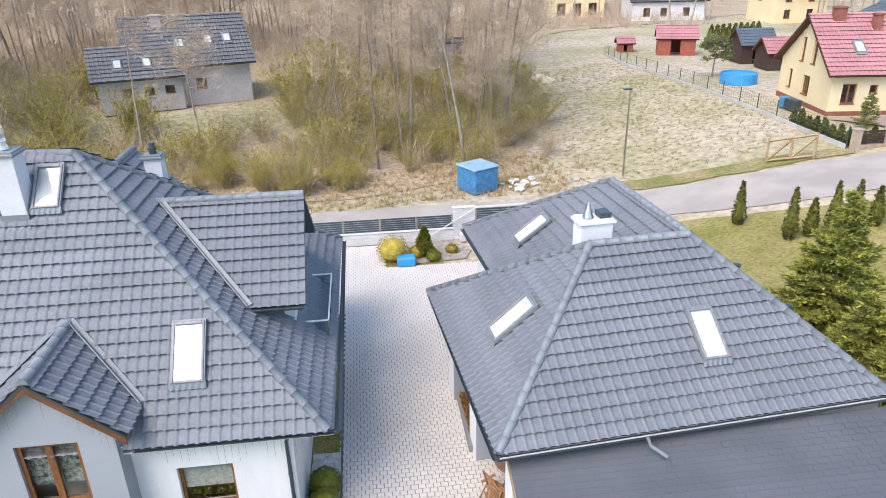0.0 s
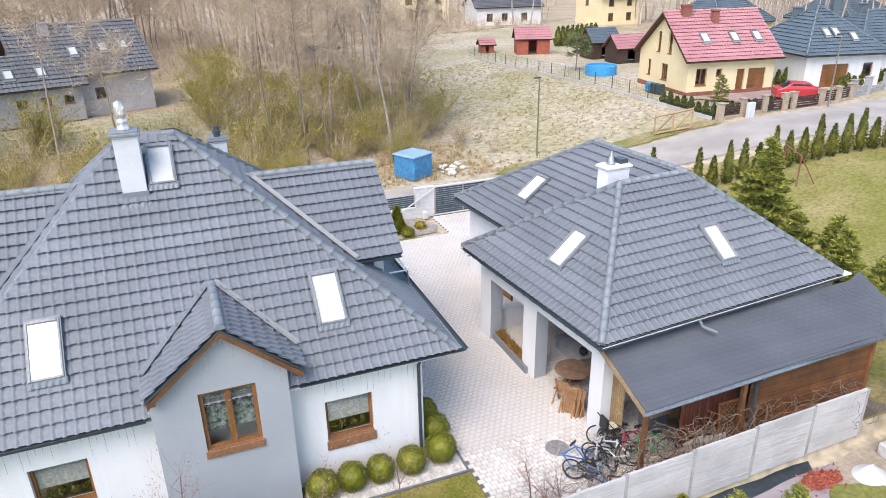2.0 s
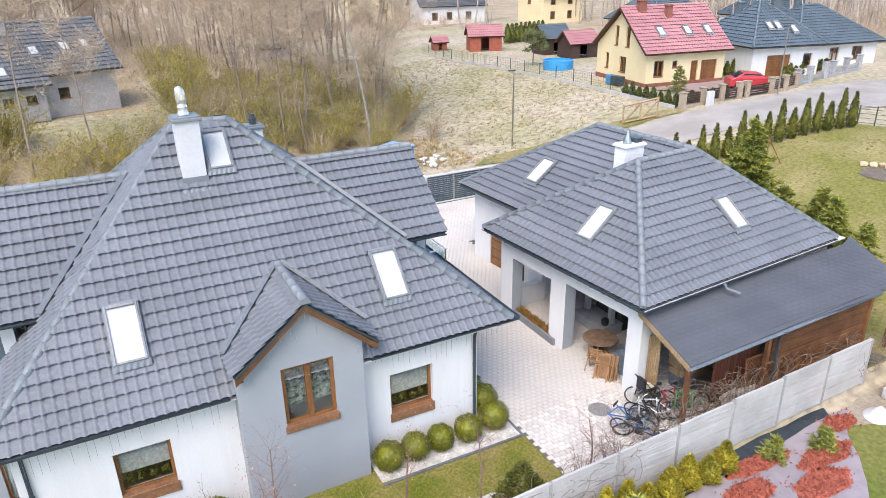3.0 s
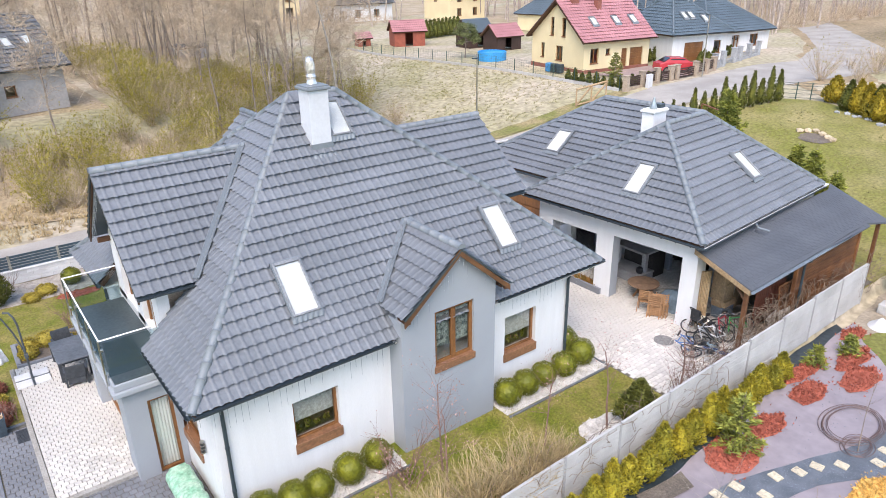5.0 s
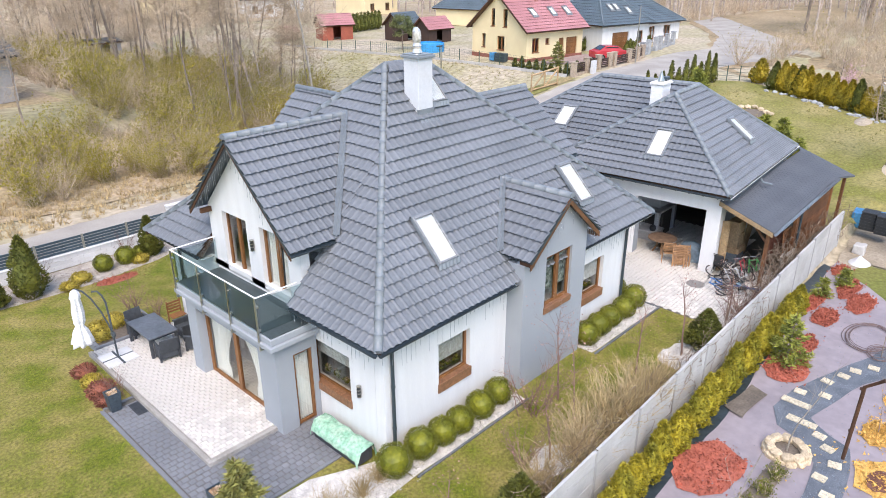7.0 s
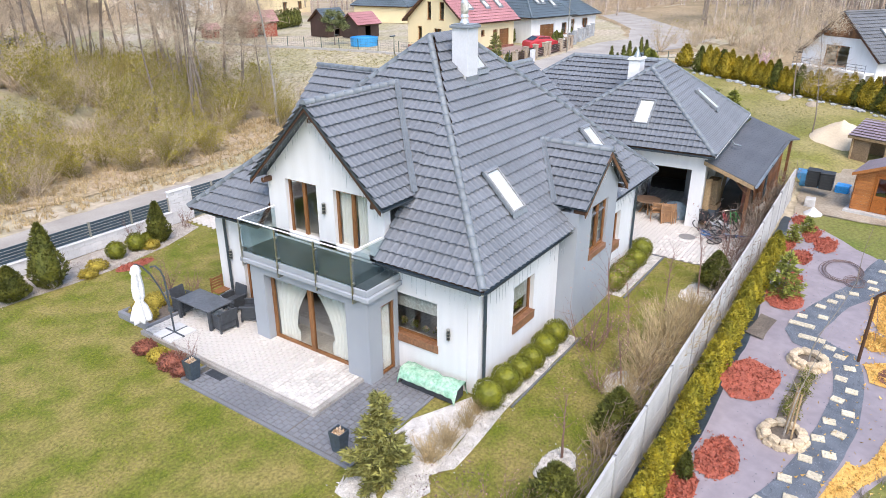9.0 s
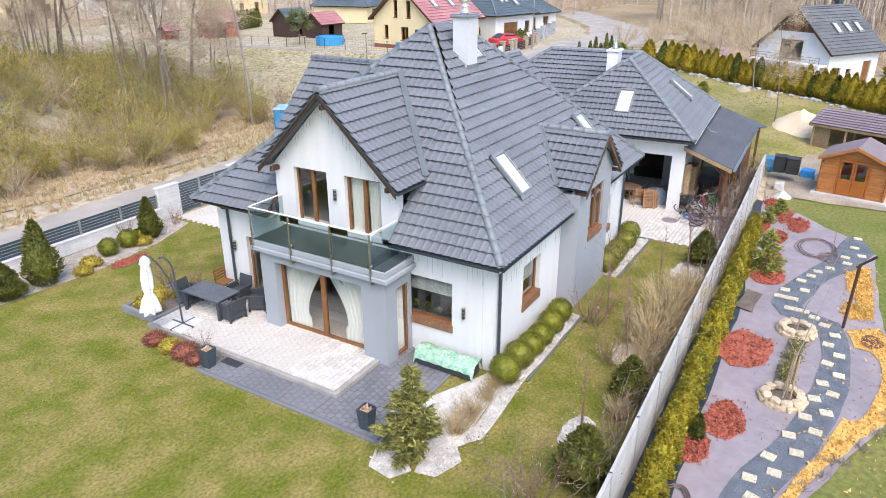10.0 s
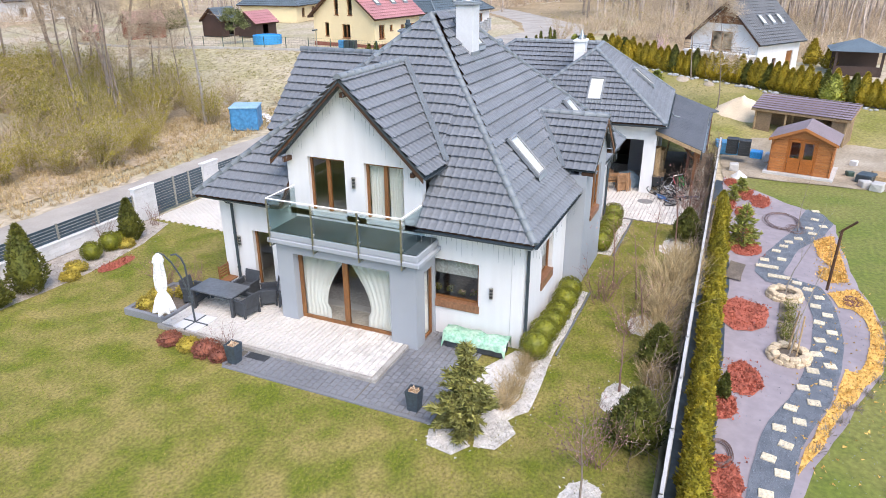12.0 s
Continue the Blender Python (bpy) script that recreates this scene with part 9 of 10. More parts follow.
planter(-18.35, 21.3)
planter(-18.3, 15.4)
bm = bmesh.new()
box(bm, (-18.02, 20.5, 0.03), (-17.72, 21.2, 0.05), bevel=0.005)
for k in range(9):
    box(bm, (-17.99, 20.55 + k * 0.07, 0.05), (-17.75, 20.58 + k * 0.07, 0.058))
solo("floor_grate", bm, mat("grate_metal", (0.05, 0.055, 0.06), (0.04, 0.044, 0.05), rough=0.5), "dark metal foot grate set in the pavement", "grate")
bench = thing("covered_bench", (-14.75, 15.0, 0.035), "dark storage bench covered with green plastic sheet", "bench")
bm = bmesh.new()
box(bm, (-15.05, 14.1, 0.035), (-14.5, 15.95, 0.42), bevel=0.02)
part("chest", bm, M_RATTAN, bench)
bm = bmesh.new()
rows = []
for i in range(22):
    y = 14.0 + 2.05 * i / 21
    ring = []
    for k, (xx, zz) in enumerate(((-15.13, 0.28), (-15.1, 0.44), (-14.95, 0.52), (-14.75, 0.55), (-14.55, 0.52), (-14.46, 0.44), (-14.42, 0.3))):
        d = 0.05 * noise.noise((y * 3, k * 0.9, 1.0))
        ring.append(bm.verts.new((xx + d, y, zz + d * 1.2 - (0.25 if i in (0, 21) and k in (0, 1, 5, 6) else 0))))
    rows.append(ring)
for a, b in zip(rows, rows[1:]):
    for k in range(6):
        bm.faces.new((a[k], a[k + 1], b[k + 1], b[k])).smooth = True
part("sheet", bm, mat("green_film", (0.25, 0.48, 0.33), (0.42, 0.6, 0.46), rough=0.25, s1=4, s2=12, bump=0.4, bs=9), bench, "crumpled translucent green plastic sheet")


def wall_lamp(x, y, z, face):
    bm = bmesh.new()
    n = Vector(face)
    c = Vector((x, y, z)) + n * 0.08
    cyl(bm, c - Vector((0, 0, 0.14)), c + Vector((0, 0, 0.14)), 0.05, n=12)
    e = thing("wall_lamp", (x, y, z), "small dark cylindrical wall lamp, unlit", "lamp", "wall lamps of the house")
    part("cylinder", bm, mat("lamp_metal", (0.12, 0.125, 0.13), rough=0.3, metal=0.6, bump=0) if "lamp_metal" not in bpy.data.materials else bpy.data.materials["lamp_metal"], e)
    bm = bmesh.new()
    for dz in (-0.16, -0.05, 0.05, 0.16):
        cyl(bm, c + Vector((0, 0, dz - 0.012)), c + Vector((0, 0, dz + 0.012)), 0.062, n=12)
    box(bm, tuple(Vector((x, y, z)) + n * 0.0 - Vector((0.03, 0.03, 0.07))), tuple(Vector((x, y, z)) + n * 0.05 + Vector((0.03, 0.03, 0.07))))
    part("ring", bm, M_STEEL, e)


wall_lamp(-14.25, 14.75, 1.75, (-1, 0, 0))
wall_lamp(-14.25, 24.15, 1.95, (-1, 0, 0))
wall_lamp(-14.25, 19.35, 4.65, (-1, 0, 0))
# beds
M_PEBBLE = mat("white_pebble", (0.64, 0.615, 0.58), (0.48, 0.455, 0.425), rough=0.85, s1=4, s2=30, bump=0.5, island=0.2)
M_EDGE = mat("bed_edging", (0.16, 0.17, 0.18), (0.12, 0.13, 0.14), rough=0.8)


def pebbles(poly, n, seed, label, size=0.06, material=None, dz=0.015):
    w = wobble(poly, 0.3, 0.06, seed)
    patch("pebble_bed", w, dz, material or M_PEBBLE, label, "pebbles")
    chips("pebble", w, n, size, material or M_PEBBLE, dz, "loose " + label, "pebbles", seed)


pebbles([(-14.25, 12.75), (-9.55, 12.75), (-9.55, 13.78), (-14.25, 13.78)], 1500, 501, "white pebbles under the boxwood balls")
pebbles([(-5.9, 12.7), (-1.35, 12.6), (-1.35, 17), (-2.2, 17), (-2.2, 13.78), (-5.9, 13.78)], 1500, 502, "white pebbles under the boxwood balls")
patch("soil_bed", wobble([(-17.8, 14.7), (-16.2, 14.7), (-14.4, 13.9), (-14.4, 13.3), (-17.6, 12.9), (-18.3, 13.4)], 0.3, 0.06), 0.012, M_PEBBLE, "pale pebbles under ornamental grasses", "pebbles")
pebbles([(-19.5, 14.5), (-18.9, 14.72), (-18.6, 14.1), (-19.1, 13.5), (-19.6, 13.8)], 260, 503, "white pebbles round the young spruce")
pebbles([(-19.1, 13.4), (-18.3, 13.6), (-17.7, 13.0), (-18.2, 12.6), (-19.0, 12.9)], 300, 504, "white pebbles round the young spruce")
pebbles([(-14.3, 13.3), (-14.3, 12.75), (-17.2, 12.6), (-17.6, 12.9)], 420, 505, "white pebbles along the flower bed")
pebbles(blob(-11.3, 10.6, 0.7, 0.5, 3), 500, 504, "white pebbles round a bare shrub")
pebbles(blob(-15.7, 10.6, 0.75, 0.45, 4), 500, 505, "white pebbles round a sapling")
pebbles(blob(-4.0, 10.4, 1.0, 0.6, 5), 700, 506, "white pebbles round a sapling")
pebbles(blob(-19.85, 10.6, 0.7, 0.5, 6), 400, 507, "white pebbles round a shrub")
M_GRAVEL = mat("bed_gravel", (0.46, 0.42, 0.37), (0.34, 0.30, 0.26), rough=0.9, s1=3, s2=30, bump=0.6, island=0.3)
pebbles([(-30, 31.0), (-20, 30.9), (-15.5, 30.6), (-12.5, 31.0), (-10.2, 31.8), (-10.2, 33.0), (-30, 33.0)], 4000, 508, "brown-grey gravel along the street fence", 0.07, M_GRAVEL)
pebbles([(1.2, 30.3), (4.6, 30.6), (5.0, 31.6), (4.2, 33.0), (1.2, 33.0)], 900, 509, "gravel bed before the gate", 0.07, M_GRAVEL, 0.03)
patch("mulch_bed", blob(-14.5, 30.3, 0.9, 0.35, 8), 0.03, M_MULCH, "small bed of red bark mulch", "mulch")
chips("bark_chips", blob(-14.5, 30.3, 0.9, 0.35, 8), 350, 0.08, M_MULCH, 0.03, "loose red bark chips", "bark", 510)
bm = bmesh.new()
for lo, hi in (((-9.5, 12.66, -0.02), (-14.2, 12.72, 0.05)), ((-1.32, 12.55, -0.02), (-5.9, 12.62, 0.05)), ((-1.36, 12.6, -0.02), (-1.3, 21.8, 0.05))):
    box(bm, lo, hi)
solo("bed_edging", bm, M_EDGE, "thin dark edging between pebbles and lawn", "edging", kind="structure")
# raised bed by the terrace
rb = thing("raised_bed", (-16.5, 25.6, 0), "low dark-edged flower bed beside the terrace", "flower bed")
for lo, hi in (((-17.45, 25.05, 0), (-17.3, 26.7, 0.25)), ((-17.3, 26.55, 0.002), (-15.2, 26.7, 0.25)), ((-17.45, 24.95, 0), (-14.9, 25.05, 0.22)), ((-15.3, 25.05, 0), (-15.15, 26.55, 0.25))):
    bm = bmesh.new()
    box(bm, lo, hi, bevel=0.01)
    part("edging_stone", bm, M_DARKPAVER, rb)
bm = bmesh.new()
box(bm, (-17.3, 25.05, 0.0), (-15.3, 26.55, 0.17))
part("soil", bm, M_SOIL, rb, "brown soil and dry leaves")
M_HEATH = mat("rust_heather", (0.25, 0.09, 0.055), (0.17, 0.065, 0.045), rough=0.9, s1=5, bump=0, island=0.4)
M_YELSHRUB = mat("yellow_shrub", (0.36, 0.28, 0.04), (0.25, 0.2, 0.03), rough=0.8, s1=4, bump=0, island=0.4)


def mound(x, y, r, h, material, label, seed, z=0.0, n=900, name="low_shrub", group=""):
    e = thing(name, (x, y, z), label, "shrub", group)
    foliage("crown", e, (x, y, z + h * 0.45), (r, r, h * 0.55), n, 0.07, material, seed)


for i, (x, y, r, h, m, l) in enumerate(((-18.25, 23.9, 0.35, 0.35, M_HEATH, "rusty red heather cushion"), (-18.3, 23.1, 0.33, 0.35, M_YELSHRUB, "yellow-green low shrub"), (-18.3, 22.4, 0.42, 0.42, M_HEATH, "rusty red heather cushion"), (-18.35, 21.85, 0.33, 0.32, M_HEATH, "rusty red heather cushion"), (-17.0, 25.5, 0.3, 0.5, M_YELSHRUB, "yellow-green low shrub"), (-16.3, 26.2, 0.4, 0.5, M_YELSHRUB, "yellow-green low shrub"), (-16.9, 26.2, 0.32, 0.4, M_YELSHRUB, "ochre dry low shrub"), (-15.7, 25.6, 0.35, 0.45, M_YELSHRUB, "ochre dry low shrub"))):
    mound(x, y, r, h, m, l + " beside the terrace", 520 + i, 0.1 if y > 25 else 0.0, group="low shrubs beside the terrace")
for i, (x, y, r, h, m) in enumerate(((-15.6, 31.2, 0.4, 0.4, M_YELSHRUB), (-16.2, 30.8, 0.35, 0.3, M_YELSHRUB), (-13.0, 31.4, 0.35, 0.35, M_YELSHRUB), (2.2, 31.2, 0.4, 0.6, M_YELSHRUB), (1.0, 31.0, 0.8, 1.3, M_YELSHRUB), (3.0, 30.7, 0.35, 0.5, M_BOX), (4.0, 31.5, 0.3, 0.4, M_YELSHRUB))):
    mound(x, y, r, h, m, "yellow-green shrub in a gravel bed", 540 + i, group="shrubs in the gravel beds")
cone_thuja(2.6, 31.3, 1.5, 0.42, M_BOX, 560, "egg-shaped green conifer in the bed by the gate")
twiggy = shrub_kind(95, 1.5, 16, 0, None, 0, mat("rose_twig", (0.25, 0.15, 0.12), (0.19, 0.115, 0.09), rough=0.9), spread=1.1)
budded = shrub_kind(96, 1.6, 18, 260, mat("pink_bud", (0.5, 0.3, 0.26), (0.36, 0.2, 0.16), rough=0.9, bump=0, island=0.4), 0.04, bpy.data.materials["rose_twig"], spread=0.9)
straw = shrub_kind(97, 1.25, 90, 0, None, 0, M_STRAW, spread=0.95)
for i, (k, x, y, sz, l) in enumerate(((budded, -15.2, 27.0, 1.0, "bare shrub with pale blossom buds"), (twiggy, -14.9, 25.9, 0.8, "bare brown garden shrub"), (budded, -12.0, 11.0, 0.9, "bare shrub with reddish buds"), (twiggy, -13.2, 32.2, 0.9, "bare brown garden shrub"), (twiggy, -16.9, 32.3, 0.8, "bare brown garden shrub"), (twiggy, -10.6, 32.2, 0.7, "bare brown garden shrub"), (budded, -18.6, 10.6, 1.1, "bare shrub with reddish buds"), (twiggy, -18.0, 22.0, 0.7, "bare pale twigs beside a planter"), (budded, -9.9, 12.2, 1.3, "bare shrub with reddish buds"), (twiggy, -1.0, 9.9, 0.9, "bare brown garden shrub"), (twiggy, 1.8, 10.1, 0.8, "bare brown garden shrub"), (budded, 0.2, 10.2, 1.0, "bare shrub with reddish buds"))):
    plant_shrub(k, "bare_shrub", x, y, sz, i * 1.7, l + (" on the lawn" if y < 20 else " in the garden bed"), "shrub", "bare garden shrubs")
for i, (x, y, sz) in enumerate(((-17.3, 13.3, 0.75), (-16.6, 13.25, 0.7), (-15.6, 13.25, 0.55), (-14.95, 13.35, 0.45), (-10.2, 10.2, 1.35), (-9.2, 10.1, 1.5), (-8.2, 10.1, 1.45), (-7.2, 10.0, 1.3), (-10.9, 10.05, 1.2), (-12.4, 10.0, 1.0), (-6.3, 10.0, 1.0), (-14.6, 9.9, 0.7))):
    plant_shrub(straw, "ornamental_grass", x, y, sz, i * 1.1, "dry straw-coloured clump of ornamental grass", "grass clump", "dry ornamental grasses")
M_VINE = mat("grey_vine", (0.27, 0.205, 0.15), (0.18, 0.135, 0.10), rough=0.9, bump=0, s1=2)


def tangle(name, x0, x1, y0, y1, z0, z1, n, label, seed, r=0.008, material=None):
    """Long dry stems tangled over one another."""
    rs_ = random.Random(seed)
    s = Shape()
    for _ in range(n):
        p = Vector((rs_.uniform(x0, x1), rs_.uniform(y0, y1), rs_.uniform(z0, z1) * 0.5 + z0 * 0.5))
        d = Vector((rs_.gauss(0, 1), rs_.gauss(0, 0.35), rs_.uniform(0, 1))).normalized()
        for k in range(9):
            d = (d + Vector((rs_.gauss(0, 0.3), rs_.gauss(0, 0.25), rs_.gauss(-0.06, 0.25)))).normalized()
            q = p + d * 0.2
            q.z = max(z0, min(z1, q.z))
            q.y = max(y0 - 0.1, min(y1 + 0.1, q.y))
            s.limb(p, q, r, r * 0.95, 3)
            p = q
    ob = finish(name, s.mesh(name, material or M_VINE), material or M_VINE)
    return tagged(ob, label, "creeper", kind="stuff")


tangle("dry_vines", -18, 0, 9.3, 9.75, 0.05, 1.25, 280, "bare grey creeper stems along the concrete fence", 31)
tangle("dry_vines", 0, 12.5, 9.75, 10.3, 0.05, 1.4, 300, "bare grey creeper stems along the concrete fence", 32)
tangle("brush_pile", 4.0, 7.0, 10.3, 11.2, 0.05, 1.2, 130, "heap of cut branches beside the lean-to", 33, 0.011)
for i, (x, y, h, l) in enumerate(((-4.0, 10.4, 2.6, 150), (-11.3, 10.6, 1.9, 90), (-15.3, 10.6, 1.9, 60), (-6.0, 11.0, 2.2, 120), (-8.9, 12.0, 2.7, 170), (-9.4, 11.1, 2.3, 140), (-0.6, 10.3, 2.0, 120))):
    sapling(x, y, 0, h, 40 + i, "young bare garden tree with reddish buds", bpy.data.materials["rose_twig"], leaves=l, leaf_mat=bpy.data.materials["pink_bud"], name="young_tree", trunk=0.04, forks=4)
sapling(-19.85, 10.6, 0, 2.2, 61, "young plum tree with dark purple leaves", M_BARK, leaves=380, leaf_mat=mat("purple_leaf", (0.20, 0.11, 0.10), (0.13, 0.07, 0.075), rough=0.7, s1=9, bump=0, island=0.4), name="young_tree", trunk=0.035, forks=4, spread=0.75)
# manhole and street things
bm = bmesh.new()
lathe(bm, (1.53, 12.47, 0.03), [(0.36, 0), (0.36, 0.012), (0.33, 0.016), (0.31, 0.01), (0.0001, 0.012)], 28)
solo("manhole_cover", bm, mat("cover_concrete", (0.26, 0.25, 0.24), (0.2, 0.195, 0.19), rough=0.9, bump=0.3), "round grey concrete manhole cover in the driveway", "manhole cover")
bx = thing("blue_cart", (1.6, 30.3, 0), "small bright blue plastic tub beside the bed", "tub")
bm = bmesh.new()
box(bm, (1.15, 30.0, 0.04), (2.05, 30.6, 0.5), bevel=0.06)
part("tub", bm, mat("blue_plastic", (0.03, 0.34, 0.8), (0.03, 0.3, 0.72), rough=0.35, bump=0), bx)
tank = thing("tarp_container", (8, 41, 0), "container wrapped in blue tarpaulin at the wood's edge", "container")
M_TARP = mat("blue_tarp", (0.06, 0.24, 0.46), (0.05, 0.2, 0.4), rough=0.5, s1=1.5, s2=5, bump=0.5, bs=4)
bm = bmesh.new()
box(bm, (-0.95, -0.95, 0), (0.95, 0.95, 1.6), bevel=0.08)
bmesh.ops.subdivide_edges(bm, edges=bm.edges[:], cuts=3, use_grid_fill=True)
for v in bm.verts:
    v.co += Vector((1, 1, 0)) * 0.04 * noise.noise(v.co * 2)
bmesh.ops.transform(bm, matrix=pose(6.95, 41.1, 0, 0, 0, 28), verts=bm.verts)
part("body", bm, M_TARP, tank)
bm = bmesh.new()
box(bm, (-1.0, -1.0, 1.55), (1.0, 1.0, 1.67), pose(6.95, 41.1, 0, 0, 0, 28), 0.04)
part("lid", bm, mat("pale_blue_sheet", (0.3, 0.48, 0.62), (0.24, 0.4, 0.55), rough=0.4, s1=2, bump=0.3), tank, "pale blue sheet on top")
rs_ = random.Random(77)
for i in range(26):
    bm = bmesh.new()
    bmesh.ops.create_icosphere(bm, subdivisions=1, radius=1)
    sz = rs_.uniform(0.12, 0.35)
    for v in bm.verts:
        v.co = Vector((v.co.x * sz, v.co.y * sz * 0.8, v.co.z * sz * 0.5)) * (1 + 0.3 * noise.noise(v.co * 2 + Vector((i, 0, 0))))
    bmesh.ops.transform(bm, matrix=pose(9.6 + rs_.gauss(0, 0.7), 41.5 + rs_.gauss(0, 0.7), 0.1, 0, 0, rs_.uniform(0, 360)), verts=bm.verts)
    solo("rubble_lump", bm, M_BLOCK, "pale lump of building rubble by the lane", "rubble", "rubble heap by the lane")


def lamp_post(x, y, h, label):
    z = ground_z(x, y)
    e = thing("street_lamp", (x, y, z), label, "street lamp", "street lamps")
    bm = bmesh.new()
    cyl(bm, (x, y, z - 0.1), (x, y, z + h), 0.07, 0.04, 8)
    part("pole", bm, M_STEEL, e)
    bm = bmesh.new()
    box(bm, (x - 0.45, y - 0.1, z + h - 0.03), (x + 0.1, y + 0.1, z + h + 0.06), bevel=0.02)
    part("lamp_head", bm, M_GUTTER, e)


lamp_post(16.6, 41.2, 5.6, "slim grey steel street lamp at the lane")
lamp_post(39.4, 36.5, 5.4, "slim grey steel street lamp at the lane")
wg = thing("timber_gate", (25, 37.5, 1.9), "raw timber gate frame on the meadow", "gate")
for a, b in (((24.3, 37.9, 0), (24.3, 37.9, 1.5)), ((26.7, 36.9, 0), (26.7, 36.9, 1.6)), ((24.3, 37.9, 1.4), (26.7, 36.9, 1.5)), ((24.3, 37.9, 0.15), (25.5, 37.4, 1.4)), ((25.5, 37.4, 0.15), (26.7, 36.9, 1.4)), ((24.3, 37.9, 0.15), (26.7, 36.9, 0.2)), ((25.5, 37.4, 0.2), (25.5, 37.4, 1.45))):
    bm = bmesh.new()
    za, zb = ground_z(a[0], a[1]), ground_z(b[0], b[1])
    tube(bm, [(a[0], a[1], za + a[2]), (b[0], b[1], zb + b[2])], 0.085, 4)
    part("beam", bm, M_RAWWOOD, wg)
bm = bmesh.new()
box(bm, (31.2, 36.2, 2.6), (31.8, 36.5, 3.75), bevel=0.03)
solo("utility_box", bm, M_BLOCK, "white utility cabinet beside the front fence", "cabinet")
for i, (x, y) in enumerate(((31.6, 47.5), (31.6, 48.2), (31.6, 46.8))):
    bm = bmesh.new()
    box(bm, (x - 0.3, y - 0.3, 2.7), (x + 0.3, y + 0.3, 3.5), bevel=0.05)
    solo("waste_bin", bm, M_GUTTER if i != 1 else M_TARP, "wheeled waste bin by the yellow house" if i else "dark wheeled waste bin by the yellow house", "bin", "bins by the yellow house")


def heap(name, x, y, rx, ry, h, material, label, seed):
    bm = bmesh.new()
    n, m = 28, 9
    c = Vector((x, y, ground_z(x, y)))
    rings = []
    for j in range(m):
        f = j / (m - 1)
        rings.append([bm.verts.new(c + Vector((rx * f * math.cos(a) * (1 + 0.15 * noise.noise((math.cos(a), math.sin(a), seed))), ry * f * math.sin(a), h * (1 - f) ** 1.1 * (1 + 0.2 * noise.noise((f * 3, a, seed))) + ground_z(x + rx * f * math.cos(a), y + ry * f * math.sin(a)) - c.z - (0.15 if j == m - 1 else 0)))) for a in [2 * math.pi * k / n for k in range(n)]] if j else [bm.verts.new(c + Vector((0, 0, h)))])
    for k in range(n):
        bm.faces.new((rings[0][0], rings[1][k], rings[1][(k + 1) % n]))
    for a, b in zip(rings[1:], rings[2:]):
        for k in range(n):
            bm.faces.new((a[k], b[k], b[(k + 1) % n], a[(k + 1) % n])).smooth = True
    bmesh.ops.recalc_face_normals(bm, faces=bm.faces[:])
    solo(name, bm, material, label, "heap")


M_SANDHEAP = mat("pale_sand", (0.70, 0.58, 0.42), (0.62, 0.51, 0.36), rough=0.95, s1=0.8, s2=10, bump=0.3, fine=0.08)
heap("sand_mound", 22.9, 8.9, 2.4, 2.0, 1.2, M_SANDHEAP, "heap of pale building sand on the grass", 1)
heap("sand_mound", 18.4, 74.6, 3.0, 1.9, 1.5, M_SANDHEAP, "far heap of pale sand on the meadow", 2)
heap("lime_mound", 9.7, 8.4, 0.62, 0.5, 0.4, M_BLOCK, "small white heap of lime or pebbles by the fence", 3)
heap("rubble_mound", 31.0, 14.0, 1.3, 0.6, 0.3, M_YARD, "low heap of rubble and soil in the grass", 4)
heap("rubble_mound", 30.2, 11.8, 1.0, 0.5, 0.3, M_YARD, "low heap of pale stones by the hedge", 5)
for i, (x, y) in enumerate(((13.2, 9.05), (13.0, 8.35))):
    e = thing("compost_bin", (x, y, GS), "square black ribbed plastic compost bin", "compost bin", "compost bins")
    z = ground_z(x, y)
    bm = bmesh.new()
    box(bm, (x - 0.32, y - 0.32, z), (x + 0.32, y + 0.32, z + 0.85), bevel=0.03)
    for k in range(5):
        box(bm, (x - 0.34, y - 0.34, z + 0.1 + k * 0.15), (x + 0.34, y + 0.34, z + 0.16 + k * 0.15))
    part("bin_body", bm, mat("black_plastic", (0.03, 0.034, 0.038), rough=0.5) if i == 0 else bpy.data.materials["black_plastic"], e)
    bm = bmesh.new()
    box(bm, (x - 0.35, y - 0.35, z + 0.85), (x + 0.35, y + 0.35, z + 0.93), bevel=0.03)
    part("lid", bm, bpy.data.materials["black_plastic"], e)
    e.location.z = 0
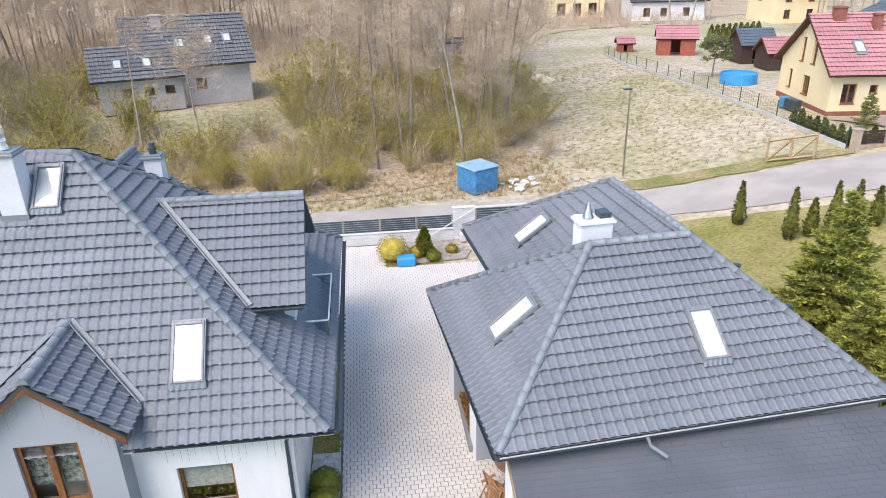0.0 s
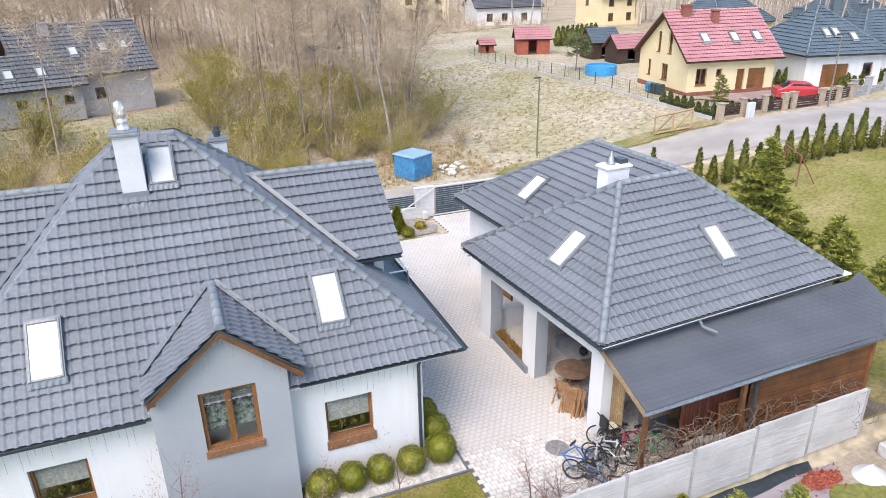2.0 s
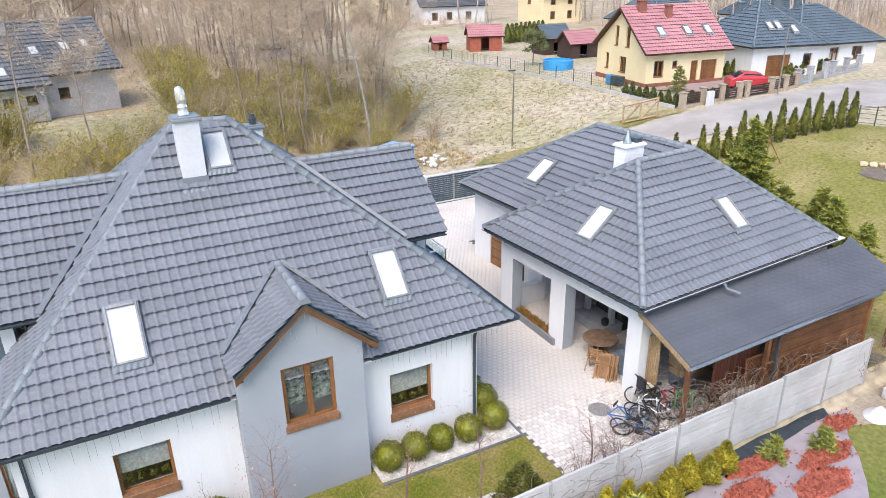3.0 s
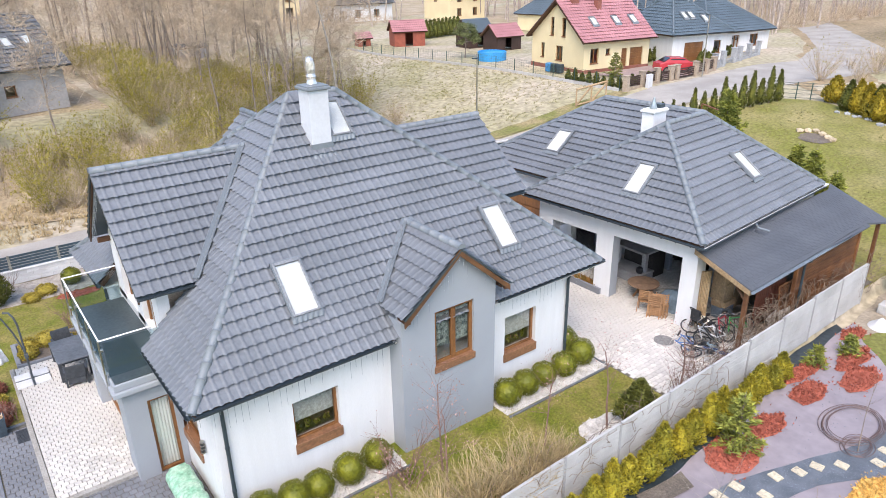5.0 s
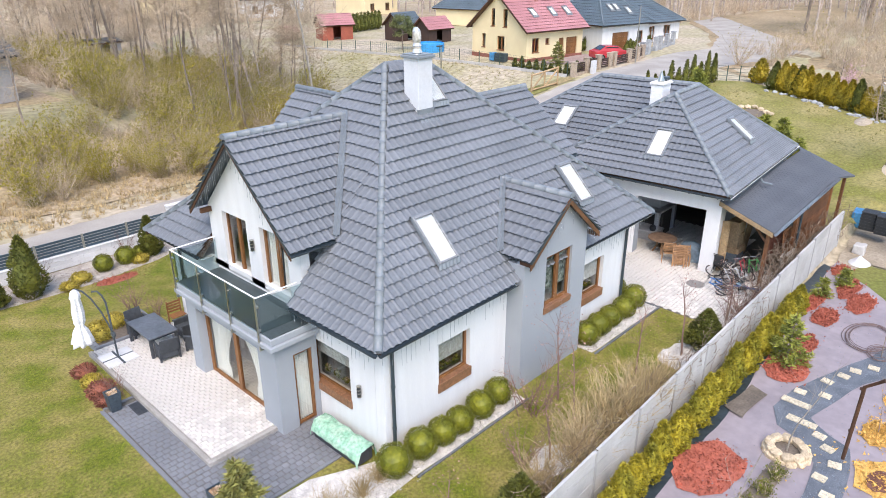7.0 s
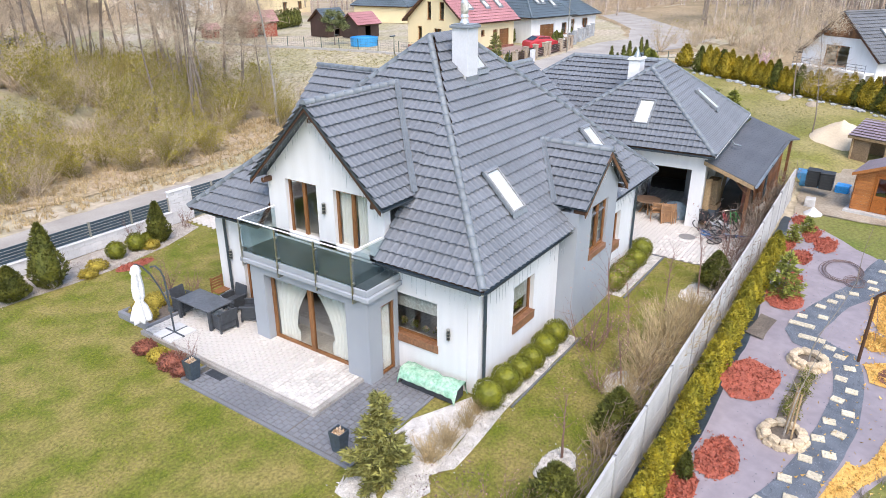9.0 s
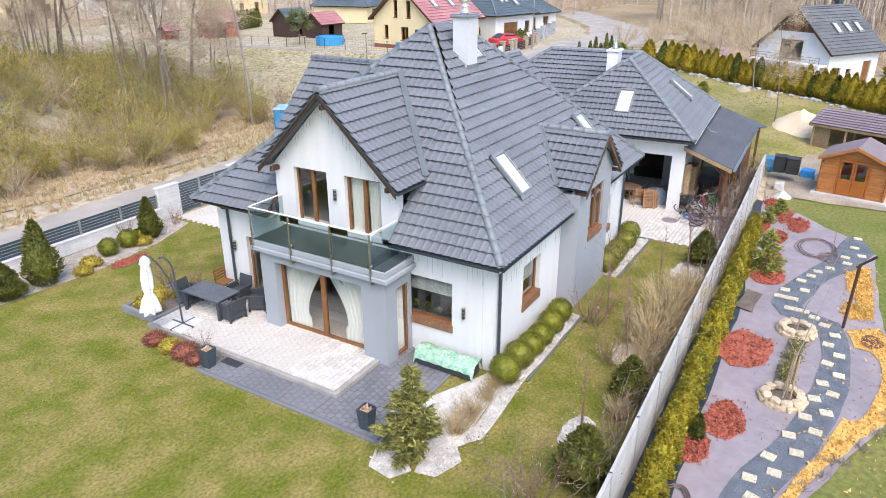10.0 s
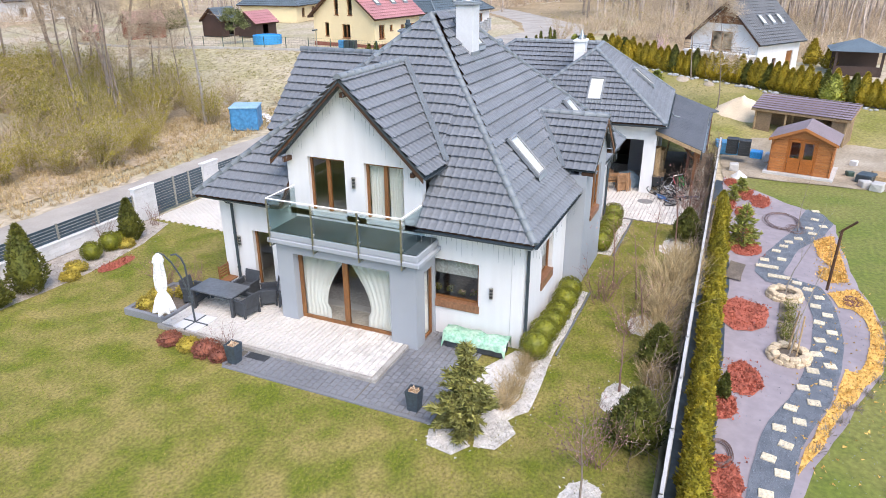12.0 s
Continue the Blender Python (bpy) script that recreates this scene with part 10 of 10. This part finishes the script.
# clutter round the shed
rs_ = random.Random(9)
M_BLUEP = bpy.data.materials["blue_plastic"]
for nm, x, y, sx, sy, sz, m, l in (("blue_tub", 14.4, 7.6, 0.35, 0.35, 0.45, M_BLUEP, "blue plastic tub by the wood store"), ("bathtub", 13.9, 6.3, 0.4, 0.8, 0.5, M_BLOCK, "old white bathtub outdoors"), ("concrete_block", 9.9, 1.5, 0.4, 0.3, 0.45, M_CONCRETE, "grey concrete block on the grass"), ("concrete_block", 10.4, 2.0, 0.3, 0.3, 0.35, M_CONCRETE, "grey concrete block on the grass"), ("dark_sack", 11.4, 1.9, 0.5, 0.4, 0.5, M_GUTTER, "dark plastic sack beside the shed"), ("timber_pallet", 12.0, 1.0, 0.6, 0.5, 0.4, M_RAWWOOD, "stack of pale timber pallets"), ("green_bucket", 12.4, 2.6, 0.2, 0.2, 0.3, M_WIRE, "small green plastic bucket beside the shed"), ("white_bucket", 14.6, 2.2, 0.18, 0.18, 0.35, M_BLOCK, "white plastic bucket beside the shed"), ("stone_trough", 11.0, 8.75, 0.3, 0.25, 0.45, M_CONCRETE, "grey stone trough by the fence"), ("crumpled_tarp", 14.8, 9.4, 0.5, 0.7, 0.8, M_TARP, "crumpled dark blue tarpaulin pile")):
    bm = bmesh.new()
    z = ground_z(x, y)
    box(bm, (-sx, -sy, 0), (sx, sy, sz), pose(x, y, z, 0, 0, rs_.uniform(-25, 25)), 0.04)
    bmesh.ops.subdivide_edges(bm, edges=bm.edges[:], cuts=1, use_grid_fill=True)
    for v in bm.verts:
        v.co += Vector((1, 1, 0.6)) * 0.05 * noise.noise(v.co * 3)
    solo(nm, bm, m, l, nm.split("_")[-1])

# ---- the large garden to the east ----
HEDGE = [(34.7, 21.6), (34.3, 18.6), (33.4, 15.2), (32.6, 12.4), (31.4, 9.2), (28.6, 5.6), (26.7, 1.5), (25.4, -3.5)]
run = [math.dist(p, q) for p, q in zip(HEDGE, HEDGE[1:])]
for i in range(42):
    s_, k = i / 41 * sum(run), 0
    while k < len(run) - 1 and s_ > run[k]:
        s_, k = s_ - run[k], k + 1
    p, q = HEDGE[k], HEDGE[k + 1]
    x, y = p[0] + (q[0] - p[0]) * s_ / run[k], p[1] + (q[1] - p[1]) * s_ / run[k]
    gold = (i * 7) % 10 > 1
    cone_thuja(x, y, 2.15 + 0.25 * math.sin(i * 2.1), 0.62, M_GOLDTHUJA if gold else M_THUJA, 800 + i, "golden-orange thuja of a tall garden hedge" if gold else "green thuja of a tall garden hedge", "tall hedge of the large garden", 2300, 0.12)
for i, (x, y, h, m) in enumerate(((36.4, 23.4, 1.9, M_GOLDTHUJA), (35.0, 20.5, 2.1, M_GOLDTHUJA), (35.8, 20.0, 2.0, M_DARKTHUJA), (34.0, 19.3, 2.0, M_GOLDTHUJA), (44, 2, 2.2, M_GOLDTHUJA), (46, 3.5, 2.4, M_GOLDTHUJA), (45, 0, 2.2, M_DARKTHUJA), (26.5, 3.0, 2.1, M_SPRUCE))):
    cone_thuja(x, y, h, 0.8, m, 840 + i, "broad thuja beside the garden fence", "", 1100, 0.2)
rs_ = random.Random(21)
for i in range(60):
    s_, k = (i + rs_.random()) / 60 * sum(run), 0
    while k < len(run) - 1 and s_ > run[k]:
        s_, k = s_ - run[k], k + 1
    p, q = HEDGE[k], HEDGE[k + 1]
    x, y = p[0] + (q[0] - p[0]) * s_ / run[k] - rs_.uniform(0.7, 1.4), p[1] + (q[1] - p[1]) * s_ / run[k] + 0.2
    bm = bmesh.new()
    bmesh.ops.create_icosphere(bm, subdivisions=1, radius=rs_.uniform(0.1, 0.3))
    for v in bm.verts:
        v.co = Vector((v.co.x, v.co.y, v.co.z * 0.6)) * (1 + 0.35 * noise.noise(v.co * 4 + Vector((i, 0, 0))))
    bmesh.ops.translate(bm, verts=bm.verts, vec=(x, y, ground_z(x, y) + 0.06))
    solo("edging_stone", bm, M_GREYSTONE, "rough grey stone below the tall hedge", "stone", "stones below the tall hedge")
gz = thing("gazebo", (41.6, 0.2, 1.45), "dark open timber gazebo with a blue-grey roof", "gazebo")
for x in (39.8, 43.4):
    for y in (-1.6, 2.0):
        bm = bmesh.new()
        box(bm, (x - 0.1, y - 0.1, 1.2), (x + 0.1, y + 0.1, 3.6))
        part("post", bm, M_FENCEBROWN, gz)
bm = bmesh.new()
a = [bm.verts.new(p) for p in ((39.2, -2.2, 3.6), (44.0, -2.2, 3.6), (44.0, 2.6, 3.6), (39.2, 2.6, 3.6))]
b = bm.verts.new((41.6, 0.2, 4.6))
for i in range(4):
    bm.faces.new((a[i], a[(i + 1) % 4], b))
bm.faces.new(a[::-1])
part("roof", bm, M_BLUEROOF, gz)
for lo, hi in (((39.75, -1.5, 1.3), (39.85, 1.9, 2.3)), ((43.35, -1.5, 1.3), (43.45, 1.9, 3.5))):
    bm = bmesh.new()
    box(bm, lo, hi)
    part("side_panel", bm, M_FENCEBROWN, gz)
plant_tree(5, 22.8, 10.6, 0.6, 1.0, "bare garden trees", "small bare garden tree on the grass")
plant_tree(3, 32.0, 13.4, 0.58, 2.0, "bare garden trees", "small bare garden tree by the hedge")
plant_tree(5, 34.5, 17.0, 0.45, 3.0, "bare garden trees", "small bare garden tree by the hedge")
blossom = shrub_kind(98, 2.6, 14, 900, mat("pink_blossom", (0.72, 0.5, 0.52), (0.62, 0.42, 0.45), rough=0.9, bump=0, island=0.25), 0.12, M_BARK, spread=0.6)
plant_shrub(blossom, "blossom_tree", 38.5, 17.2, 1.0, 0.4, "small ornamental tree in pink blossom", "tree")
wildb = BUSH[2]
for i, (x, y, sz) in enumerate(((44.8, 28.4, 1.3), (46.5, 26, 0.9), (52, 27, 1.2), (56, 24, 1.4), (50, 20, 1.0), (48, 14, 1.3), (53, 12, 1.5), (60, 18, 1.6), (62, 27, 1.4), (13.2, 47.6, 0.9), (13.6, 48.2, 0.8), (66, 10, 1.6), (58, 5, 1.4), (70, 24, 1.6), (14.6, 44, 0.5))):
    plant_shrub(wildb, "wild_bush", x, y, sz, i * 1.2, "leafless brown bush on waste ground", "bush", "bushes on the waste ground")
goal = thing("goal_frame", (24.5, 25.8, 1.8), "rusty metal goal frame on the grass", "goal")
bm = bmesh.new()
za = ground_z(24.1, 25.0)
tube(bm, [(24.1, 25.0, za), (24.1, 25.0, za + 1.75), (25.3, 27.2, za + 1.75), (25.3, 27.2, za + 0.1)], 0.045, 6)
tube(bm, [(24.1, 25.0, za + 1.7), (25.0, 24.6, za + 0.1)], 0.035, 6)
part("frame", bm, M_BRICKRED, goal)
gf = thing("wire_gate", (35.3, 25.5, 2.7), "green wire double gate of the garden", "gate")
for k in range(5):
    a = (34.4 + 0.45 * k, 27.5 - 0.9 * k)
    bm = bmesh.new()
    cyl(bm, (*a, 2.6), (*a, 3.95), 0.04, n=6)
    part("post", bm, M_WIRE, gf)
    if k < 4:
        b = (34.4 + 0.45 * (k + 1), 27.5 - 0.9 * (k + 1))
        bm = bmesh.new()
        for h in (2.8, 3.1, 3.4, 3.7, 3.9):
            tube(bm, [(*a, h), (*b, h)], 0.014, 4)
        part("mesh_panel", bm, M_WIRE, gf)
for i, (x, y) in enumerate(((28.4, 20.6), (28.1, 21.0), (27.8, 21.4), (28.2, 20.1), (27.9, 19.6), (27.7, 19.2))):
    bm = bmesh.new()
    bmesh.ops.create_icosphere(bm, subdivisions=1, radius=0.28)
    for v in bm.verts:
        v.co = Vector((v.co.x, v.co.y, v.co.z * 0.6)) * (1 + 0.3 * noise.noise(v.co * 4 + Vector((i, 0, 0))))
    bmesh.ops.translate(bm, verts=bm.verts, vec=(x, y, ground_z(x, y) + 0.1))
    solo("field_stone", bm, M_SAND, "pale rounded boulder edging a round bed", "stone", "stones round the bed")
patch("soil_bed", blob(27.3, 20.2, 0.8, 1.0, 4), 0.05, M_SOIL, "round bed of grey soil in the grass", "soil")
